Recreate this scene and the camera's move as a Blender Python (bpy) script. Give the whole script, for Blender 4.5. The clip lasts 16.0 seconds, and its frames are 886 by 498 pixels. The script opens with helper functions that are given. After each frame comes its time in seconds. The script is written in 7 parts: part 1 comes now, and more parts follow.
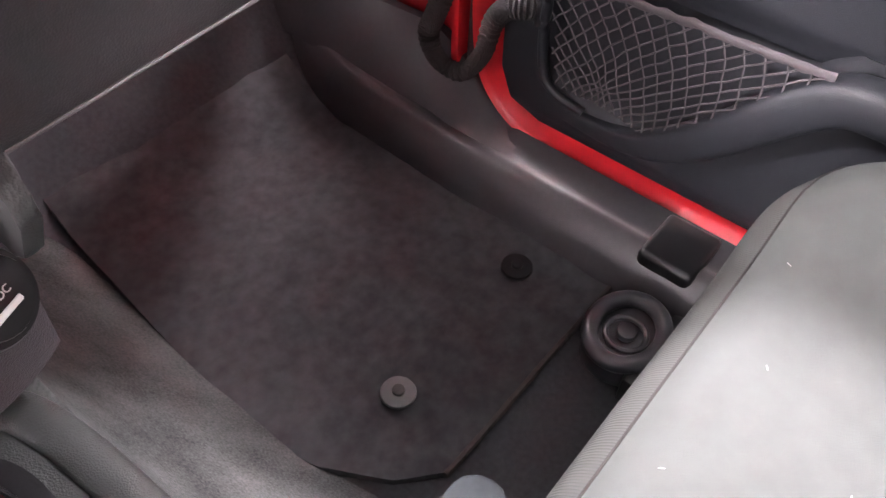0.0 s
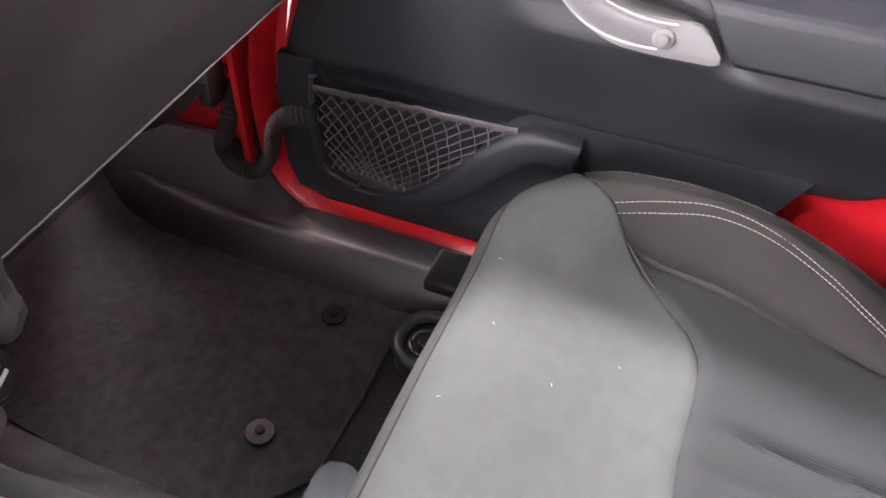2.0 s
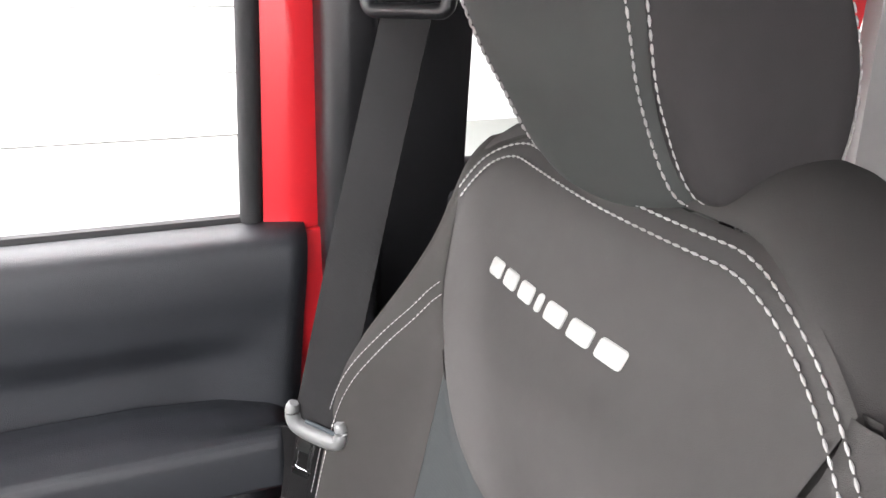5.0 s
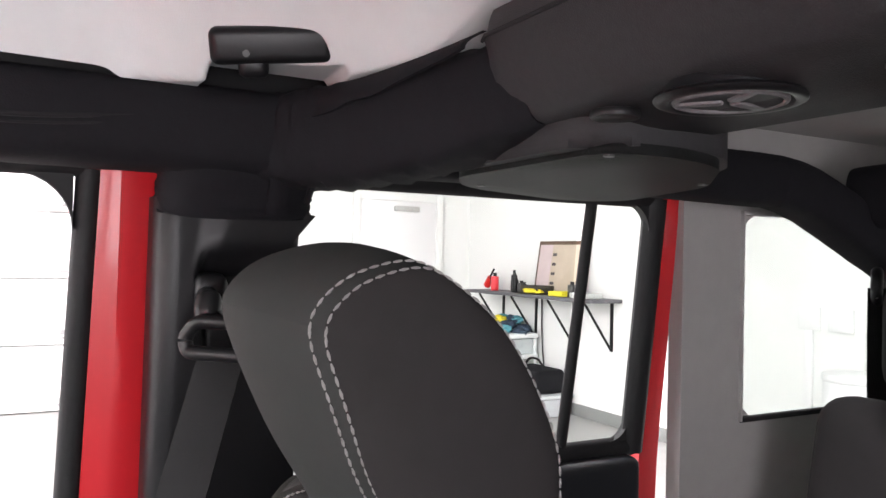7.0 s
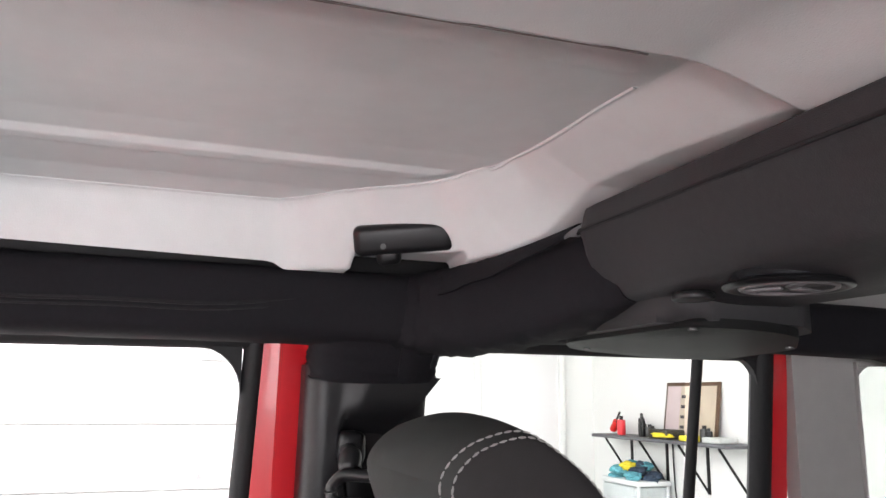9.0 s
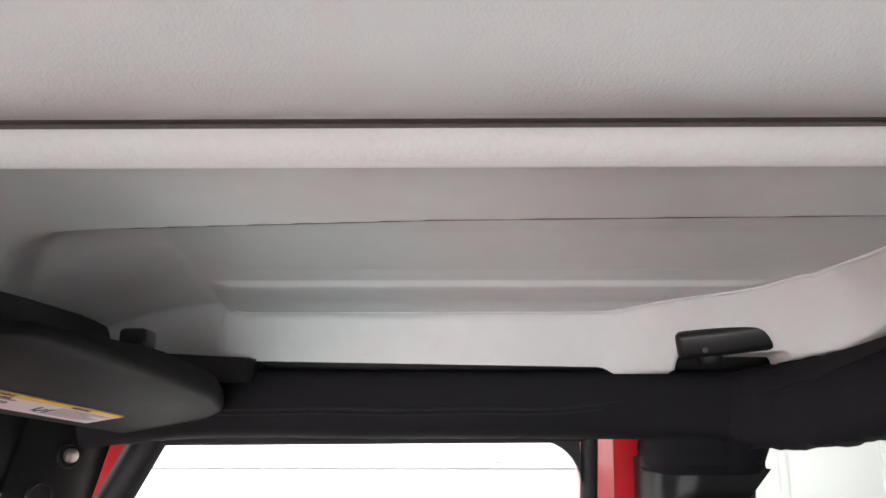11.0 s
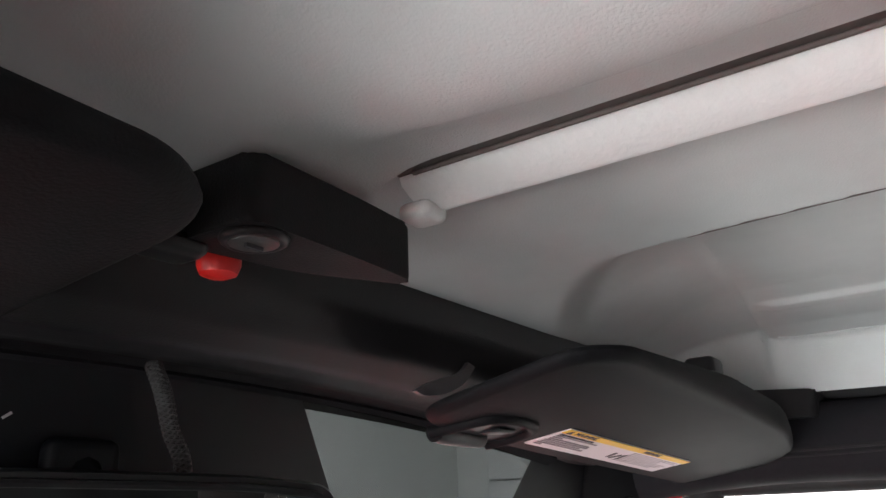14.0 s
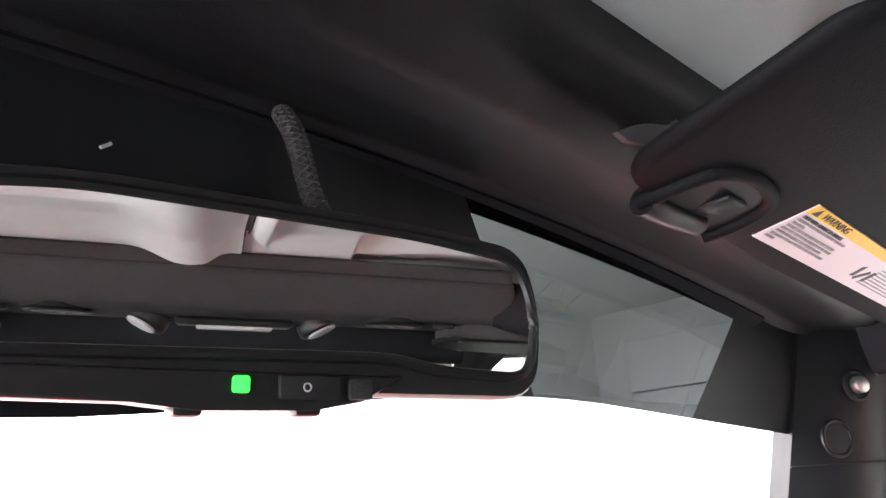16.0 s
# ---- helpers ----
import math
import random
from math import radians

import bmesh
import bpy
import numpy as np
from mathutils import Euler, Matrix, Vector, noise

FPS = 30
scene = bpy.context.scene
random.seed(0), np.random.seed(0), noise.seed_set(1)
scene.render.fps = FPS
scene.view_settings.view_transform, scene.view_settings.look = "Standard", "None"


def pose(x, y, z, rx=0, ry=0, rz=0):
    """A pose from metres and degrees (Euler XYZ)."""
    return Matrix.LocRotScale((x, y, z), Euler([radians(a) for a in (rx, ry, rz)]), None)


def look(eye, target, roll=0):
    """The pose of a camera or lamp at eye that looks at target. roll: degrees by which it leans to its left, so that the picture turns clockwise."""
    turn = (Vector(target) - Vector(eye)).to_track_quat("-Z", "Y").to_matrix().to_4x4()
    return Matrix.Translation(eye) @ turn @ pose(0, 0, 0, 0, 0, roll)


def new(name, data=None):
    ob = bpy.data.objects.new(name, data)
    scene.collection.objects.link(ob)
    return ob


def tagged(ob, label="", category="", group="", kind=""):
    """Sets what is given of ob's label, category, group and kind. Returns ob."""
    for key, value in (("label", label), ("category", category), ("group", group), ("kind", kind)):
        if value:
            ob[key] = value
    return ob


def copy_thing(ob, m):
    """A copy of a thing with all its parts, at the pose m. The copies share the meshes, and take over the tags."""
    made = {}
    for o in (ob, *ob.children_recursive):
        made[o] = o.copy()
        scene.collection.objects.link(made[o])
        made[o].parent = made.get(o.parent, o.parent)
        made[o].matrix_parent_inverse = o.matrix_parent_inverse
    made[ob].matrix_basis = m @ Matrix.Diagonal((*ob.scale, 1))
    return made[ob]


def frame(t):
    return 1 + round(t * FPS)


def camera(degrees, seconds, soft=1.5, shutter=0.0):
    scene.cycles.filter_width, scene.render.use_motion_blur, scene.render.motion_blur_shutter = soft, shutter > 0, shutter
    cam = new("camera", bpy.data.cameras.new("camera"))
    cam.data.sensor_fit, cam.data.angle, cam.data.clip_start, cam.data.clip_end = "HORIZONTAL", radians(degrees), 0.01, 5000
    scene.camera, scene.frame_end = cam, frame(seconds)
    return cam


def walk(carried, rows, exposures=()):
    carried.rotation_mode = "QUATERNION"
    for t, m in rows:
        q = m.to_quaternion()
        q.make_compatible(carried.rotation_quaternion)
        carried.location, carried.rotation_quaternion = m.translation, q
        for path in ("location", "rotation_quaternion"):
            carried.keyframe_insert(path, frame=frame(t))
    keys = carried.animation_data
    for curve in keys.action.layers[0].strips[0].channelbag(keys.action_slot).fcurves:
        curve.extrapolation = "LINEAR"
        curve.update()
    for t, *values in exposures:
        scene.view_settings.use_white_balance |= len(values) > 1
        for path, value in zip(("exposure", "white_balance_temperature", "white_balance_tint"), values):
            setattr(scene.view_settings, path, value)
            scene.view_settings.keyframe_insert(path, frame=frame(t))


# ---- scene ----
cam = camera(59.27, 16.0)
PATH = [
    (0.0, pose(0.1083, 0.4064, 0.6318, 40.88, -1.95, -50.74)),
    (0.5, pose(0.0812, 0.4041, 0.6555, 41.48, -1.69, -52.20)),
    (1.0, pose(0.0297, 0.3886, 0.7017, 42.51, -2.30, -56.15)),
    (1.5, pose(-0.0022, 0.3363, 0.7222, 44.79, -2.61, -61.24)),
    (2.0, pose(-0.0271, 0.3102, 0.7655, 47.13, -2.57, -68.78)),
    (2.5, pose(-0.0432, 0.2678, 0.7956, 52.95, -2.94, -76.58)),
    (3.0, pose(-0.0330, 0.2402, 0.8057, 56.09, -2.50, -84.36)),
    (3.5, pose(-0.0206, 0.1896, 0.8445, 59.86, -1.30, -92.36)),
    (4.0, pose(-0.0127, 0.1715, 0.8539, 63.74, -0.96, -99.97)),
    (4.5, pose(-0.0120, 0.1605, 0.8656, 66.83, -0.80, -106.19)),
    (5.0, pose(-0.0218, 0.1508, 0.8948, 71.29, -0.36, -111.72)),
    (5.2, pose(-0.0254, 0.1407, 0.9014, 73.89, -0.23, -113.12)),
    (7.3, pose(-0.1124, 0.0919, 0.9630, 92.51, -1.09, -118.14)),
    (7.5, pose(-0.1318, 0.1089, 0.9619, 93.74, -0.97, -117.59)),
    (8.0, pose(-0.1541, 0.1211, 0.9591, 96.77, -0.78, -115.13)),
    (10.5, pose(-0.2686, 0.1870, 1.0307, 103.11, -0.56, -96.68)),
    (11.0, pose(-0.2993, 0.2117, 1.0381, 103.38, -0.02, -89.43)),
    (11.5, pose(-0.3166, 0.2227, 1.0355, 104.35, 0.29, -81.00)),
    (12.0, pose(-0.3287, 0.2337, 1.0380, 104.83, 0.40, -73.65)),
    (12.5, pose(-0.3564, 0.2328, 1.0413, 105.64, 0.66, -67.78)),
    (13.0, pose(-0.3795, 0.2547, 1.0388, 106.92, 1.10, -63.10)),
    (13.5, pose(-0.3456, 0.2692, 1.0381, 107.60, 1.38, -59.44)),
    (14.0, pose(-0.2505, 0.3027, 1.0225, 108.40, 1.92, -55.37)),
    (14.5, pose(-0.1746, 0.3720, 0.9878, 108.14, 2.05, -50.79)),
    (15.0, pose(-0.1597, 0.4140, 0.9492, 108.79, 2.99, -48.14)),
    (15.5, pose(-0.1717, 0.4090, 0.9478, 108.24, 3.08, -46.13)),
    (16.0, pose(-0.1625, 0.4151, 0.9412, 107.42, 3.45, -45.06)),
]
walk(cam, PATH, [(0.0, 2.95, 6700, 28), (0.5, 2.75, 6700, 28), (1.0, 2.55, 6650, 28), (1.5, 2.3, 6600, 28), (2.0, 2.2, 6650, 27), (2.5, 2.1, 6700, 30), (3.0, 2.1, 6650, 25), (3.5, 1.95, 6550, 17), (4.0, 1.85, 6500, 15), (4.5, 1.5, 6500, 15), (5.2, 1.25, 6550, 17), (7.5, 0.38, 6550, 20), (8.2, 0.6, 6550, 20), (10.5, 0.3, 6500, 12), (12.0, 0.35, 6500, 12), (13.0, 0.48, 6500, 12), (14.0, 0.5, 6500, 13), (14.5, 0.2, 6450, 14), (15.0, 1.2, 6350, 15), (16.0, 1.3, 6400, 14)])
# ---- light ----
world = bpy.data.worlds.new("garage_air")
scene.world = world
world.use_nodes = True
world.node_tree.nodes["Background"].inputs[0].default_value = (1.0, 0.98, 0.96, 1)
world.node_tree.nodes["Background"].inputs[1].default_value = 0.02


def ceiling_lamp(x, y, sx, sy, watts):
    data = bpy.data.lights.new("ceiling_lamp", "AREA")
    data.shape, data.size, data.size_y, data.energy, data.color = "RECTANGLE", sx, sy, watts, (0.985, 1.0, 1.0)
    ob = new("ceiling_lamp", data)
    ob.matrix_world = pose(x, y, 2.92)
    return ob


GROUND = -0.60
# unseen lamp rows: 2.25 set from the seat's shadow edge, the others added fill
for lx, wide, watts in ((-1.9, 0.35, 370), (2.25, 0.25, 170), (5.6, 0.35, 40)):
    for ly, share in ((-2.6, 0.25), (0.75, 1.0), (3.6, 0.4 if lx < 0 else 1.0)):
        ceiling_lamp(lx, ly, wide, 2.2, watts * share)
# two more unseen lamps, added to brighten the bonnet and the front wall
ceiling_lamp(0.0, 3.2, 1.8, 0.5, 150)
ceiling_lamp(0.0, 5.3, 3.2, 0.4, 800)
# unseen fill lamp at an added wall opening, brightening the cabin from the driver's side
data = bpy.data.lights.new("doorway_light", "AREA")
data.shape, data.size, data.size_y, data.energy, data.color = "RECTANGLE", 3.2, 2.2, 250, (0.985, 1.0, 1.0)
ob = new("doorway_light", data)
ob.matrix_world = look((-3.12, 1.2, 0.85), (0, 1.2, 0.85))


# ---- materials ----
def material(name, base, rough=0.5, metal=0.0, vary=0.15, scale=30.0, bump=0.0, bump_scale=400.0, coat=0.0,
             second=None, spec=0.5, kind="noise", sheen=0.0, stretch=(1, 1, 1), sharp=0.20):
    """Principled surface: broad and fine noise in the colour, fine relief in the normal."""
    m = bpy.data.materials.new(name)
    m.use_nodes = True
    nt, nodes = m.node_tree, m.node_tree.nodes
    p = nodes["Principled BSDF"]
    p.inputs["Roughness"].default_value = rough
    p.inputs["Metallic"].default_value = metal
    p.inputs["Coat Weight"].default_value = coat
    p.inputs["Coat Roughness"].default_value = 0.08
    p.inputs["Specular IOR Level"].default_value = spec
    p.inputs["Sheen Weight"].default_value = sheen
    co = nodes.new("ShaderNodeTexCoord")
    mp = nodes.new("ShaderNodeMapping")
    mp.inputs["Scale"].default_value = stretch
    nt.links.new(co.outputs["Object"], mp.inputs[0])
    big = nodes.new("ShaderNodeTexNoise")
    big.inputs["Scale"].default_value, big.inputs["Detail"].default_value = scale * 0.25, 4
    fine = nodes.new("ShaderNodeTexNoise")
    fine.inputs["Scale"].default_value, fine.inputs["Detail"].default_value = scale * 6, 3
    for n in (big, fine):
        nt.links.new(mp.outputs[0], n.inputs["Vector"])
    add = nodes.new("ShaderNodeMath")
    add.operation = "ADD"
    nt.links.new(big.outputs["Fac"], add.inputs[0])
    nt.links.new(fine.outputs["Fac"], add.inputs[1])
    ramp = nodes.new("ShaderNodeValToRGB")
    ramp.color_ramp.elements[0].position, ramp.color_ramp.elements[1].position = 0.50 - sharp, 0.50 + sharp
    other = second or [c * (1 + vary) for c in base]
    ramp.color_ramp.elements[0].color = (*[c * (1 - vary) for c in base], 1)
    ramp.color_ramp.elements[1].color = (*other, 1)
    half = nodes.new("ShaderNodeMath")
    half.operation = "MULTIPLY"
    half.inputs[1].default_value = 0.5
    nt.links.new(add.outputs[0], half.inputs[0])
    nt.links.new(half.outputs[0], ramp.inputs[0])
    nt.links.new(ramp.outputs[0], p.inputs["Base Color"])
    mr = nodes.new("ShaderNodeMapRange")
    mr.inputs[3].default_value, mr.inputs[4].default_value = max(rough - 0.08, 0.02), min(rough + 0.08, 1)
    nt.links.new(big.outputs["Fac"], mr.inputs[0])
    nt.links.new(mr.outputs[0], p.inputs["Roughness"])
    if bump:
        if kind == "cells":
            tex = nodes.new("ShaderNodeTexVoronoi")
            tex.inputs["Scale"].default_value = bump_scale
            out = tex.outputs["Distance"]
        elif kind == "ribs":
            tex = nodes.new("ShaderNodeTexWave")
            tex.inputs["Scale"].default_value = bump_scale
            tex.inputs["Distortion"].default_value = 0.6
            out = tex.outputs["Fac"]
        else:
            tex = nodes.new("ShaderNodeTexNoise")
            tex.inputs["Scale"].default_value, tex.inputs["Detail"].default_value = bump_scale, 3
            out = tex.outputs["Fac"]
        nt.links.new(mp.outputs[0], tex.inputs["Vector"])
        b = nodes.new("ShaderNodeBump")
        b.inputs["Strength"].default_value, b.inputs["Distance"].default_value = bump, 0.001
        nt.links.new(out, b.inputs["Height"])
        nt.links.new(b.outputs[0], p.inputs["Normal"])
    return m


def glass(name, tint=(1, 1, 1), gloss=0.05, rough=0.0):
    m = bpy.data.materials.new(name)
    m.use_nodes = True
    nt, nodes = m.node_tree, m.node_tree.nodes
    nodes.remove(nodes["Principled BSDF"])
    clear, shine, mix = (nodes.new("ShaderNode" + k) for k in ("BsdfTransparent", "BsdfGlossy", "MixShader"))
    clear.inputs[0].default_value = (*tint, 1)
    shine.inputs["Roughness"].default_value = rough
    mix.inputs[0].default_value = gloss
    nt.links.new(clear.outputs[0], mix.inputs[1])
    nt.links.new(shine.outputs[0], mix.inputs[2])
    nt.links.new(mix.outputs[0], nodes["Material Output"].inputs[0])
    return m


def glow(name, color, strength):
    m = bpy.data.materials.new(name)
    m.use_nodes = True
    p = m.node_tree.nodes["Principled BSDF"]
    p.inputs["Base Color"].default_value = (*color, 1)
    p.inputs["Emission Color"].default_value = (*color, 1)
    p.inputs["Emission Strength"].default_value = strength
    return m


BLACK = material("black_grained_plastic", (0.052, 0.049, 0.052), 0.50, bump=0.2, bump_scale=900, kind="cells")
SMOOTH_BLACK = material("black_smooth_plastic", (0.008, 0.008, 0.009), 0.40, spec=0.35, vary=0.1, bump=0.08, bump_scale=300)
VINYL = material("black_padded_cloth", (0.0122, 0.0119, 0.0140), 0.8, bump=0.3, bump_scale=700, spec=0.12)
SILL = material("black_sill_plastic", (0.043, 0.041, 0.044), 0.36, bump=0.15, bump_scale=900, kind="cells")
PILLAR = material("black_pillar_plastic", (0.0080, 0.0080, 0.0092), 0.40, spec=0.32, bump=0.1, bump_scale=900, kind="cells")
RUBBER = material("black_rubber", (0.012, 0.012, 0.013), 0.62, spec=0.3, bump=0.1, bump_scale=500)
DARK_TRIM = material("charcoal_door_plastic", (0.0130, 0.0144, 0.0176), 0.50, spec=0.36, bump=0.3, bump_scale=1100, kind="cells")
GREY_TRIM = material("grey_console_plastic", (0.016, 0.018, 0.0175), 0.48, bump=0.25, bump_scale=900, kind="cells")
HEADLINER = material("light_grey_roof_plastic", (0.625, 0.65, 0.644), 0.46, spec=0.5, vary=0.05, scale=6, bump=0.28, bump_scale=900, kind="noise")
HARDTOP = material("light_grey_hardtop", (0.34, 0.328, 0.318), 0.55, vary=0.05, scale=6, bump=0.3, bump_scale=380)
RED = material("red_car_paint", (0.51, 0.013, 0.019), 0.36, vary=0.03, coat=0.25, spec=0.5)
MATERIAL_MAT = material("black_carpet_mat", (0.054, 0.056, 0.060), 0.95, vary=0.25, scale=11, second=(0.082, 0.083, 0.088), bump=0.9, bump_scale=1300, spec=0.1, sharp=0.15)
CARPET = material("dark_grey_carpet", (0.044, 0.049, 0.049), 0.95, vary=0.45, scale=75, second=(0.105, 0.110, 0.107), bump=1.0, bump_scale=1100, spec=0.1, sharp=0.16)
UNDER = material("black_floor_carpet", (0.058, 0.061, 0.066), 0.95, vary=0.3, scale=30, bump=0.8, bump_scale=1400, spec=0.1)
SEAT_GREY = material("grey_seat_cloth", (0.044, 0.050, 0.0475), 0.80, vary=0.10, scale=10, bump=0.35, bump_scale=1800, second=(0.053, 0.059, 0.0565), spec=0.15)
SEAT_NOSE = material("grey_ribbed_edge_cloth", (0.046, 0.0495, 0.047), 0.85, vary=0.08, scale=12, bump=0.3, bump_scale=150, kind="ribs", stretch=(1, 0.15, 0.15), spec=0.15)
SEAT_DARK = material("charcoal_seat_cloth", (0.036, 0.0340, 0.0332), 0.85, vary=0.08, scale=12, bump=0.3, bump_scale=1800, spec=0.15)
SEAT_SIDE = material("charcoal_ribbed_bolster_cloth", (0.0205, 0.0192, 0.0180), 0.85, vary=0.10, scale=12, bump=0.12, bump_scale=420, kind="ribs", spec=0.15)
SEAT_MID = material("mid_grey_seat_cloth", (0.0180, 0.0202, 0.0205), 0.82, vary=0.06, scale=12, bump=0.22, bump_scale=170, kind="ribs", spec=0.15)
THREAD = material("pale_grey_thread", (0.23, 0.222, 0.218), 0.7, vary=0.08)
THREAD_DULL = material("dull_grey_thread", (0.10, 0.096, 0.094), 0.8, vary=0.08)
EMBROIDERY = material("white_embroidery", (0.24, 0.237, 0.232), 0.7, vary=0.06, bump=0.5, bump_scale=900)
SILVER = material("satin_silver_plastic", (0.150, 0.149, 0.150), 0.40, metal=0.0, spec=0.25, vary=0.03, bump=0.06, bump_scale=500)
BRIGHT_RING = material("bright_satin_ring", (0.42, 0.41, 0.41), 0.3, metal=0.5, vary=0.03)
CHROME = material("polished_chrome", (0.82, 0.82, 0.83), 0.13, metal=1.0, vary=0.02)
STEEL = material("zinc_plated_steel", (0.55, 0.55, 0.53), 0.34, metal=0.9, vary=0.1)
WEBBING = material("black_belt_webbing", (0.0065, 0.0063, 0.0066), 0.75, vary=0.08, bump=0.35, bump_scale=420, kind="ribs", stretch=(1, 1, 0.5), spec=0.15)
HANDLE_HIGHLIGHT = material("pale_silver_highlight", (0.26, 0.258, 0.26), 0.35, vary=0.04)
BUCKLE = material("grey_belt_plastic", (0.09, 0.092, 0.092), 0.42, vary=0.05)
CORD = material("grey_elastic_cord", (0.054, 0.046, 0.049), 0.85, vary=0.15, bump=0.4, bump_scale=1200)
PALE_GREY = material("pale_blue_grey_plastic", (0.036, 0.043, 0.047), 0.6, vary=0.12, spec=0.1)
CLEAR = glass("clear_glass")
TINT = glass("smoked_glass_band", (0.044, 0.048, 0.049), 0.015)
FRIT = material("black_ceramic_edge", (0.006, 0.007, 0.009), 0.45, vary=0.05, spec=0.2)
MIRROR = material("mirror_silver", (0.80, 0.80, 0.78), 0.01, metal=1.0, vary=0.0)
for link in list(MIRROR.node_tree.links):
    if link.to_socket.name == "Roughness":
        MIRROR.node_tree.links.remove(link)
MIRROR.node_tree.nodes["Principled BSDF"].inputs["Roughness"].default_value = 0.0
PAPER = material("white_label", (0.74, 0.70, 0.71), 0.5, vary=0.02)
YELLOW = material("yellow_label", (0.85, 0.55, 0.02), 0.5, vary=0.03)
INK = material("dark_ink", (0.05, 0.045, 0.05), 0.6, vary=0.02)
WHITE_INK = material("white_ink", (0.50, 0.50, 0.50), 0.5, vary=0.02)
GREEN_LAMP = glow("green_indicator", (0.02, 0.9, 0.05), 1.2)
RED_LAMP = material("red_plastic", (0.70, 0.02, 0.015), 0.35, vary=0.05)
WALL = material("white_wall_paint", (0.80, 0.81, 0.79), 0.75, vary=0.02, scale=2, bump=0.05, bump_scale=60)
DOOR_WHITE = material("white_garage_door", (0.82, 0.82, 0.82), 0.5, vary=0.02, scale=3)
CONCRETE = material("grey_garage_floor", (0.35, 0.35, 0.34), 0.45, vary=0.1, scale=1.5, bump=0.1, bump_scale=30)


# ---- shaping ----
def part(name, bm, mat, parent=None, label="", smooth=40):
    me = bpy.data.meshes.new(name)
    bmesh.ops.recalc_face_normals(bm, faces=bm.faces[:])
    bm.to_mesh(me)
    bm.free()
    me.materials.append(mat)
    me.shade_smooth()
    me.set_sharp_from_angle(angle=radians(smooth))
    ob = new(name, me)
    if parent:
        ob.parent = parent
    if label:
        ob["label"] = label
    return ob


def thing(name, label, category, kind="", group="", at=(0, 0, 0)):
    return tagged(new(name), label, category, group, kind)


def rbox(lo, hi, bevel=0.004, seg=2, bm=None, m=None):
    bm = bm or bmesh.new()
    made = bmesh.ops.create_cube(bm, size=1)["verts"]
    for v in made:
        v.co = Vector([lo[i] + (v.co[i] + 0.5) * (hi[i] - lo[i]) for i in range(3)])
    if bevel:
        edges = list({e for v in made for e in v.link_edges})
        res = bmesh.ops.bevel(bm, geom=edges, offset=bevel, segments=seg, profile=0.5, affect="EDGES", clamp_overlap=True)
        made = list({v for f in res["faces"] for v in f.verts} | {v for v in made if v.is_valid})
    if m is not None:
        bmesh.ops.transform(bm, matrix=m, verts=made)
    return bm


def prism(points, axis, a, b, bevel=0.0, seg=2, bm=None):
    """A flat outline in the plane across the axis, given thickness from a to b."""
    bm = bm or bmesh.new()
    k = "xyz".index(axis)

    def place(p, d):
        c = list(p)
        c.insert(k, d)
        return Vector(c)
    low = [bm.verts.new(place(p, a)) for p in points]
    top = [bm.verts.new(place(p, b)) for p in points]
    n = len(points)
    bm.faces.new(low)
    bm.faces.new(top[::-1])
    for i in range(n):
        bm.faces.new((low[i], low[(i + 1) % n], top[(i + 1) % n], top[i]))
    if bevel:
        edges = [e for e in bm.edges if (e.verts[0] in top and e.verts[1] in top) or (e.verts[0] in low and e.verts[1] in low)]
        bmesh.ops.bevel(bm, geom=edges, offset=bevel, segments=seg, profile=0.5, affect="EDGES", clamp_overlap=True)
    return bm


def rounded(points, r=0.02, n=5):
    """The outline with its corners rounded."""
    out = []
    pts = [Vector(p) for p in points]
    for i, p in enumerate(pts):
        a, b = pts[i - 1] - p, pts[(i + 1) % len(pts)] - p
        d = min(r, a.length * 0.45, b.length * 0.45)
        s, e = p + a.normalized() * d, p + b.normalized() * d
        for k in range(n + 1):
            t = k / n
            out.append(tuple((1 - t) ** 2 * s + 2 * t * (1 - t) * p + t * t * e))
    return out


def curve(points, n=8, closed=False):
    """Points on a smooth line through the given ones."""
    p = [Vector(q) for q in points]
    out = []
    m = len(p)
    for i in range(m if closed else m - 1):
        a, b, c, d = (p[(i - 1) % m], p[i], p[(i + 1) % m], p[(i + 2) % m]) if closed else (p[max(i - 1, 0)], p[i], p[i + 1], p[min(i + 2, m - 1)])
        for k in range(n):
            t = k / n
            out.append(0.5 * (2 * b + (c - a) * t + (2 * a - 5 * b + 4 * c - d) * t * t + (3 * b - a - 3 * c + d) * t ** 3))
    if not closed:
        out.append(p[-1])
    return out


def tube(points, r, seg=8, bm=None, flat=1.0, up=(0, 0, 1), caps=True):
    """A round or flattened bar along a line."""
    bm = bm or bmesh.new()
    rings = []
    for i, p in enumerate(points):
        d = (points[min(i + 1, len(points) - 1)] - points[max(i - 1, 0)]).normalized()
        u = Vector(up)
        s = d.cross(u)
        if s.length < 0.05:
            s = d.cross(Vector((1, 0, 0)))
        s.normalize()
        w = s.cross(d).normalized()
        rad = r(i / max(len(points) - 1, 1)) if callable(r) else r
        rings.append([bm.verts.new(p + s * (rad * math.cos(2 * math.pi * k / seg)) + w * (rad * flat * math.sin(2 * math.pi * k / seg))) for k in range(seg)])
    for a, b in zip(rings, rings[1:]):
        for k in range(seg):
            bm.faces.new((a[k], a[(k + 1) % seg], b[(k + 1) % seg], b[k]))
    if caps:
        bm.faces.new(rings[0][::-1])
        bm.faces.new(rings[-1])
    return bm


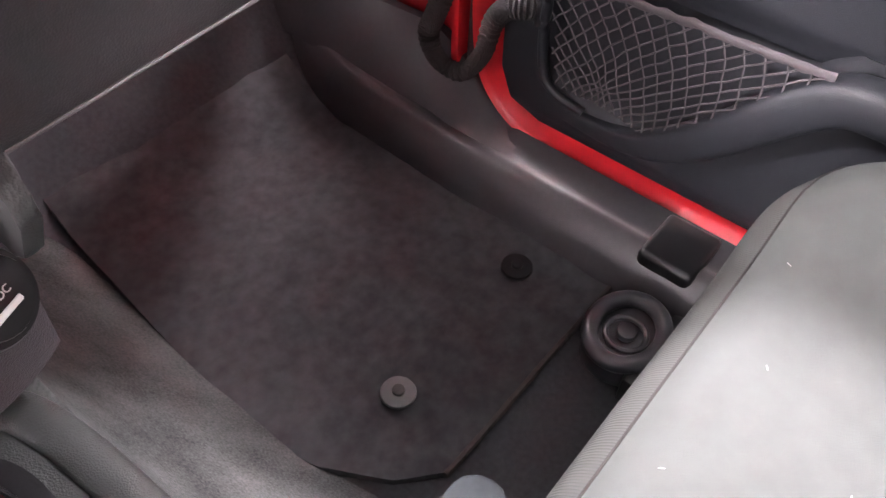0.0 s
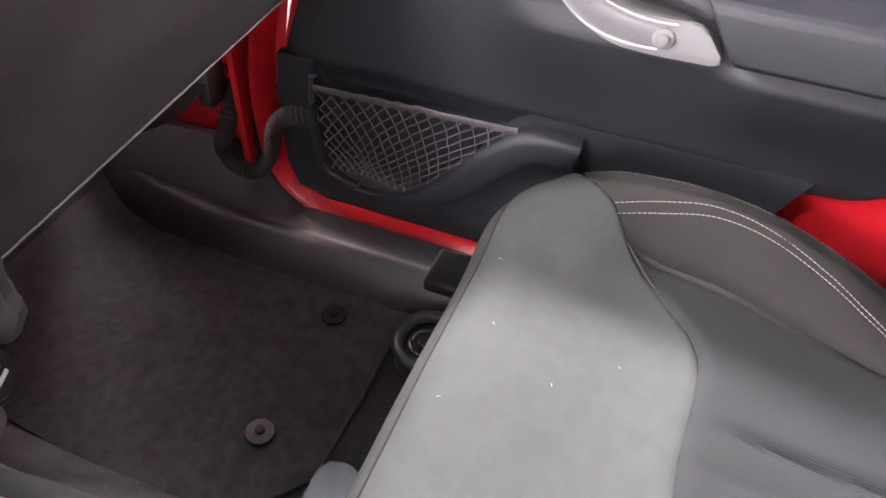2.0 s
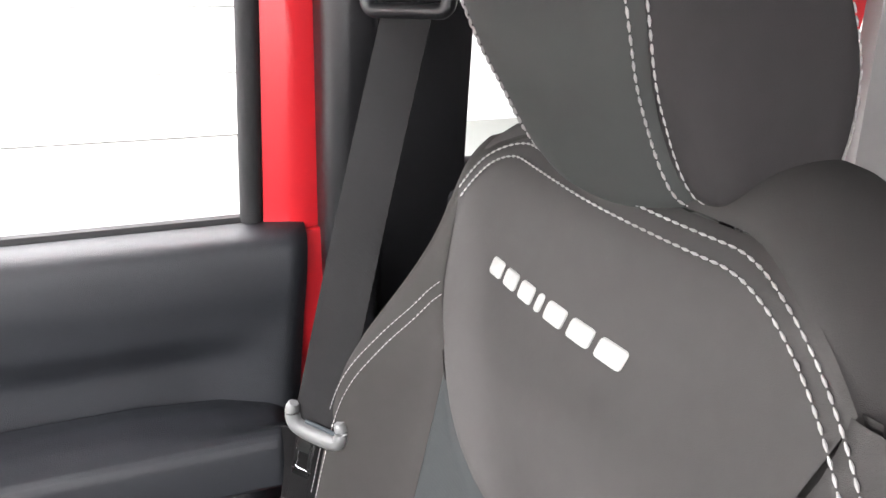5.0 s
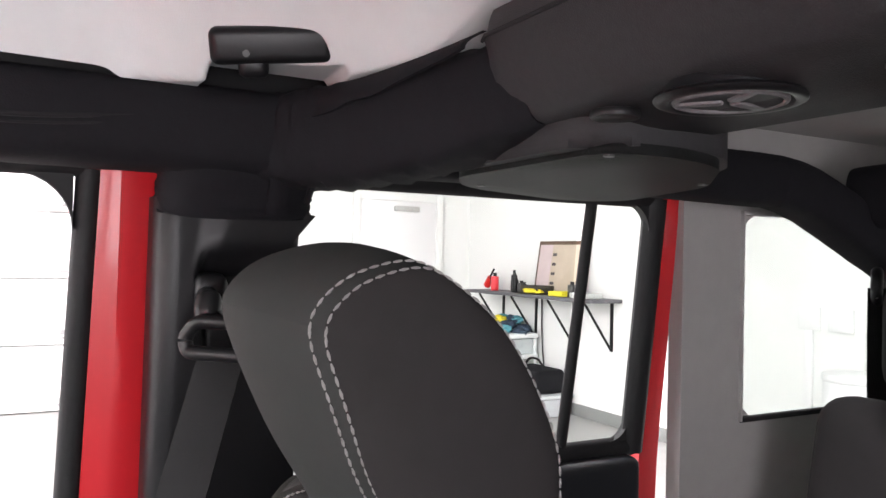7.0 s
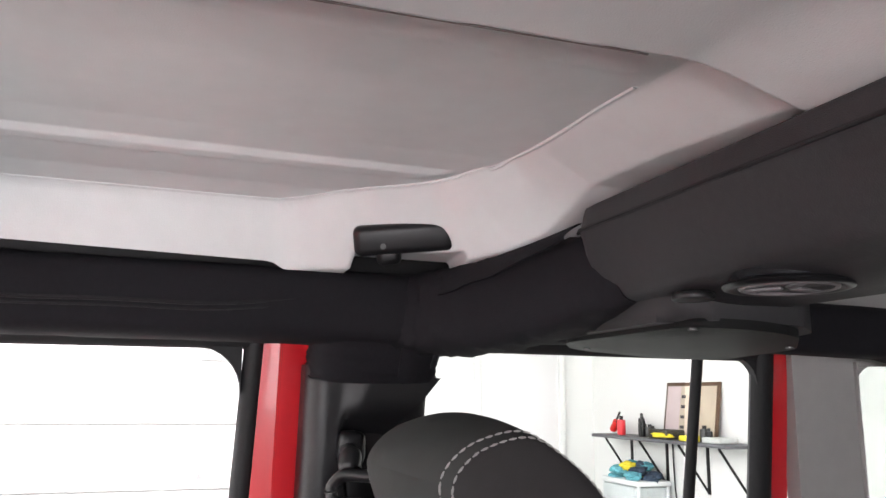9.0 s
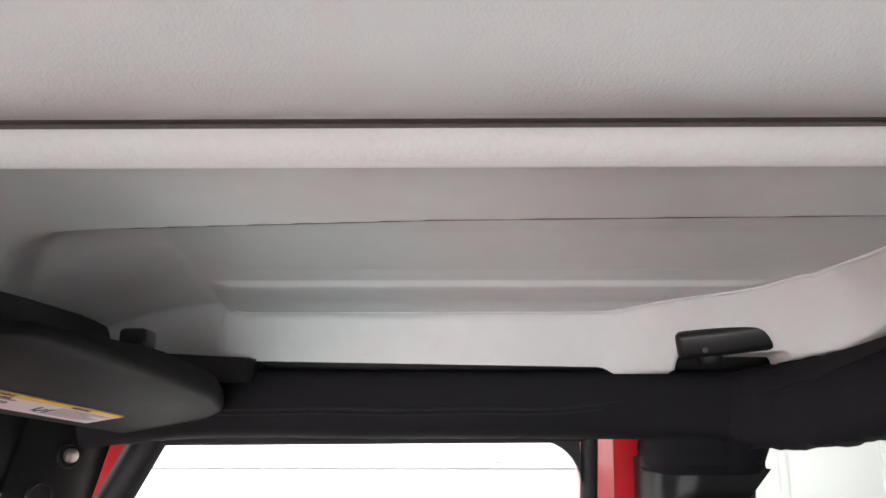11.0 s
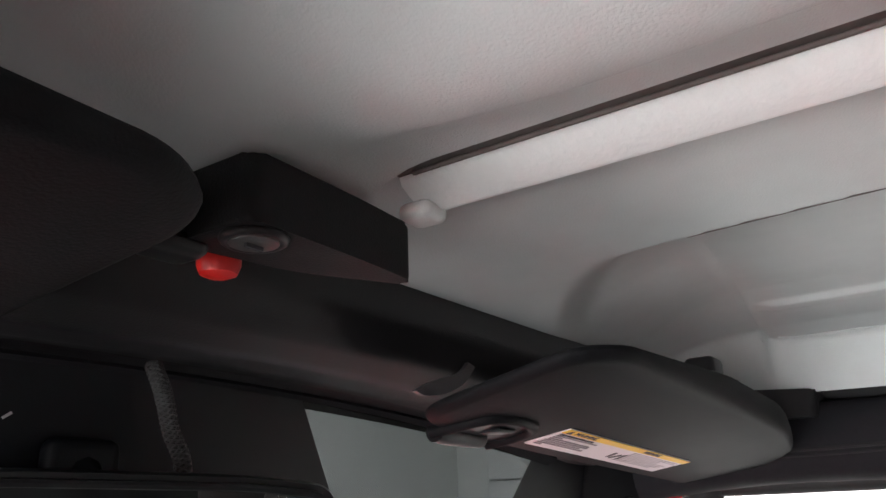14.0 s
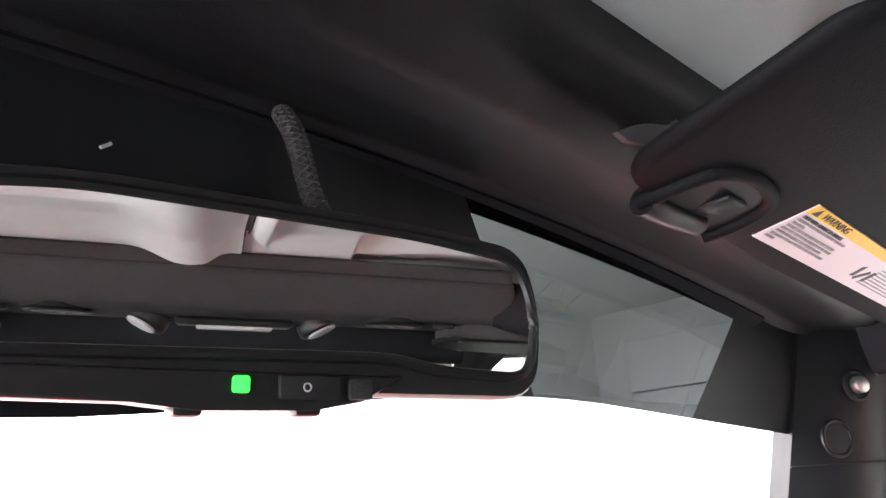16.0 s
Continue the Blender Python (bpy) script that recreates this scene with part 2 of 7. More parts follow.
def sheet(fn, nu, nv, thick=None, bm=None, crease=0.0, wide=0.012, edges="lrtb"):
    """A surface from fn(u, v), u and v from 0 to 1; creased towards its edges; with thickness along a vector, if given."""
    bm = bm or bmesh.new()
    pts = [[Vector(fn(i / nu, j / nv)) for j in range(nv + 1)] for i in range(nu + 1)]
    if crease:
        moved = [[p.copy() for p in row] for row in pts]
        for i in range(nu + 1):
            for j in range(nv + 1):
                du = pts[min(i + 1, nu)][j] - pts[max(i - 1, 0)][j]
                dv = pts[i][min(j + 1, nv)] - pts[i][max(j - 1, 0)]
                nrm = du.cross(dv)
                if nrm.length < 1e-9:
                    continue
                nrm.normalize()
                d = 9.0
                if "l" in edges:
                    d = min(d, (pts[i][j] - pts[0][j]).length)
                if "r" in edges:
                    d = min(d, (pts[i][j] - pts[nu][j]).length)
                if "b" in edges:
                    d = min(d, (pts[i][j] - pts[i][0]).length)
                if "t" in edges:
                    d = min(d, (pts[i][j] - pts[i][nv]).length)
                if d < wide:
                    moved[i][j] = pts[i][j] - nrm * (crease * (1 - d / wide) ** 2)
        pts = moved
    vs = [[bm.verts.new(p) for p in row] for row in pts]
    for i in range(nu):
        for j in range(nv):
            bm.faces.new((vs[i][j], vs[i + 1][j], vs[i + 1][j + 1], vs[i][j + 1]))
    if thick is not None:
        t = Vector(thick)
        ws = [[bm.verts.new(p + t) for p in row] for row in pts]
        for i in range(nu):
            for j in range(nv):
                bm.faces.new((ws[i][j + 1], ws[i + 1][j + 1], ws[i + 1][j], ws[i][j]))
        for i in range(nu):
            bm.faces.new((vs[i][0], ws[i][0], ws[i + 1][0], vs[i + 1][0]))
            bm.faces.new((vs[i + 1][nv], ws[i + 1][nv], ws[i][nv], vs[i][nv]))
        for j in range(nv):
            bm.faces.new((vs[0][j + 1], ws[0][j + 1], ws[0][j], vs[0][j]))
            bm.faces.new((vs[nu][j], ws[nu][j], ws[nu][j + 1], vs[nu][j + 1]))
    return bm


def step(a, b, x):
    t = min(max((x - a) / (b - a), 0), 1)
    return t * t * (3 - 2 * t)


def table(pairs, x):
    """A value between the given pairs."""
    if x <= pairs[0][0]:
        return pairs[0][1]
    for (a, p), (b, q) in zip(pairs, pairs[1:]):
        if x <= b:
            return p + (q - p) * (x - a) / (b - a)
    return pairs[-1][1]


def stitches(line, gap=0.0048, length=0.0036, r=0.00046, bm=None, out=(0, 0, 0)):
    """Short threads end to end along a line of points."""
    bm = bm or bmesh.new()
    o = Vector(out)
    total, need = 0.0, 0.0
    for a, b in zip(line, line[1:]):
        seg = (b - a).length
        while need <= total + seg and seg > 1e-6:
            p = a + (b - a) * ((need - total) / seg)
            d = (b - a).normalized()
            tube([p + o - d * length * 0.5, p + o, p + o + d * length * 0.5], lambda t: r * (0.45 if t in (0, 1) else 1.0), 5, bm)
            need += gap
        total += seg
    return bm


def disc(center, axis, r, h, seg=28, bm=None, bevel=0.0, r2=None):
    bm = bm or bmesh.new()
    made = bmesh.ops.create_cone(bm, cap_ends=True, segments=seg, radius1=r, radius2=r if r2 is None else r2, depth=h)["verts"]
    q = Vector((0, 0, 1)).rotation_difference(Vector(axis).normalized()).to_matrix().to_4x4()
    if bevel:
        edges = [e for e in {e for v in made for e in v.link_edges} if all(len(f.verts) == 4 for f in e.link_faces) is False]
        res = bmesh.ops.bevel(bm, geom=edges, offset=bevel, segments=2, profile=0.5, affect="EDGES")
        made = list({v for f in res["faces"] for v in f.verts} | {v for v in made if v.is_valid})
    bmesh.ops.transform(bm, matrix=Matrix.Translation(center) @ q, verts=made)
    return bm


def ring(center, axis, r, wire, seg=40, side=10, bm=None, flat=1.0):
    q = Vector((0, 0, 1)).rotation_difference(Vector(axis).normalized())
    pts = [Vector(center) + q @ Vector((r * math.cos(a), r * math.sin(a), 0)) for a in (2 * math.pi * k / seg for k in range(seg + 1))]
    return tube(pts, wire, side, bm, flat, up=axis, caps=False)


def writing(body, size, m, mat, parent, name="writing", depth=0.0002):
    data = bpy.data.curves.new("words", "FONT")
    data.body, data.size, data.extrude, data.align_x, data.align_y = body, size, depth, "LEFT", "CENTER"
    ob = bpy.data.objects.new("words", data)
    scene.collection.objects.link(ob)
    me = bpy.data.meshes.new_from_object(ob.evaluated_get(bpy.context.evaluated_depsgraph_get()))
    bpy.data.objects.remove(ob)
    bpy.data.curves.remove(data)
    me.name = name
    me.transform(m)
    me.materials.clear()
    me.materials.append(mat)
    out = new(name, me)
    out.parent = parent
    return out


def pad_section(y_or_t, w, h, wrinkle, seed):
    return [(w * math.copysign(abs(math.cos(a)) ** 0.6, math.cos(a)) * (1 + wrinkle * noise.noise(Vector((y_or_t * 8, a * 2, seed)))),
             h * math.copysign(abs(math.sin(a)) ** 0.6, math.sin(a)) * (1 + wrinkle * noise.noise(Vector((y_or_t * 8 + 5, a * 2, seed))))) for a in [2 * math.pi * k / 24 for k in range(24)]]


def padded_bar(points, w, h, wrinkle=0.05, seed=1.0, up=(0, 0, 1)):
    bm = bmesh.new()
    rings = []
    n = len(points)
    for i, p in enumerate(points):
        d = (points[min(i + 1, n - 1)] - points[max(i - 1, 0)]).normalized()
        s = d.cross(Vector(up)).normalized()
        t = s.cross(d)
        k = i / (n - 1)
        rings.append([bm.verts.new(p + s * a + t * b) for a, b in pad_section(i / 12, w(k) if callable(w) else w, h(k) if callable(h) else h, wrinkle, seed)])
    for a, b in zip(rings, rings[1:]):
        for k in range(24):
            bm.faces.new((a[k], a[(k + 1) % 24], b[(k + 1) % 24], b[k]))
    bm.faces.new(rings[0][::-1])
    bm.faces.new(rings[-1])
    return bm


def frame_of(origin, right, up):
    """The pose of a flat thing whose right and up are given."""
    r = Vector(right).normalized()
    u = Vector(up)
    n = r.cross(u).normalized()
    u = n.cross(r)
    m = Matrix((r, u, n)).transposed().to_4x4()
    m.translation = origin
    return m


# ---- the garage round the car ----
def garage():
    g = tagged(part("ground", rbox((-8, -5, GROUND - 0.1), (8.6, 7, GROUND), 0), CONCRETE), "smooth grey concrete garage floor", "floor", kind="structure")
    tagged(part("wall_rear", rbox((-6, -5.0, GROUND), (8.5, -4.85, 3.0), 0), WALL), "white painted garage wall", "wall", kind="structure")
    tagged(part("wall_front", rbox((-6, 6.0, GROUND), (8.5, 6.15, 3.0), 0), WALL), "white painted garage wall", "wall", kind="structure")
    # the west wall is unseen; its opening is added for the side fill lamp
    tagged(part("wall_west", rbox((-3.35, -5, 2.1), (-3.2, 6.15, 3.0), 0), WALL), "white painted garage wall", "wall", kind="structure")
    tagged(part("wall_east", rbox((8.35, -5, GROUND), (8.5, 6.15, 3.0), 0), WALL), "white painted garage wall", "wall", kind="structure")
    tagged(part("wall_west_north", rbox((-3.35, 2.8, GROUND), (-3.2, 6.15, 2.1), 0), WALL), "white painted garage wall", "wall", kind="structure")
    tagged(part("wall_west_south", rbox((-3.35, -5, GROUND), (-3.2, -1.8, 2.1), 0), WALL), "white painted garage wall", "wall", kind="structure")
    tagged(part("ceiling", rbox((-3.35, -5, 3.0), (8.5, 6.15, 3.1), 0), WALL), "white garage ceiling", "ceiling", kind="structure")
    tagged(part("baseboard", rbox((-6, -4.85, GROUND), (8.35, -4.835, GROUND + 0.12), 0.003), material("grey_skirting", (0.24, 0.25, 0.24), 0.6)), "grey skirting along the wall", "skirting", kind="structure")
    door = thing("garage_door", "white sectional garage door with flat panels", "garage door", kind="structure")
    for k in range(5):
        z = GROUND + 0.64 * k
        part("panel", rbox((8.27, -2.4, z + 0.010), (8.33, 5.5, z + 0.630), 0.012), DOOR_WHITE, door)
        for y in (-1.46, -0.28, 0.90, 2.08, 3.26):
            part("marking", prism([(y - 0.035, z + 0.055), (y + 0.035, z + 0.055), (y + 0.035, z + 0.085), (y - 0.035, z + 0.085)], "x", 8.266, 8.269), INK_GREY, door)
            part("marking", prism([(y - 0.035, z + 0.10), (y + 0.035, z + 0.10), (y, z + 0.18)], "x", 8.266, 8.269), INK_GREY, door)
    entry = thing("door_1", "white flush door with a door closer", "door", kind="structure")
    part("leaf", rbox((8.30, -4.35, GROUND), (8.345, -3.35, 1.62), 0.004), DOOR_WHITE, entry)
    for a, b in (((-3.35, GROUND), (-3.27, 1.70)), ((-4.43, GROUND), (-4.35, 1.70)), ((-4.35, 1.62), (-3.35, 1.70))):
        part("jamb", rbox((8.28, a[0], a[1]), (8.348, b[0], b[1]), 0.004), WALL, entry)
    part("closer", rbox((8.24, -4.1, 1.50), (8.30, -3.78, 1.56), 0.008), STEEL, entry, "grey metal door closer")
    for x in (-1.2, 1.9, 4.6):
        part("strip", rbox((x, 5.985, GROUND), (x + 0.012, 6.0, 3.0), 0), INK_GREY, tagged(new("trim"), "thin joint strip on the white wall", "trim", kind="structure"))


INK_GREY = material("faint_grey_print", (0.32, 0.32, 0.32), 0.6)
garage()


def wall_shelf():
    y0 = -4.85
    s = thing("wall_shelf", "dark grey wall shelf on angled black brackets", "shelf")
    part("board", rbox((5.5, y0, 0.565), (7.75, y0 + 0.38, 0.60), 0.004), material("dark_shelf_board", (0.10, 0.10, 0.11), 0.5), s)
    for x in (5.62, 6.2, 6.85, 7.5):
        br = part("bracket", rbox((x, y0, 0.10), (x + 0.03, y0 + 0.02, 0.565), 0.002), SMOOTH_BLACK, s)
        tube([Vector((x + 0.015, y0 + 0.02, 0.12)), Vector((x + 0.015, y0 + 0.34, 0.56))], 0.012, 6, bm := bmesh.new())
        part("brace", bm, SMOOTH_BLACK, s)
    z = 0.60
    frame = thing("picture_frame", "brown framed chart leaning on the shelf", "picture frame")
    tilt = Matrix.Translation((6.38, y0 + 0.10, z)) @ Matrix.Rotation(radians(8), 4, "X")
    part("frame", rbox((-0.42, -0.02, 0.0), (0.42, 0.0, 0.56), 0.006, m=tilt), material("brown_wood_frame", (0.10, 0.055, 0.03), 0.5), frame)
    part("sheet", rbox((-0.38, 0.0, 0.04), (0.38, 0.006, 0.52), 0, m=tilt), material("beige_chart_paper", (0.50, 0.42, 0.33), 0.6), frame)
    part("side_column", rbox((0.16, 0.006, 0.04), (0.38, 0.0085, 0.52), 0, m=tilt), material("pale_pink_chart_paper", (0.55, 0.45, 0.45), 0.6), frame)
    for k in range(4):
        part("printed_bar", rbox((0.08, 0.006, 0.10 + 0.10 * k), (0.14, 0.010, 0.13 + 0.10 * k), 0, m=tilt), INK, frame)
    for x, h, c, nm, lb in ((7.35, 0.20, (0.75, 0.04, 0.05), "bottle", "red spray bottle standing on the shelf"), (6.95, 0.17, (0.03, 0.03, 0.03), "bottle", "black bottle standing on the shelf"),
                            (6.82, 0.13, (0.05, 0.05, 0.05), "bottle", "small black bottle on the shelf"), (5.95, 0.15, (0.03, 0.03, 0.03), "bottle", "black bottle on the shelf")):
        b = thing(nm, lb, "bottle")
        col = material("bottle_plastic", c, 0.35)
        part("body", disc((x, y0 + 0.24, z + h * 0.4), (0, 0, 1), 0.045, h * 0.8, 16, bevel=0.008), col, b)
        part("cap", disc((x, y0 + 0.24, z + h * 0.9), (0, 0, 1), 0.02, h * 0.2, 12), SMOOTH_BLACK, b)
    for x, w, c, lb in ((6.55, 0.30, (0.035, 0.03, 0.02), "black and yellow tool case on the shelf"), (6.1, 0.22, (0.75, 0.65, 0.03), "yellow microfibre cloth folded on the shelf"),
                        (5.75, 0.24, (0.5, 0.52, 0.5), "grey wire tray on the shelf")):
        b = thing("tool_case" if "case" in lb else ("cloth" if "cloth" in lb else "tray"), lb, "tool case" if "case" in lb else ("cloth" if "cloth" in lb else "tray"))
        part("body", rbox((x - w / 2, y0 + 0.12, z), (x + w / 2, y0 + 0.34, z + (0.09 if "case" in lb else 0.05)), 0.012, 3), material("shelf_item", c, 0.6), b)
    cart = thing("plastic_cart", "white plastic cart heaped with cloths and bottles", "cart")
    white = material("white_cart_plastic", (0.72, 0.75, 0.75), 0.4)
    for zz in (-0.42, -0.10, 0.12):
        part("tray", rbox((6.75, y0 + 0.05, zz), (7.45, y0 + 0.45, zz + 0.05), 0.01), white, cart)
    for x in (6.78, 7.42):
        for y in (y0 + 0.08, y0 + 0.42):
            part("post", rbox((x - 0.015, y - 0.015, GROUND), (x + 0.015, y + 0.015, 0.17), 0.004), white, cart)
    rng = random.Random(4)
    for k in range(16):
        c = ((0.06, 0.30, 0.33), (0.75, 0.62, 0.04), (0.03, 0.05, 0.08), (0.10, 0.34, 0.40))[k % 4]
        x, y, zz = rng.uniform(6.82, 7.36), y0 + rng.uniform(0.12, 0.4), 0.17 + 0.04 * (k // 4)
        cl = thing("cloth", ("teal", "yellow", "navy", "blue-green")[k % 4] + " microfibre cloth crumpled on the cart", "cloth", group="cloths on the cart")
        bm = bmesh.new()
        bmesh.ops.create_icosphere(bm, subdivisions=3, radius=1)
        for v in bm.verts:
            f = 1 + 0.35 * noise.noise(v.co * 2.3 + Vector((k * 3.1, 0, 0)))
            v.co = Vector((x + v.co.x * 0.10 * f, y + v.co.y * 0.08 * f, zz + v.co.z * 0.05 * f))
        part("fabric", bm, material("cloth_pile", c, 0.95, vary=0.2, bump=0.6, bump_scale=60), cl)
    for zz, lb, c in ((-0.36, "clear drawer with green contents", (0.16, 0.40, 0.14)), (-0.05, "clear drawer with pale contents", (0.55, 0.60, 0.60))):
        part("drawer", rbox((6.80, y0 + 0.08, zz), (7.40, y0 + 0.46, zz + 0.16), 0.015, 2), material("drawer_plastic", c, 0.3), cart, lb)
    for x, y, h, rad in ((7.02, 0.20, 0.24, 0.035), (6.90, 0.27, 0.21, 0.030), (6.74, 0.26, 0.12, 0.040), (6.48, 0.30, 0.10, 0.028), (5.86, 0.26, 0.13, 0.033)):
        b = thing("bottle", "slim black bottle standing on the shelf", "bottle", group="bottles on the shelf")
        part("body", disc((x, y0 + y, z + h * 0.39), (0, 0, 1), rad, h * 0.78, 16, bevel=0.008), SMOOTH_BLACK, b)
        part("cap", disc((x, y0 + y, z + h * 0.88), (0, 0, 1), rad * 0.45, h * 0.22, 12, bevel=0.003), GREY_TRIM, b)
    gun = thing("spray_gun", "red spray gun lying on the shelf end", "spray gun")
    part("body", tube([Vector((7.52, y0 + 0.24, z + 0.05)), Vector((7.44, y0 + 0.24, z + 0.14))], 0.04, 12), RED_LAMP, gun)
    part("nozzle", tube([Vector((7.44, y0 + 0.24, z + 0.16)), Vector((7.36, y0 + 0.25, z + 0.24))], 0.012, 8), SMOOTH_BLACK, gun)
    part("grip", tube([Vector((7.44, y0 + 0.24, z + 0.14)), Vector((7.38, y0 + 0.24, z + 0.02))], 0.018, 8), SMOOTH_BLACK, gun)
    rag = thing("cloth", "yellow microfibre cloth crumpled on the shelf", "cloth")
    bm = bmesh.new()
    bmesh.ops.create_icosphere(bm, subdivisions=3, radius=1)
    for v in bm.verts:
        q = 1 + 0.3 * noise.noise(v.co * 2.1)
        v.co = Vector((6.52 + v.co.x * 0.15 * q, y0 + 0.30 + v.co.y * 0.07 * q, z + 0.035 + v.co.z * 0.035 * q))
    part("fabric", bm, material("yellow_cloth", (0.75, 0.62, 0.03), 0.95, vary=0.2, bump=0.6, bump_scale=60), rag)
    bag = thing("tool_bag", "black tool bag on the garage floor", "bag")
    part("body", rbox((6.2, y0 + 0.1, -0.38), (6.75, y0 + 0.5, -0.14), 0.05, 4), VINYL, bag)
    part("handle", tube(curve([(6.3, y0 + 0.3, -0.15), (6.4, y0 + 0.3, -0.06), (6.55, y0 + 0.3, -0.06), (6.65, y0 + 0.3, -0.15)], 6), 0.012, 6), RUBBER, bag)
    box = thing("storage_box", "translucent grey storage box under the bag", "box")
    part("body", rbox((6.15, y0 + 0.06, GROUND), (6.85, y0 + 0.54, -0.42), 0.02), material("frosted_plastic", (0.5, 0.52, 0.54), 0.35), box)
    part("lid", rbox((6.13, y0 + 0.04, -0.42), (6.87, y0 + 0.56, -0.38), 0.012), material("frosted_lid", (0.55, 0.57, 0.58), 0.35), box)
    cord = thing("power_cord", "thin grey cord hanging down the wall", "cord")
    part("cord", tube(curve([(6.75, y0 + 0.02, 0.55), (6.72, y0 + 0.03, 0.1), (6.66, y0 + 0.03, -0.3), (6.6, y0 + 0.06, GROUND + 0.01)], 8), 0.008, 6), RUBBER, cord)
    sock = thing("wall_socket", "white wall socket with a conduit", "socket")
    part("plate", rbox((3.45, y0, 0.50), (3.62, y0 + 0.02, 0.66), 0.004), DOOR_WHITE, sock)
    part("plate", rbox((3.20, y0, 0.50), (3.38, y0 + 0.02, 0.66), 0.004), DOOR_WHITE, sock)
    part("conduit", rbox((3.50, y0, GROUND), (3.56, y0 + 0.03, 0.50), 0.006), DOOR_WHITE, sock)
    bin_ = thing("waste_bin", "white round waste bin beside the wall", "bin")
    part("body", disc((2.95, y0 + 0.35, GROUND + 0.42), (0, 0, 1), 0.19, 0.84, 28, bevel=0.015), DOOR_WHITE, bin_)
    part("lid", disc((2.95, y0 + 0.35, GROUND + 0.86), (0, 0, 1), 0.20, 0.05, 28, bevel=0.012), DOOR_WHITE, bin_)


wall_shelf()


# ---- car body: floor, sill, pillars ----
def floor_and_tunnel():
    fl = part("floor", rbox((-0.76, -1.6, -0.06), (0.735, 1.30, 0.0), 0.0), UNDER)
    tagged(fl, "black carpeted car floor", "car floor", kind="structure")

    def toe(u, v):
        return (0.20 + 0.56 * u, 1.02 + 0.26 * v, 0.003 + 0.34 * v * v + 0.05 * v)
    tagged(part("wall_toe_board", sheet(toe, 10, 14, (0, 0.02, -0.02)), UNDER), "black carpeted toe board of the footwell", "car floor", kind="structure")

    def side(u, v):
        y = 0.02 + 1.26 * u
        wide = 0.012 * math.sin(7 * y) * v * (1 - v)
        foot = table([(0.02, 0.29), (0.60, 0.285), (0.66, 0.272), (0.80, 0.270), (1.30, 0.285)], y)
        ang = v * math.pi / 2
        foot += 0.012
        x = foot - (foot - 0.150) * (0.35 * v + 0.65 * math.sin(ang) ** 1.2) + wide
        z = 0.002 + 0.258 * (0.55 * v + 0.45 * (1 - math.cos(ang)))
        return (x, y, z)
    tn = part("wall_tunnel", sheet(side, 60, 16, (-0.03, 0, -0.012)), CARPET)
    tagged(tn, "speckled dark grey carpet on the transmission tunnel", "tunnel carpet", kind="structure")
    left = part("wall_tunnel_driver", sheet(lambda u, v: (-side(u, v)[0] - 0.0, side(u, v)[1], side(u, v)[2]), 30, 10, (0.03, 0, -0.012)), CARPET)
    tagged(left, "speckled dark grey carpet on the transmission tunnel", "tunnel carpet", kind="structure")


floor_and_tunnel()


def floor_mat():
    mat = thing("floor_mat", "black carpet floor mat with round fixing grommets", "floor mat")

    def top(u, v):
        y = 0.572 + 0.56 * v
        lo = table([(0.572, 0.345), (0.60, 0.312), (0.66, 0.279), (0.72, 0.270), (0.85, 0.278), (1.132, 0.305)], y)
        hi = table([(0.572, 0.632), (0.62, 0.628), (0.75, 0.618), (0.96, 0.617), (1.05, 0.64), (1.132, 0.66)], y)
        x = lo + (hi - lo) * u
        z = 0.009 + 0.003 * noise.noise(Vector((x * 9, y * 9, 0))) + 0.0015 * noise.noise(Vector((x * 40, y * 40, 3)))
        z += 0.30 * max(0, y - 1.0) ** 1.0 * step(1.0, 1.06, y)
        return (x, y, z)
    part("carpet", sheet(top, 50, 80, (0, 0, -0.009)), MATERIAL_MAT, mat)
    edge = [Vector(top(u / 40, 0)) + Vector((0, -0.002, -0.002)) for u in range(41)]
    part("edge_binding", tube(edge, 0.0035, 6), material("brown_black_binding", (0.045, 0.037, 0.035), 0.9, vary=0.3), mat, "thin frayed edge binding")
    for (gx, gy), mm, lb in (((0.376, 0.650), PALE_GREY, "pale grey plastic grommet"), ((0.566, 0.655), RUBBER, "black plastic grommet")):
        g = part("grommet", disc((gx, gy, 0.0155), (0, 0, 1), 0.0165, 0.005, 32, bevel=0.0015), GROMMET if mm is PALE_GREY else mm, mat, lb)
        part("hub", disc((gx, gy, 0.0195), (0, 0, 1), 0.006, 0.005, 18, bevel=0.0012), RUBBER if mm is RUBBER else GREY_TRIM, g)


GROMMET = material("grey_grommet_plastic", (0.075, 0.08, 0.083), 0.55, vary=0.1)
floor_mat()


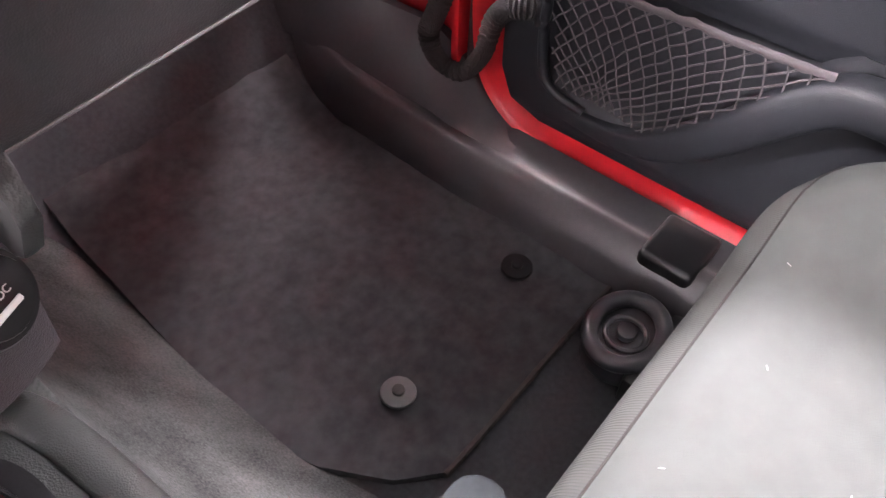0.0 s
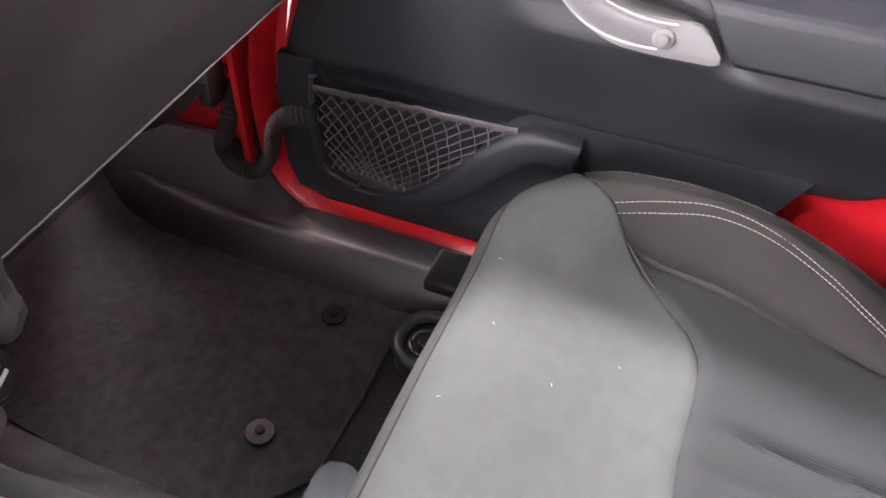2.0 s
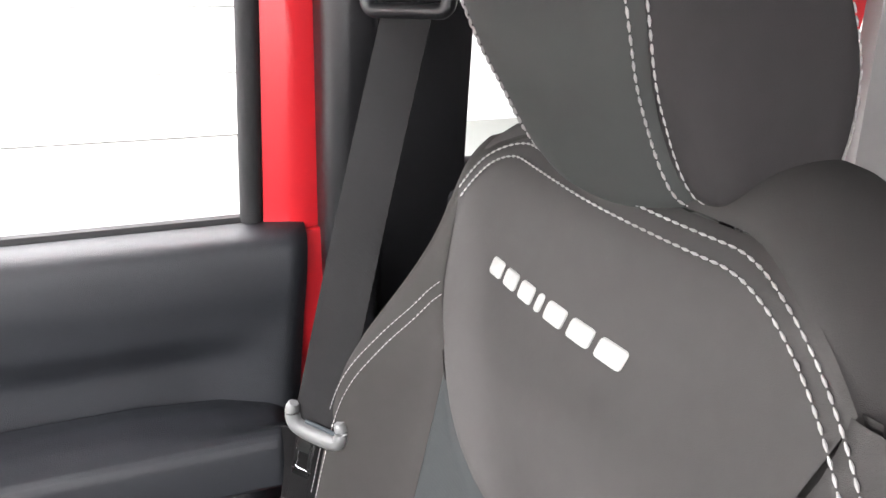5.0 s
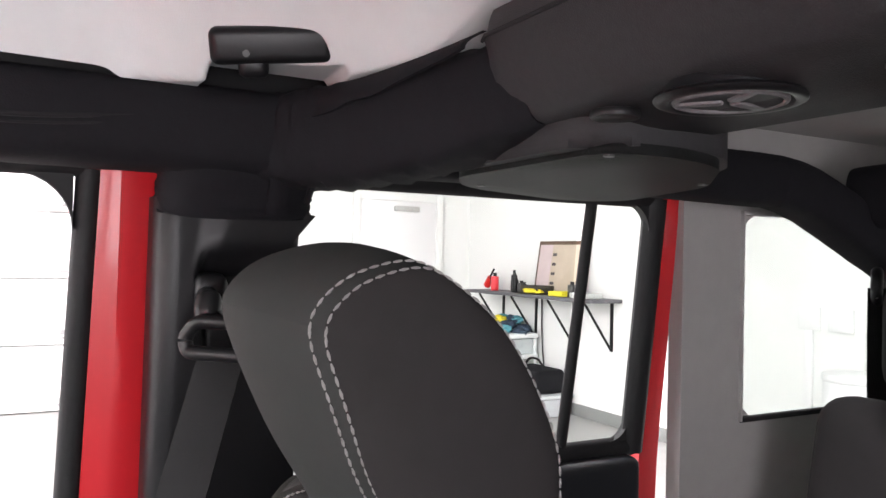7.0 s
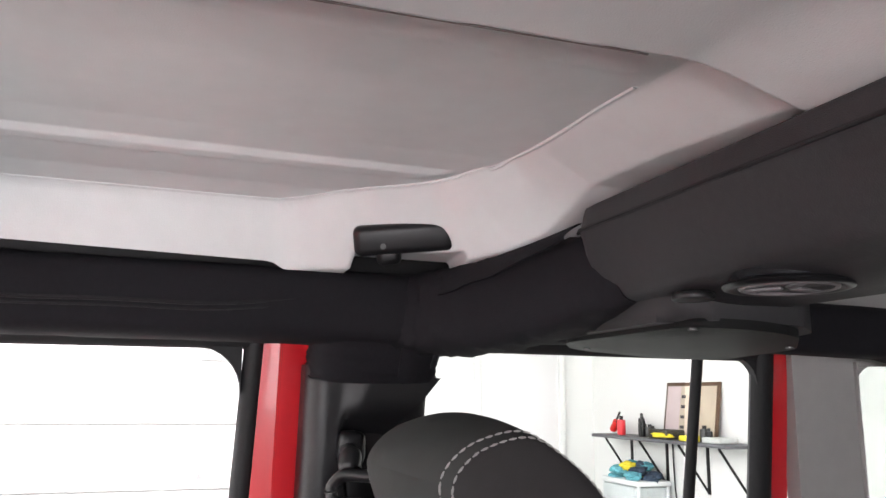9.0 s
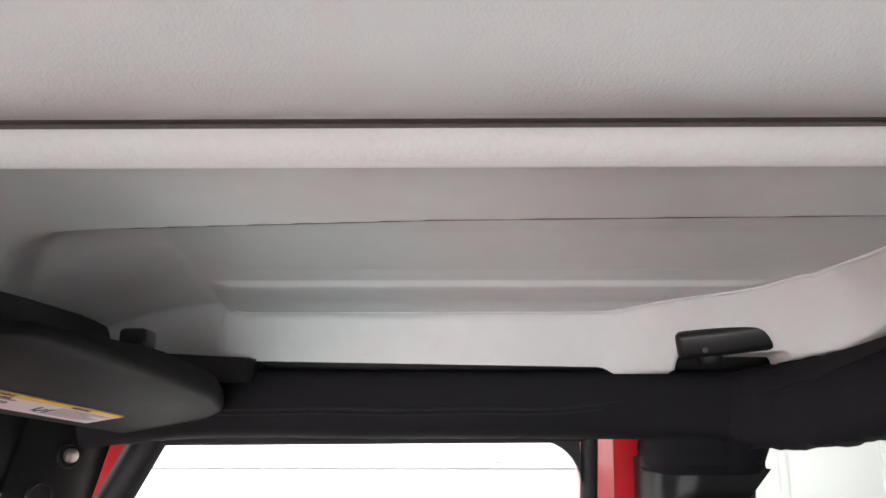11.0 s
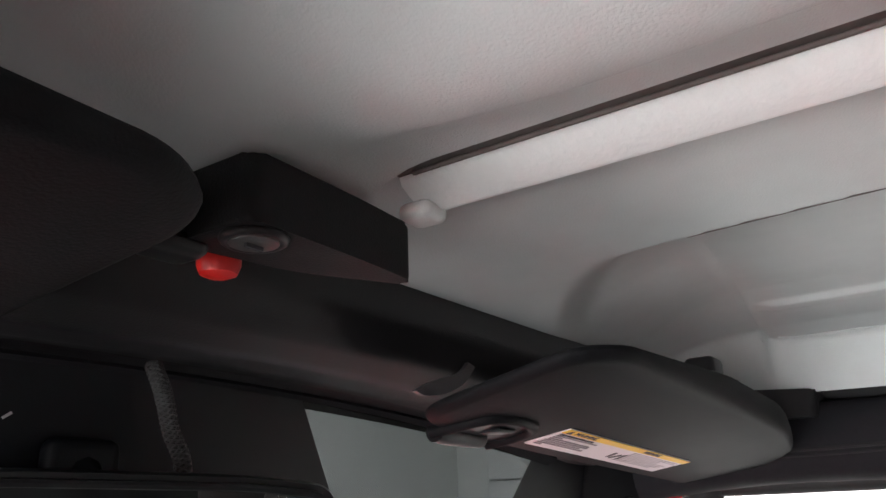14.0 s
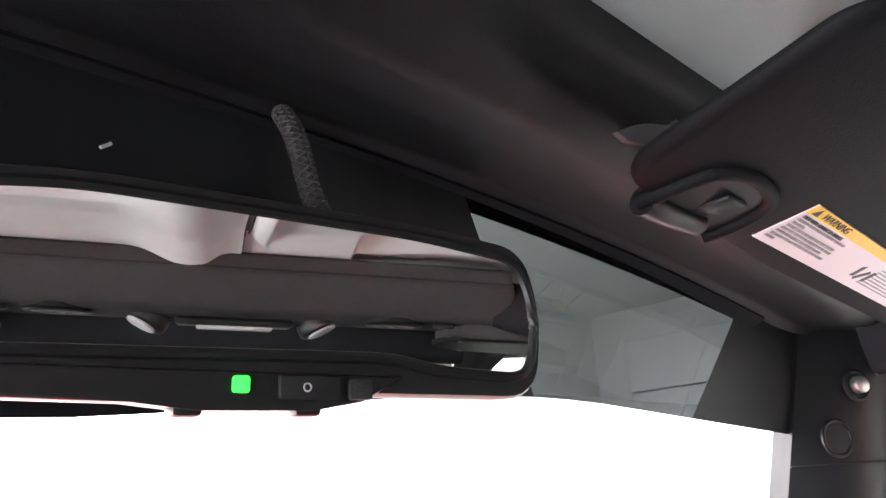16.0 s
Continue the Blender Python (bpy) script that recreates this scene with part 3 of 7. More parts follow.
def body_side():
    b = thing("body_shell", "red painted car body round the door openings", "car body", kind="structure")
    # sill flange that turns up into the hinge pillar
    line = curve([(0, -0.16, 0.066), (0, 0.30, 0.066), (0, 0.66, 0.066), (0, 0.735, 0.072), (0, 0.785, 0.105), (0, 0.803, 0.165), (0, 0.803, 0.27), (0, 0.775, 0.38), (0, 0.725, 0.52), (0, 0.69, 0.62), (0, 0.66, 0.72)], 8)

    def flange(u, v):
        p = line[min(int(round(u * (len(line) - 1))), len(line) - 1)]
        q0, q1 = line[max(int(round(u * (len(line) - 1))) - 1, 0)], line[min(int(round(u * (len(line) - 1))) + 1, len(line) - 1)]
        d = (q1 - q0).normalized()
        out = Vector((0, d.z, -d.y))
        prof = [(0.698, 0.024), (0.700, 0.020), (0.704, 0.016), (0.712, 0.013), (0.716, 0.008), (0.722, 0.006), (0.735, 0.0), (0.745, 0.0)]
        x, o = prof[min(int(round(v * 7)), 7)]
        return (x, p.y + out.y * o, p.z + out.z * o)
    part("sill_flange", sheet(flange, len(line) - 1, 7, (0.01, 0, -0.006)), RED, b)
    part("sill", rbox((0.70, -0.20, -0.04), (0.80, 0.80, 0.05), 0.006), RED, b)
    part("hinge_pillar", prism([(0.79, 0.0), (0.80, 0.25), (0.775, 0.40), (0.72, 0.54), (0.66, 0.72), (1.2, 0.72), (1.2, 0.0)], "x", 0.728, 0.76, 0.004), RED, b)
    part("hinge_flange", prism([(0.845, 0.06), (0.855, 0.06), (0.865, 0.42), (0.855, 0.42)], "x", 0.700, 0.728, 0.002), RED, b)
    part("seal", tube(curve([(0.716, 0.835, 0.05), (0.716, 0.835, 0.20), (0.716, 0.815, 0.33), (0.716, 0.765, 0.50), (0.716, 0.70, 0.66)], 8), 0.007, 8), RUBBER, b, "black rubber door seal")
    part("hinge_hole", disc((0.7275, 0.800, 0.222), (1, 0, 0), 0.010, 0.004, 18), RUBBER, b)
    part("hinge_hole", disc((0.7275, 0.872, 0.235), (1, 0, 0), 0.011, 0.004, 18), RUBBER, b)
    # B pillar and roof frame
    part("pillar_b", prism([(0.042, 0.02), (0.042, 1.05), (-0.12, 1.05), (-0.12, 0.02)], "x", 0.745, 0.80, 0.004), RED, b)
    part("sill", rbox((0.70, -0.75, -0.04), (0.80, -0.20, 0.05), 0.006), RED, b)
    part("pillar_c", sheet(lambda u, v: (0.738 - 0.04 * step(0.6, 1.1, 0.02 + 1.06 * v), -0.668 - 0.034 * u, 0.02 + 1.06 * v), 4, 16, (0.03, 0, 0)), RED, b)
    part("side_wall", rbox((0.755, -1.75, -0.1), (0.80, -0.70, 0.60), 0.01), RED, b)
    for sg in (1, -1):
        part("quarter_trim", rbox((min(sg * 0.705, sg * 0.752), -1.655, 0.0), (max(sg * 0.705, sg * 0.752), -0.735, 0.548), 0.012, 3), BLACK, b, "black plastic rear quarter trim")
    # driver's side, plain
    part("side_wall", rbox((-0.80, -1.75, -0.1), (-0.745, -0.70, 0.66), 0.01), RED, b)
    part("side_wall", rbox((-0.80, 0.80, -0.1), (-0.745, 1.2, 0.66), 0.01), RED, b)
    part("sill", rbox((-0.80, -0.72, -0.1), (-0.70, 0.82, 0.06), 0.01), RED, b)
    part("pillar_b", rbox((-0.78, -0.12, 0.02), (-0.70, 0.03, 1.06), 0.01), RED, b)
    part("pillar_c", rbox((-0.78, -0.72, 0.02), (-0.70, -0.64, 1.06), 0.01), RED, b)
    part("cowl", rbox((-0.76, 0.80, 0.62), (0.76, 1.02, 0.70), 0.01), BLACK, b, "black plastic cowl")
    part("firewall", rbox((-0.76, 1.27, -0.05), (0.76, 1.30, 0.66), 0.0), UNDER, b)


body_side()


def sill_trim():
    s = thing("sill_trim", "black plastic sill trim and kick panel", "sill trim")
    prof = [(0.610, 0.0), (0.616, 0.022), (0.625, 0.040), (0.638, 0.054), (0.650, 0.056), (0.664, 0.051), (0.680, 0.052), (0.700, 0.058)]

    sill_line = curve([(x, z, 0) for x, z in prof], 4)

    def body(u, v):
        y = -0.15 + 1.35 * u
        x, z = sill_line[int(round(v * 28))][:2]
        bend = table([(0.55, 0.0), (0.756, 0.0), (0.90, 0.004), (0.986, 0.016), (1.085, 0.047), (1.2, 0.09)], y)
        rise = 0.10 * max(0, y - 0.98)
        return (x + bend, y, z + rise * (v > 0))
    part("sill_cover", sheet(body, 90, 28, (0.0, 0, -0.02)), SILL, s)

    def kick(u, v):
        y = 0.742 + 0.45 * u
        h = 0.052 + 0.078 * step(0.0, 0.35, u) * v
        x = 0.664 + 0.036 * v + 0.010 * math.sin(u * 5) * v
        if u < 0.25:
            x -= 0.012 * math.sin(u / 0.25 * math.pi) * (1 - v)
        return (x, y, h)
    part("kick_panel", sheet(kick, 40, 14, (0.012, 0, 0)), SILL, s)
    part("end_bracket", rbox((0.628, 0.500, 0.010), (0.699, 0.560, 0.061), 0.007, 3), SMOOTH_BLACK, s)


sill_trim()


def door_strap():
    s = thing("wiring_boot", "black corrugated rubber wiring boot hanging in a loop", "wiring boot")
    pts = curve([(0.728, 0.868, 0.215), (0.702, 0.868, 0.186), (0.690, 0.872, 0.160), (0.688, 0.879, 0.132), (0.687, 0.864, 0.108), (0.687, 0.831, 0.106), (0.688, 0.805, 0.140), (0.690, 0.796, 0.182), (0.692, 0.782, 0.204), (0.698, 0.764, 0.210), (0.712, 0.752, 0.206)], 10)
    part("boot", tube(pts, lambda t: 0.0112 + 0.0010 * math.sin(t * 330) + 0.0012 * math.sin(t * 9), 14), CORDED, s)
    part("collar", disc((0.712, 0.754, 0.207), (0.6, -0.8, 0.0), 0.019, 0.014, 20, bevel=0.004), RUBBER, s)
    part("hook", tube(curve([(0.712, 0.866, 0.186), (0.716, 0.862, 0.205), (0.720, 0.868, 0.218), (0.720, 0.879, 0.216), (0.719, 0.884, 0.204)], 6), lambda t: 0.0065 - 0.0035 * t, 8), RUBBER, s, "black hook over the pillar edge")
    for py, pz in ((0.798, 0.224), (0.748, 0.150)):
        bolt = part("bolt", disc((0.722, py, pz), (1, 0, 0), 0.0075, 0.010, 18, bevel=0.002), RUBBER, s)
        part("bolt_tip", disc((0.7165, py, pz), (1, 0, 0), 0.0028, 0.004, 12, bevel=0.001), CHROME, bolt)
    strap = thing("check_strap", "grey webbing check strap clipped to the pillar", "strap")
    part("webbing", tube(curve([(0.705, 0.90, 0.235), (0.66, 0.93, 0.19), (0.63, 0.99, 0.17), (0.66, 1.05, 0.18)], 8), 0.018, 8, flat=0.2), WEBBING, strap)
    part("clip", rbox((0.688, 0.885, 0.19), (0.726, 0.905, 0.26), 0.004), BUCKLE_DARK, strap)


CORDED = material("ribbed_black_rubber", (0.034, 0.032, 0.031), 0.85, bump=0.8, bump_scale=260, kind="ribs")
BUCKLE_DARK = material("dark_clip_plastic", (0.05, 0.05, 0.05), 0.5)
door_strap()


# ---- passenger door ----
def gusset(x, y, z, dy, dz, r):
    """Filling of a window corner, hollowed to a round."""
    pts = [(y, z), (y + dy * r, z)]
    pts += [(y + dy * r * (1 - math.sin(a)), z + dz * r * (1 - math.cos(a))) for a in [k * math.pi / 16 for k in range(1, 8)]]
    pts.append((y, z + dz * r))
    return prism(pts, "x", x, x + 0.012)


def passenger_door():
    d = thing("passenger_door", "red car door with a charcoal plastic inner panel", "car door")
    shell = [(-0.034, 0.10), (0.00, 0.072), (0.66, 0.072), (0.74, 0.085), (0.790, 0.13), (0.796, 0.26), (0.765, 0.38), (0.715, 0.52), (0.67, 0.662), (-0.030, 0.662)]
    part("shell", prism(shell, "x", 0.722, 0.752, 0.003), RED, d, "red painted door shell")
    # upper trim
    rear = [(0.268, 0.172), (0.272, 0.125), (0.282, 0.098), (0.305, 0.078), (0.343, 0.048), (0.375, 0.034), (0.45, 0.026), (0.49, 0.018), (0.60, 0.007), (0.66, 0.002), (0.70, 0.002)]
    front = [(0.268, 0.782), (0.31, 0.772), (0.44, 0.724), (0.565, 0.690), (0.66, 0.655), (0.70, 0.645)]

    def trim(u, v):
        z = 0.268 + 0.412 * v
        yr, yf = table(rear, z), table(front, z)
        y = yr + (yf - yr) * u
        x = 0.700
        # scooped field over the armrest
        m = step(0.03, 0.13, y) * (1 - step(0.36, 0.47, y - 0.35 * (0.57 - z))) * step(0.40, 0.43, z) * (1 - step(0.535, 0.578, z))
        x += 0.016 * m
        # bulge under the armrest, fading into the lower edge
        x -= 0.046 * step(0.29, 0.425, z) * (1 - step(0.424, 0.437, z)) * step(0.035, 0.085, y) * (1 - 0.62 * step(0.24, 0.34, y)) * (1 - step(0.42, 0.64, y))
        x += 0.012 * (1 - step(0.268, 0.30, z))
        # rounded shoulder under the window
        x -= 0.006 * step(0.57, 0.62, z)
        if z > 0.632:
            a = (z - 0.632) / 0.048
            x += 0.052 * a * a * a
            z = 0.632 + 0.040 * math.sin(min(a, 1) * math.pi / 2)
        x += 0.012 * (1 - step(0.0, 0.02, u)) + 0.008 * step(0.97, 1.0, u)
        return (x, y, z)
    part("upper_panel", sheet(trim, 90, 70, (0.014, 0, 0)), DARK_TRIM, d)

    def lower(u, v):
        z = 0.078 + 0.215 * v
        yr = table([(0.078, 0.295), (0.21, 0.206), (0.30, 0.160)], z)
        yf = table([(0.078, 0.735), (0.095, 0.770), (0.13, 0.786), (0.24, 0.790), (0.30, 0.784)], z)
        y = yr + (yf - yr) * u
        x = 0.700 + 0.006 * (1 - step(0.0, 0.1, v))
        slant = 0.468 + 0.62 * (0.283 - z)
        m = step(slant, slant + 0.02, y) * (1 - step(0.722, 0.738, y)) * step(0.125, 0.145, z)
        return (x + 0.016 * m, y, z)
    part("lower_panel", sheet(lower, 90, 36, (0.012, 0, 0)), DARK_TRIM, d)
    pocket = part("map_pocket", bmesh.new(), BLACK, d)
    arm = curve([(0.690, 0.405, 0.262), (0.687, 0.430, 0.266), (0.684, 0.462, 0.262), (0.684, 0.500, 0.228), (0.686, 0.540, 0.182), (0.690, 0.590, 0.138), (0.696, 0.640, 0.116), (0.702, 0.70, 0.112)], 8)
    part("pocket_arm", padded_bar(arm, lambda k: 0.020 - 0.010 * step(0.5, 1.0, k), lambda k: 0.017 - 0.010 * step(0.45, 1.0, k), 0.0, 2.0, up=(1, 0, 0)), DARK_TRIM, pocket)
    part("pocket_edge", tube(curve([(0.695, 0.735, 0.275), (0.694, 0.738, 0.20), (0.695, 0.725, 0.14), (0.697, 0.68, 0.124)], 8), 0.0055, 10), DARK_TRIM, pocket)
    bm = bmesh.new()

    def net(a, b):
        # a along the band, b down; the knotted patch draws the cords together
        t0, t1 = Vector((0.688, 0.731, 0.262)), Vector((0.680, 0.472, 0.277))
        b0, b1 = Vector((0.692, 0.716, 0.146)), Vector((0.688, 0.578, 0.138))
        p = (t0.lerp(t1, a)).lerp(b0.lerp(b1, a), b)
        p.x -= 0.006 * math.sin(math.pi * b)
        k = Vector((0.684, 0.660, 0.172))
        r = (p - k).length
        p = p.lerp(k, 0.55 * math.exp(-(r / 0.028) ** 2))
        p += Vector((0, 0.0022 * noise.noise(p * 60), 0.0022 * noise.noise(p * 60 + Vector((7, 1, 2)))))
        return p
    n = 14
    for k in range(-8, n + 1):
        for sgn in (1, -1):
            line = []
            for j in range(17):
                b = j / 16
                a = k / n + (0.47 * b if sgn > 0 else 0.47 * (1 - b))
                if 0 <= a <= 1:
                    line.append(net(a, b))
            if len(line) > 2:
                tube(line, 0.00095, 5, bm, up=(1, 0, 0))
    part("net", bm, CORD, pocket, "grey elastic net with a torn knot")
    band = [net(i / 30, 0) + Vector((-0.001, 0, 0.003 + 0.0006 * math.sin(i * 2))) for i in range(31)]
    part("net_band", tube(band, lambda t: 0.0042 + 0.0007 * math.sin(t * 120) + 0.0005 * math.sin(t * 77), 10, flat=0.55, up=(1, 0, 0)), CORD, pocket)
    # armrest
    def rest(u, v):
        T = table([(0.03, 0.480), (0.06, 0.488), (0.11, 0.495), (0.20, 0.501), (0.34, 0.500), (0.40, 0.492)], 0.035 + 0.34 * v)
        E, B = 0.485, 0.430
        sec = [(0.712, T), (0.692, T), (0.665, T - 0.006), (0.648, E + 0.0035), (0.641, E + 0.001), (0.6365, E - 0.003), (0.634, E - 0.009), (0.633, E - 0.020), (0.632, B + 0.012), (0.632, B + 0.005), (0.635, B + 0.001), (0.642, B - 0.001), (0.700, B - 0.002)]
        i = u * (len(sec) - 1)
        k = min(int(i), len(sec) - 2)
        x, z = (sec[k][n] + (sec[k + 1][n] - sec[k][n]) * (i - k) for n in (0, 1))
        t = min(max((0.70 - x) / 0.066, 0), 1)
        front = (1 - t) * (0.375 - (z - 0.467) * (1.3 if z > 0.467 else -2.6)) + t * (0.283 + (z - 0.426) * 0.66)
        y = 0.034 + (front - 0.034) * v
        end = max(1 - (y - 0.034) / 0.020, 0) ** 2 * 0.7 + max(1 - (front - y) / 0.010, 0) ** 2 * 0.5
        x += (0.700 - x) * end
        z += (0.455 - z) * 0.20 * max(1 - (y - 0.034) / 0.020, 0) ** 2
        return (x, y, z)
    part("armrest", sheet(rest, 48, 60), DARK_TRIM, d, "soft black armrest", smooth=60)
    # grab handle
    g = part("grab_handle", prism(rounded([(0.525, 0.552), (0.500, 0.554), (0.482, 0.546), (0.455, 0.510), (0.431, 0.479), (0.412, 0.462), (0.395, 0.454), (0.372, 0.450), (0.312, 0.452), (0.284, 0.415), (0.350, 0.413), (0.387, 0.415), (0.410, 0.424), (0.439, 0.447), (0.462, 0.474), (0.488, 0.506)], 0.012, 4), "x", 0.660, 0.692, 0.003, 2), SILVER, d, "satin silver grab handle trim")
    groove = [(0.494, 0.532), (0.470, 0.503), (0.440, 0.468), (0.418, 0.448), (0.395, 0.437), (0.368, 0.432), (0.340, 0.432)]
    for off, w in ((0.0, 0.0105),):
        part("groove", tube(curve([(0.6600, y, z) for y, z in groove], 6), w, 8, flat=0.14, up=(1, 0, 0)), material("dull_silver", (0.11, 0.11, 0.112), 0.5), g)
    edge1 = curve([(0.659, y + 0.008, z - 0.012) for y, z in groove], 6)
    edge2 = curve([(0.659, y - 0.006, z + 0.015) for y, z in groove], 6)
    # raised edges in a paler silver, their narrow highlights put into the colour
    for e in (edge1, edge2):
        part("raised_edge", tube(e, 0.0014, 8), HANDLE_HIGHLIGHT, g)
    for y, z in ((0.497, 0.530), (0.344, 0.432)):
        sc = part("screw_boss", disc((0.659, y, z), (1, 0, 0), 0.0105, 0.006, 24, bevel=0.002), SILVER, g)
        part("screw", disc((0.6555, y, z), (1, 0, 0), 0.006, 0.005, 16, bevel=0.0015), SILVER, sc)
    grip = [(0.480, 0.562), (0.455, 0.548), (0.432, 0.520), (0.412, 0.492), (0.392, 0.478), (0.36, 0.474), (0.333, 0.471), (0.312, 0.463), (0.298, 0.448), (0.281, 0.424)]
    part("grip", tube(curve([(0.662, y - 0.003, z + 0.002) for y, z in grip], 8), lambda t: 0.0170 - 0.0030 * min(t / 0.75, 1) - 0.0085 * step(0.76, 0.90, t), 14), GRIP, g, "black ribbed rubber grip")
    part("grip_post", rbox((0.676, 0.462, 0.545), (0.70, 0.512, 0.566), 0.006, 3), DARK_TRIM, g)
    # release handle
    hb = part("release_handle", prism(rounded([(0.640, 0.545), (0.452, 0.548), (0.445, 0.575), (0.450, 0.640), (0.475, 0.672), (0.640, 0.680)], 0.022, 6), "x", 0.678, 0.702, 0.005, 3), SMOOTH_BLACK, d, "black door release with a silver lever")
    part("recess", prism(rounded([(0.640, 0.560), (0.468, 0.560), (0.462, 0.60), (0.465, 0.635), (0.485, 0.660), (0.640, 0.665)], 0.018, 5), "x", 0.676, 0.679, 0.001), FRIT, hb)
    part("lever", rbox((0.662, 0.480, 0.608), (0.678, 0.640, 0.622), 0.005, 3), SILVER, hb)
    part("lever_pad", rbox((0.664, 0.468, 0.596), (0.678, 0.520, 0.612), 0.005, 3), SILVER, hb)
    part("lever_end", rbox((0.664, 0.468, 0.622), (0.678, 0.500, 0.656), 0.010, 3), GREY_TRIM, hb)
    part("lock_button", rbox((0.666, 0.466, 0.562), (0.680, 0.512, 0.600), 0.006, 3), SMOOTH_BLACK, hb)
    part("bezel_edge", tube([Vector((0.677, p[0], p[1])) for p in rounded([(0.640, 0.5475), (0.454, 0.5505), (0.4475, 0.575), (0.452, 0.638)], 0.016, 5)], 0.0014, 6), GREY_TRIM, hb)
    # lock switch
    ls = part("lock_switch", prism(rounded([(0.607, 0.486), (0.525, 0.488), (0.545, 0.525), (0.600, 0.522)], 0.010, 4), "x", 0.682, 0.702, 0.004, 2), SMOOTH_BLACK, d, "rocker lock switch with a green light")
    part("rocker", rbox((0.677, 0.556, 0.494), (0.684, 0.585, 0.515), 0.004, 3), SMOOTH_BLACK, ls)
    part("indicator", rbox((0.676, 0.562, 0.503), (0.678, 0.565, 0.507), 0), GREEN_LAMP, ls)
    for y in (0.594, 0.546):
        part("symbol", rbox((0.6805, y - 0.0025, 0.502), (0.6825, y + 0.002, 0.5075), 0.001), BUCKLE, ls)
    # window
    def slope(z):
        return 0.738 - 0.10 * (z - 0.67)
    fr = part("window_frame", bmesh.new(), RUBBER, d, "black rubber window frame")
    bars = [[(0.0515, 0.672), (0.0385, 1.036)], [(0.040, 1.040), (0.57, 1.036)], [(0.585, 1.040), (0.775, 0.700)]]
    for (a0, a1), wd in zip(bars, (0.0115, 0.012, 0.022)):
        part("frame_bar", tube([Vector((slope(a0[1]), *a0)), Vector((slope((a0[1] + a1[1]) / 2), (a0[0] + a1[0]) / 2, (a0[1] + a1[1]) / 2)), Vector((slope(a1[1]), *a1))], wd, 10, flat=0.8, up=(1, 0, 0)), RUBBER, fr)
    for cy, cz, dy, r in ((0.052, 1.030, 1, 0.05), (0.585, 1.030, -1, 0.03)):
        part("frame_corner", gusset(slope(cz) - 0.006, cy, cz, dy, -1, r), RUBBER, fr)
    part("belt_seal", tube([Vector((0.742, 0.03, 0.672)), Vector((0.742, 0.40, 0.672)), Vector((0.742, 0.76, 0.672))], 0.007, 8), RUBBER, fr)
    for bar_y0, bar_y1, z0, z1 in ((-0.016, 0.041, 0.660, 1.055),):
        part("upper_frame", sheet(lambda u, v: (slope(z0 + (z1 - z0) * v) - 0.006 - 0.006 * math.sin(u * math.pi), bar_y0 + (bar_y1 - bar_y0) * u - 0.012 * v * (u > 0.5), z0 + (z1 - z0) * v), 8, 10, (0.03, 0, 0)), RED, d, "red painted window frame")
    part("upper_frame", sheet(lambda u, v: (slope(1.04) + 0.012 * v, -0.016 + 0.62 * u, 1.045 + 0.03 * v), 12, 2, (0.02, 0, 0)), RED, d, "red painted window frame")
    part("upper_frame", sheet(lambda u, v: (slope(1.04 - 0.38 * u) + 0.004, 0.592 + 0.20 * u + 0.035 * v, 1.05 - 0.36 * u + 0.012 * v), 12, 2, (0.02, 0, 0)), RED, d, "red painted window frame")

    def pane(u, v):
        z = 0.676 + 0.356 * v
        y1 = 0.775 - 0.19 * v
        return (slope(z) + 0.002, 0.05 + (y1 - 0.05) * u, z)
    p = part("pane", sheet(pane, 2, 2), CLEAR, d, "clear side window")
    p.visible_shadow = False
    return d


GRIP = material("ribbed_black_grip", (0.0135, 0.0140, 0.0160), 0.55, bump=0.15, bump_scale=220, kind="ribs")
passenger_door()


def pillar_trim():
    t = thing("pillar_trim", "black plastic centre pillar trim with belt height adjuster", "pillar trim")

    def face(u, v):
        z = 0.08 + (0.932 - 0.013 * u) * v
        lean = 0.712 - 0.034 * step(0.6, 1.0, z)
        a = u / 0.20
        x = lean - 0.026 * math.sin(min(a, 1) * math.pi / 2)
        y = -0.0135 - (0.022 * (1 - math.cos(min(a, 1) * math.pi / 2)) if a < 1 else 0.022 + table([(0.5, 0.126), (0.86, 0.126), (0.937, 0.070), (0.968, 0.100), (0.999, 0.126), (1.02, 0.126)], z) * (u - 0.20) / 0.80)
        # long hollow for the belt guide, closed under the shoulder
        x += 0.022 * step(0.34, 0.44, u) * (1 - step(0.93, 0.965, z)) - 0.006 * step(0.93, 0.97, z) * step(0.3, 0.5, u)
        return (x, y, z)
    part("cover", sheet(face, 50, 70, (0.03, 0, 0)), PILLAR, t)
    part("adjuster_slide", rbox((0.672, -0.105, 0.86), (0.695, -0.060, 0.965), 0.008, 3), SMOOTH_BLACK, t)
    part("adjuster_button", rbox((0.640, -0.078, 0.905), (0.675, -0.048, 0.942), 0.010, 3), SMOOTH_BLACK, t)


pillar_trim()


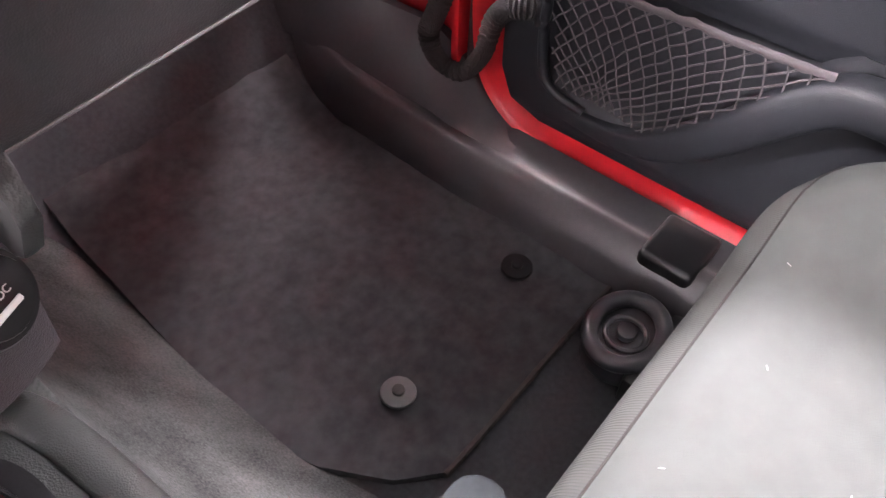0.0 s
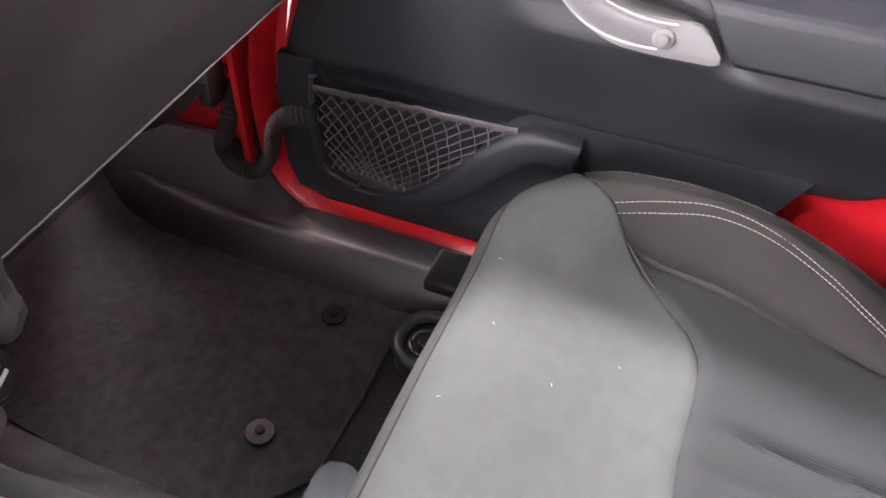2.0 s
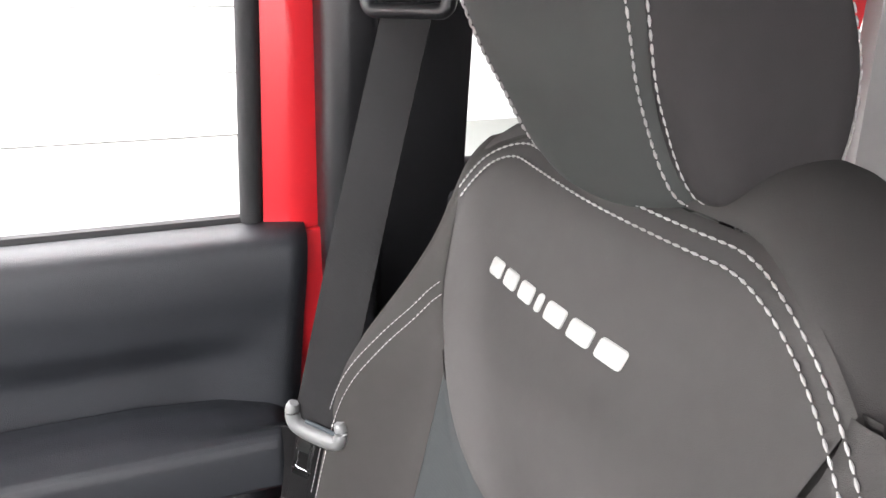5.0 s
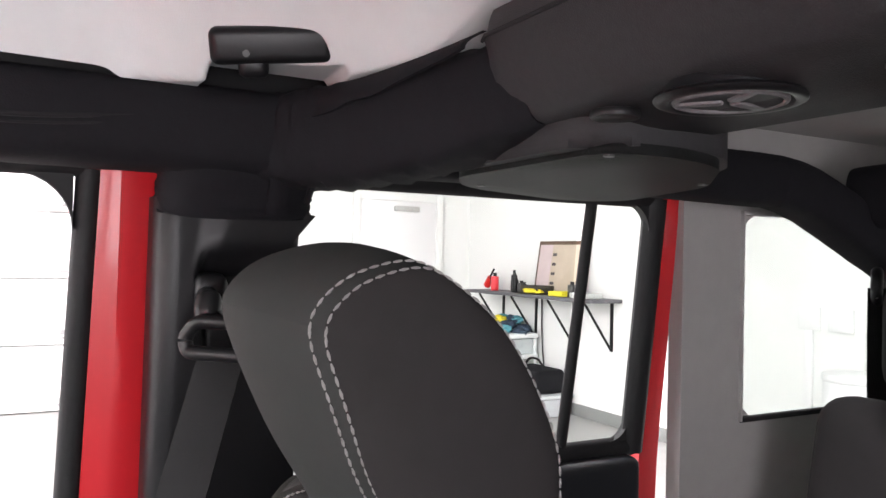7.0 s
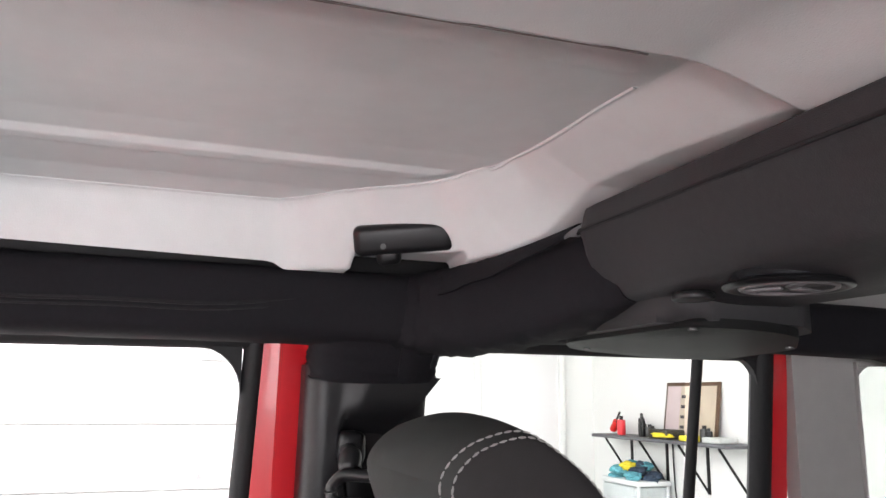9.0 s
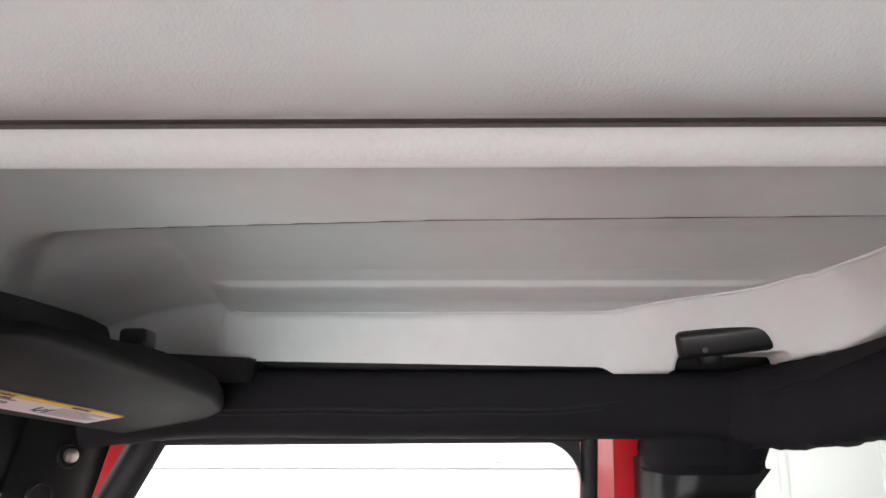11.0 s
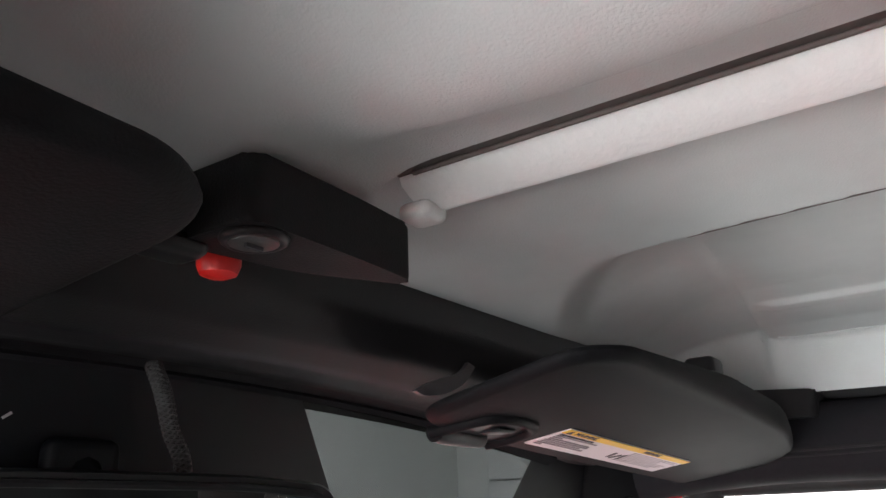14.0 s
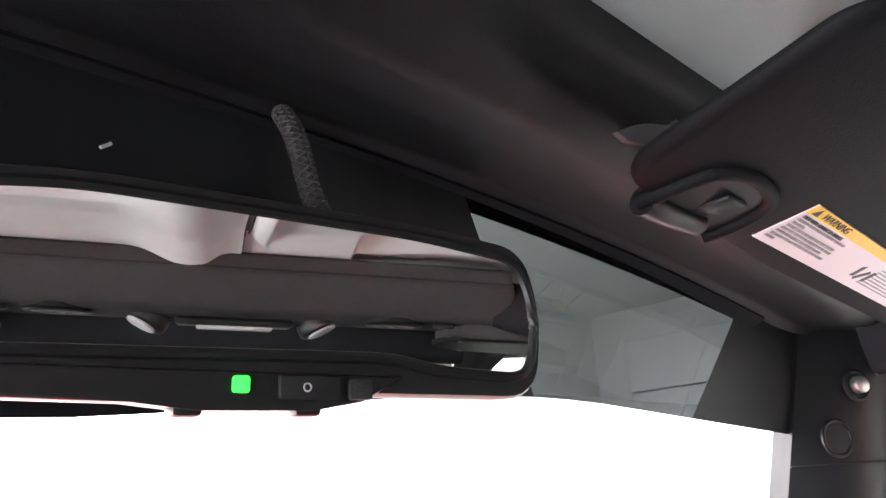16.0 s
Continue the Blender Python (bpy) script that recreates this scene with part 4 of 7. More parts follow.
def ribbon(points, side, w, th, bm=None):
    """A flat strap along points, with its width along side."""
    bm = bm or bmesh.new()
    rows = []
    for i, p in enumerate(points):
        s = Vector(side(i / (len(points) - 1)) if callable(side) else side).normalized()
        d = (points[min(i + 1, len(points) - 1)] - points[max(i - 1, 0)]).normalized()
        n = s.cross(d).normalized()
        rows.append([bm.verts.new(p + s * w * a + n * th * b) for a, b in ((-0.5, -0.4), (-0.48, -0.5), (0.48, -0.5), (0.5, -0.4), (0.5, 0.4), (0.48, 0.5), (-0.48, 0.5), (-0.5, 0.4))])
    for a, b in zip(rows, rows[1:]):
        for k in range(8):
            bm.faces.new((a[k], a[(k + 1) % 8], b[(k + 1) % 8], b[k]))
    bm.faces.new(rows[0])
    bm.faces.new(rows[-1][::-1])
    return bm


def seat_belt():
    b = thing("seat_belt", "black seat belt with a grey tongue hanging on the pillar", "seat belt")
    top, low = Vector((0.571, -0.056, 0.876)), Vector((0.545, 0.036, 0.541))

    def side(t):
        return Vector((0.041, 0.040, 0.0)).lerp(Vector((0.036, 0.044, 0.014)), t)
    pts = [top.lerp(low, i / 16) + Vector((0.004 * math.sin(i / 16 * math.pi), 0, 0)) for i in range(17)]
    part("shoulder_webbing", ribbon(pts, side, 0.044, 0.0014), WEBBING, b)
    across = Vector((0.041, 0.040, 0.0)).normalized()
    loop = [top + across * k + Vector((0, 0, z)) for k, z in rounded([(-0.033, 0.000), (0.033, 0.000), (0.0365, 0.013), (0.024, 0.027), (-0.024, 0.027), (-0.0365, 0.013)], 0.008, 5)]
    loop.append(loop[0])
    part("guide_ring", tube(loop, 0.0062, 12, caps=False), SMOOTH_BLACK, b, "black guide ring")
    part("ring_bolt", tube(curve([(0.602, -0.0490, 0.901), (0.605, -0.0505, 0.909), (0.608, -0.0525, 0.918), (0.612, -0.0550, 0.927)], 6), lambda t: 0.0115 * math.sqrt(max(1 - abs(2 * t - 1) ** 3.0, 0.04)), 16), SMOOTH_BLACK, b)
    part("ring_arm", tube([Vector((0.655, -0.060, 0.925)), Vector((0.625, -0.056, 0.915)), Vector((0.600, -0.054, 0.902))], 0.010, 10), SMOOTH_BLACK, b)
    # tongue
    s = Vector((0.032, 0.036, 0.012)).normalized()
    t = part("tongue", tube(curve([low + s * k + Vector((0, 0, z)) for k, z in ((-0.0215, 0.017), (-0.0235, 0.009), (-0.0205, -0.001), (-0.010, -0.004), (0.010, -0.004), (0.0205, -0.001), (0.0235, 0.009), (0.0215, 0.017))], 6), lambda q: 0.0040 + 0.0040 * math.sin(math.pi * q) ** 0.6, 14), BUCKLE, b, "pale grey plastic tongue")
    part("slot_edge", tube([low + s * k + Vector((-0.007, -0.003, 0.005)) for k in (-0.016, 0, 0.016)], 0.0018, 8), PALE_GREY, t)
    blade = low + Vector((0.012, 0.010, -0.026))
    m = frame_of(blade, s, Vector((-0.35, -0.25, 1)))
    bm = bmesh.new()
    for lo, hi in (((-0.0085, -0.024, -0.0012), (-0.0045, 0.020, 0.0012)), ((0.0045, -0.024, -0.0012), (0.0085, 0.020, 0.0012)), ((-0.0085, -0.028, -0.0012), (0.0085, -0.018, 0.0012)), ((-0.0095, 0.000, -0.0012), (0.0095, 0.022, 0.0012))):
        rbox(lo, hi, 0.0006, 1, bm, m)
    part("blade", bm, CHROME, t, "chromed metal latch blade")
    lower = curve([low + Vector((0.012, 0.005, -0.004)), (0.592, 0.036, 0.47), (0.602, 0.052, 0.36), (0.604, 0.062, 0.26), (0.606, 0.066, 0.12), (0.62, 0.06, 0.06)], 8)
    part("lap_webbing", ribbon(lower, (0.45, 0.90, 0.05), 0.047, 0.0014), WEBBING, b)
    part("anchor", rbox((0.575, 0.012, 0.255), (0.592, 0.045, 0.30), 0.008, 3), SMOOTH_BLACK, b)


seat_belt()
# ---- seats ----
SX = 0.335


def front_seat():
    s = thing("passenger_seat", "grey and charcoal cloth front seat with pale double stitching", "car seat", group="front seats")

    def zc(y):
        return 0.256 + 0.032 * step(0.05, 0.42, y)

    def nose(t):
        if t <= 0.408:
            return t, 0.0
        a = min((t - 0.408) / 0.084, 1) * math.pi / 2
        y, dz = 0.408 + 0.054 * math.sin(a), -0.054 * (1 - math.cos(a))
        if t > 0.492:
            y -= 0.25 * (t - 0.492)
            dz -= t - 0.492
        return y, dz

    def crease(t):
        """Half width of the insert, where the bolsters begin."""
        return table([(-0.03, 0.148), (0.06, 0.157), (0.15, 0.178), (0.22, 0.193), (0.24, 0.195), (0.40, 0.195)], t)

    def crest(y):
        return table([(-0.03, -0.040), (0.02, -0.020), (0.075, 0.014), (0.135, 0.042), (0.195, 0.060), (0.255, 0.064), (0.30, 0.058), (0.35, 0.048), (0.40, 0.034), (0.45, 0.024)], y)

    def rear_edge(q):
        """Where the thigh panel ends towards the back."""
        return table([(0.0, 0.242), (0.06, 0.239), (0.09, 0.239), (0.108, 0.243), (0.125, 0.252), (0.16, 0.286), (0.195, 0.324), (0.22, 0.358), (0.242, 0.388), (0.27, 0.412), (0.32, 0.43), (0.40, 0.45)], abs(q))

    def top(q, t):
        """Surface of the cushion; q runs from its middle outwards and down the side."""
        y, dz = nose(t)
        a, sg = abs(q), (1 if q > 0 else -1)
        flat = min(a, 0.248)
        b = crease(t)
        rise = min(max((flat - b) / (0.240 - b), 0), 1)
        front = step(0.29, 0.37, t)
        puff = (1 - (1 - rise) ** 1.9) * (1 - front) + step(0.12, 0.24, flat) * front
        z = zc(min(y, 0.43)) + crest(y) * puff
        z -= 0.006 * step(0.228, 0.248, flat) + 0.004 * step(0.20, 0.27, flat) * step(0.36, 0.46, y)
        y -= 0.046 * step(0.17, 0.28, flat) ** 1.8 * step(0.33, 0.46, t)
        z += 0.006 * math.exp(-(q / 0.10) ** 2) * step(0.26, 0.36, t)
        x = flat
        if a > 0.248:
            k = (a - 0.248) / 0.03
            ang = min(k, 1) * math.pi / 2
            x += 0.020 * math.sin(ang)
            z -= 0.020 * (1 - math.cos(ang)) + max(0, a - 0.278)
        return Vector((SX + sg * x, y, z + dz))
    T0, T1, T2, Q1 = -0.03, 0.61, 0.446, 0.40

    def thigh(u, v):
        q = (2 * u - 1) * 0.36
        t = rear_edge(q) + (T2 - rear_edge(q)) * v
        return top(q, t)
    part("front_panel", sheet(thigh, 76, 60, crease=0.002, wide=0.010, edges="b"), SEAT_GREY, s, "pale grey cloth thigh panel")
    part("nose_band", sheet(lambda u, v: top((2 * u - 1) * 0.36, T2 + (T1 - T2) * v) + Vector((0, -0.0012, 0)), 76, 24), SEAT_NOSE, s, "grey finely ribbed cloth band round the nose")

    def insert(u, v):
        k = 2 * u - 1
        t = T0 + (rear_edge(k * 0.195) - T0) * v
        xl = k * crease(t)
        p = top(xl, t)
        p.z -= 0.007 * math.exp(-((abs(xl) - 0.044) / 0.006) ** 2) * step(0.245, 0.20, t + 0.02)
        p.z += 0.004 * math.sin(min(abs(xl) / 0.044, 1) * math.pi) + 0.006 * math.sin(min(max((abs(xl) - 0.044) / 0.13, 0), 1) * math.pi)
        return p
    part("seat_insert", sheet(insert, 96, 50, crease=0.005, wide=0.012), SEAT_MID, s, "mid grey ribbed seat insert")
    for sg in (1, -1):
        def bolster(u, v):
            q0 = 0.195 + (Q1 - 0.195) * u
            t = T0 + (rear_edge(q0) - T0) * v
            return top(sg * (crease(t) + (Q1 - crease(t)) * u), t)
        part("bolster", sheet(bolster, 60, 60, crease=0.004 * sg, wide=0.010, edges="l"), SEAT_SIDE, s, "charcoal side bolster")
        for off in (0.0, 0.0085):
            pts = curve([top(sg * (x + off * 0.75), y + off * 0.5) + Vector((0, 0, 0.0006)) for x, y in ((0.205, 0.338), (0.216, 0.300), (0.222, 0.255), (0.221, 0.205), (0.212, 0.150), (0.199, 0.105), (0.184, 0.065), (0.170, 0.020))], 10)
            part("stitching", stitches(pts, 0.0046, 0.0038, 0.00055), THREAD, s)
        rim = curve([top(sg * 0.256, t) + Vector((sg * 0.0006, 0, 0.0004)) for t in (0.385, 0.34, 0.28, 0.22, 0.16, 0.10, 0.05)], 10)
        part("stitching", stitches(rim, 0.0050, 0.0036, 0.0004), THREAD_DULL, s)
        hem = curve([top(sg * a, rear_edge(a)) + Vector((0, 0, -0.0006)) for a in (0.268, 0.242, 0.22, 0.195, 0.16, 0.125, 0.108)], 8)
        part("seam", tube(hem, 0.0011, 6), SEAT_DARK, s)
    low = [top(k / 20 * 0.300, T2) + Vector((0, 0.0002, 0.0002)) for k in range(-20, 21)]
    part("nose_seam", tube(low, 0.0009, 6), SEAT_SIDE, s)
    for x, t, a in ((0.055, 0.405, 0.6), (0.015, 0.345, 0.2), (0.135, 0.425, 1.2), (-0.03, 0.42, 2.2), (0.06, 0.30, 0.9)):
        p = top(x, t) + Vector((0, 0, 0.0006))
        d = Vector((math.cos(a), math.sin(a), 0)) * 0.0016
        part("lint", tube([p - d, p, p + d], 0.0003, 5), THREAD, s)
    part("seat_base", rbox((SX - 0.24, -0.02, 0.09), (SX + 0.24, 0.40, 0.19), 0.02, 3), SMOOTH_BLACK, s)
    part("side_shield", rbox((SX - 0.272, 0.0, 0.10), (SX - 0.25, 0.38, 0.19), 0.010, 3), BLACK, s)
    part("side_shield", rbox((SX + 0.25, 0.0, 0.10), (SX + 0.272, 0.38, 0.19), 0.010, 3), BLACK, s)
    part("recliner_cover", rbox((SX + 0.228, -0.03, 0.19), (SX + 0.262, 0.045, 0.275), 0.014, 4), SMOOTH_BLACK, s, "black plastic recliner cover")
    part("underlay", sheet(lambda u, v: top((2 * u - 1) * 0.24, T0 + (T1 - T0) * v) + Vector((0, -0.012, -0.016)), 30, 30), SEAT_DARK, s)
    # runners
    for x, mm in ((SX - 0.185, PALE_GREY), (SX + 0.185, SMOOTH_BLACK)):
        part("runner", rbox((x - 0.022, -0.05, 0.02), (x + 0.022, 0.44, 0.10), 0.008, 2), STEEL, s)

    # backrest
    def by(xl, z):
        side = abs(xl)
        y = 0.030 - 0.232 * (z - 0.30)
        bulge = table([(0.24, -0.035), (0.27, -0.016), (0.30, 0.006), (0.335, 0.028), (0.37, 0.041), (0.41, 0.049), (0.50, 0.056), (0.60, 0.058)], z)
        if xl < 0:
            bulge -= 0.040 * step(0.42, 0.60, z)
        y += bulge * step(0.130, 0.220, side) * (1 - (step(0.58, 0.74, z) if xl > 0 else step(0.50, 0.69, z)))
        y += 0.006 * math.exp(-(xl / 0.09) ** 2) * step(0.58, 0.68, z)
        y -= 0.05 * step(0.765, 0.83, z) ** 2
        return y

    def wide(z):
        return table([(0.28, 0.226), (0.40, 0.226), (0.56, 0.224), (0.62, 0.218), (0.68, 0.208), (0.73, 0.200), (0.765, 0.186), (0.79, 0.166), (0.805, 0.12)], z)

    def inner(z):
        return min(table([(0.27, 0.131), (0.63, 0.131), (0.664, 0.151), (0.70, 0.164), (0.727, 0.172), (0.748, 0.174), (0.775, 0.150), (0.792, 0.11)], z), wide(z) - 0.004)

    def shield(xl):
        return table([(0.0, 0.576), (0.03, 0.5765), (0.052, 0.579), (0.076, 0.586), (0.090, 0.592), (0.102, 0.600), (0.118, 0.615), (0.131, 0.632)], abs(xl))

    def seam_top(xl):
        return 0.803 - 0.009 * step(0.17, -0.10, xl) - 0.070 * max(0, (abs(xl) - (0.09 if xl > 0 else 0.098)) / 0.10) ** 2

    def back(xl, z):
        return Vector((SX + xl * (1.0 if xl > 0 else 1.06), by(xl, z), z))

    def upper(u, v):
        k = 2 * u - 1
        lo, hi = shield(k * 0.131), seam_top(k * 0.176)
        return back(k * (0.131 + 0.045 * v ** 0.7), lo + (hi - lo) * v)
    part("backrest_panel", sheet(upper, 60, 50, crease=-0.0016, wide=0.007), SEAT_DARK, s, "charcoal cloth shield panel with embroidery")

    def insert2(u, v):
        xl = (2 * u - 1) * 0.131
        z = 0.27 + (shield(xl) - 0.27) * v
        p = back(xl, z)
        p.y -= 0.007 * math.exp(-(xl / 0.006) ** 2)
        p.y += 0.007 * math.sin(min(abs(xl) / 0.131, 1) * math.pi) * (1 - step(0.55, 0.97, v))
        return p
    part("backrest_insert", sheet(insert2, 80, 60, crease=-0.003, wide=0.010), SEAT_MID, s, "mid grey ribbed backrest insert")
    for sg in (1, -1):
        def wing(u, v):
            z = 0.25 + (0.555 if sg > 0 else 0.500) * v
            b, w = inner(z), wide(z) + (0.0 if sg > 0 else 0.026)
            if u < 0.55:
                return back(sg * (b + (w - 0.018 - b) * u / 0.55), z)
            a = (u - 0.55) / 0.45
            p = back(sg * (w - 0.018), z)
            ang = min(a * 2.2, 1) * math.pi / 2
            p.x += sg * 0.018 * math.sin(ang)
            p.y -= 0.020 * (1 - math.cos(ang)) + 0.085 * (1 if sg > 0 else 1 - 0.85 * step(0.655, 0.70, z)) * max(0, a - 0.45) / 0.55
            return p
        # outer bolster takes the darker colour, inner one the colour of the shield panel
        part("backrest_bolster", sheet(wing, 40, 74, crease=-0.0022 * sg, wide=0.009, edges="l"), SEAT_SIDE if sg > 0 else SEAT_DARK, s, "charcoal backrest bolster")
        for off in (0.0, 0.010):
            pts = curve([back(sg * (x + off * 0.6), z + off * 0.8) + Vector((0, 0.0012, 0)) for x, z in (((0.153, 0.672), (0.160, 0.664), (0.169, 0.648)) if sg > 0 else ((0.170, 0.655),)) + ((0.182, 0.622), (0.194, 0.588), (0.202, 0.548), (0.208, 0.47))], 10)
            part("stitching", stitches(pts, 0.0046, 0.0038, 0.0005), THREAD, s)
        edge = [Vector(wing(0.62, (z - 0.25) / (0.555 if sg > 0 else 0.500))) + Vector((sg * 0.0008, 0.0004, 0)) for z in [0.27 + 0.006 * k for k in range(30)]]
        part("stitching", stitches(edge, 0.0050, 0.0036, 0.0004), THREAD_DULL, s)

    def roll(u, v):
        xl = 0.178 - 0.393 * (1 - u)
        z0 = seam_top(xl)
        zt = 0.822 - 0.075 * max(0, (abs(xl) - 0.09) / 0.10) ** 2
        a = v * math.pi * 0.75
        p = back(xl, z0)
        return Vector((SX + xl, p.y - 0.055 * (1 - math.cos(a)) * 0.8, z0 + (zt - z0) * math.sin(a)))
    part("top_roll", sheet(roll, 36, 20, crease=-0.0015, wide=0.012, edges="b"), SEAT_DARK, s)
    for inset in (0.0135, 0.0055):
        line = []
        for k in range(40, -56, -1):
            xl = 0.172 * k / 40
            slope = 1.4 * max(0, (abs(xl) - (0.09 if xl > 0 else 0.098)) / 0.10) * (-1 if xl > 0 else 1)
            ln = math.hypot(1, slope)
            x, z = xl + slope / ln * inset, seam_top(xl) - inset / ln
            line.append(back(x, z) + Vector((0, 0.0014, 0)))
        part("stitching", stitches(line, 0.0062, 0.0049, 0.0009), THREAD, s)
    part("back_underlay", sheet(lambda u, v: back((2 * u - 1) * (wide(0.29 + 0.46 * v) - 0.01), 0.29 + 0.46 * v) + Vector((0, -0.007, 0)), 30, 30), SEAT_DARK, s)
    part("back_cover", rbox((-0.235, -0.045, 0.0), (0.235, 0.012, 0.50), 0.03, 4, m=Matrix.Translation((SX, -0.055, 0.28)) @ Matrix.Rotation(radians(13), 4, "X")), SMOOTH_BLACK, s)
    # embroidered name, as plain slanted blocks
    xs = 0.091
    for w in (0.0180, 0.0180, 0.0180, 0.0070, 0.0200, 0.0205, 0.0215):
        bm = bmesh.new()
        h, z0 = 0.0122, 0.7115
        rows = []
        for lift, grow in ((0.0004, 0.0), (0.0014, -0.0003), (0.0018, -0.0012)):
            rows.append([bm.verts.new(back(px - 0.0035 * (pz / h), z0 + pz) + Vector((0, lift, 0))) for px, pz in rounded([(xs + grow, -grow), (xs - w - grow, -grow), (xs - w - grow, h + grow), (xs + grow, h + grow)], 0.003, 3)])
        bm.faces.new(rows[-1])
        n = len(rows[0])
        for a, b in zip(rows, rows[1:]):
            for i in range(n):
                bm.faces.new((a[i], b[i], b[(i + 1) % n], a[(i + 1) % n]))
        part("embroidery", bm, EMBROIDERY, s, "white embroidered block")
        xs -= w + 0.0050

    # headrest
    hr = part("headrest", bmesh.new(), SEAT_DARK, s)
    rim = curve([(0, y, z) for y, z in ((-0.008, 0.933), (-0.017, 0.950), (-0.036, 0.962), (-0.066, 0.968), (-0.090, 0.957), (-0.120, 0.932), (-0.146, 0.893), (-0.163, 0.850), (-0.161, 0.804), (-0.140, 0.786), (-0.108, 0.780), (-0.082, 0.784), (-0.056, 0.824), (-0.036, 0.858), (-0.015, 0.906))], 4, closed=True)
    mid = Vector((0, -0.108, 0.898))
    n = len(rim)

    def head(xl, k, j):
        p = mid + (rim[j % n] - mid) * k
        return Vector((SX - 0.005 + xl, p.y, p.z))

    def seam(j, sg):
        """Half width of the front cover; it narrows towards the neck."""
        p = rim[j % n]
        return 0.090 - (0.004 if sg > 0 else 0.024) * step(0.905, 0.800, p.z) * step(-0.14, -0.09, p.y)

    def girth(k):
        return 1 - 0.16 * abs(k) ** 2.2

    def front(u, v):
        j, k = int(round(v * n)), 2 * u - 1
        return head(seam(j, k) * k, girth(k) - 0.02 * abs(k) ** 24, j)

    def cheek(u, v, sg):
        j = int(round(v * n))
        w = seam(j, sg)
        far = 0.114 if sg > 0 else 0.098
        return head(sg * (w + (far - w) * (1 - (1 - u) ** 2.4)), (0.84 - 0.02 * (1 - u) ** 24) * (1 - u ** (1.6 + 60 * (0.090 - w))) + 0.0001, j)
    part("front_cover", sheet(front, 40, n), HEAD_GREY, hr, "grey cloth headrest front")
    for sg in (1, -1):
        part("side_cover", sheet(lambda u, v: cheek(u, v, sg), 24, n), HEAD_SIDE, hr, "charcoal cloth headrest side")
        for k in (0.93, 1.0):
            line = [head(sg * (seam(j, sg) * 0.925), girth(0.925) + 0.004, j) if k < 1 else Vector(cheek(0.07, j / n, sg)) + Vector((sg * 0.0010, 0, 0)) for j in range(n + 1)]
            part("stitching", stitches(line, 0.0062, 0.0049, 0.00085), THREAD, hr)
    for x in (-0.055, 0.055):
        part("post", tube([Vector((SX + x, -0.135, 0.76)), Vector((SX + x, -0.115, 0.83))], 0.006, 12), CHROME, hr, "chromed headrest post")
        part("post_collar", disc((SX + x, -0.128, 0.806), (0, 0.2, 1), 0.013, 0.016, 18, bevel=0.003), SMOOTH_BLACK, hr)
    return s


HEAD_SIDE = material("charcoal_headrest_cloth", (0.026, 0.0242, 0.0245), 0.85, vary=0.08, scale=12, bump=0.3, bump_scale=1800, spec=0.15)
HEAD_GREY = material("grey_headrest_cloth", (0.036, 0.038, 0.0365), 0.8, vary=0.06, scale=10, bump=0.3, bump_scale=1800, spec=0.15)
seat = front_seat()
other = copy_thing(seat, pose(-2 * SX, 0, 0))
other.name = "driver_seat"
other["label"] = "grey and charcoal cloth driver's seat with pale stitching"


RIM_BLACK = material("satin_black_cover", (0.030, 0.031, 0.035), 0.32, spec=0.55, vary=0.1)


def seat_feet():
    f = thing("seat_rail_cover", "black oval plastic seat rail cover with a bolt", "rail cover")
    c = Vector((0.545, 0.520, 0.0))
    pts = curve([c + Vector((0.040 * math.cos(a), 0.032 * math.sin(a), 0.050)) for a in [k * math.pi / 6 for k in range(12)]], 6, closed=True)
    pts.append(pts[0])
    part("rim", tube(pts, 0.0082, 12, caps=False), RIM_BLACK, f)
    part("dish", disc((c.x, c.y, 0.027), (0, 0, 1), 0.038, 0.032, 30, bevel=0.004), RIM_BLACK, f)
    part("dish_ring", ring((c.x, c.y, 0.0445), (0, 0, 1), 0.019, 0.0030, 30, 8), RIM_BLACK, f)
    part("bolt", disc((c.x, c.y, 0.047), (0, 0, 1), 0.0095, 0.008, 24, bevel=0.002), RIM_BLACK, f)
    part("tab", rbox((0.50, 0.44, 0.004), (0.60, 0.50, 0.045), 0.008, 2), SMOOTH_BLACK, f)
    g = thing("seat_foot_bracket", "pale grey painted seat foot bracket with a grey bolt", "seat bracket")
    part("plate", prism(rounded([(0.226, 0.43), (0.240, 0.522), (0.256, 0.530), (0.300, 0.533), (0.316, 0.528), (0.322, 0.504), (0.312, 0.497), (0.300, 0.43)], 0.006, 4), "z", 0.095, 0.122, 0.0025, 2), PALE_GREY, g)
    part("leg", rbox((0.240, 0.43, 0.0), (0.300, 0.515, 0.10), 0.008, 2), PALE_GREY, g)
    w = part("washer", ring((0.272, 0.492, 0.123), (0, 0, 1), 0.013, 0.002, 26, 8), BUCKLE, g)
    part("bolt", disc((0.272, 0.492, 0.126), (0, 0, 1), 0.010, 0.010, 20, bevel=0.0015), BUCKLE, g, "dull grey bolt head")


seat_feet()


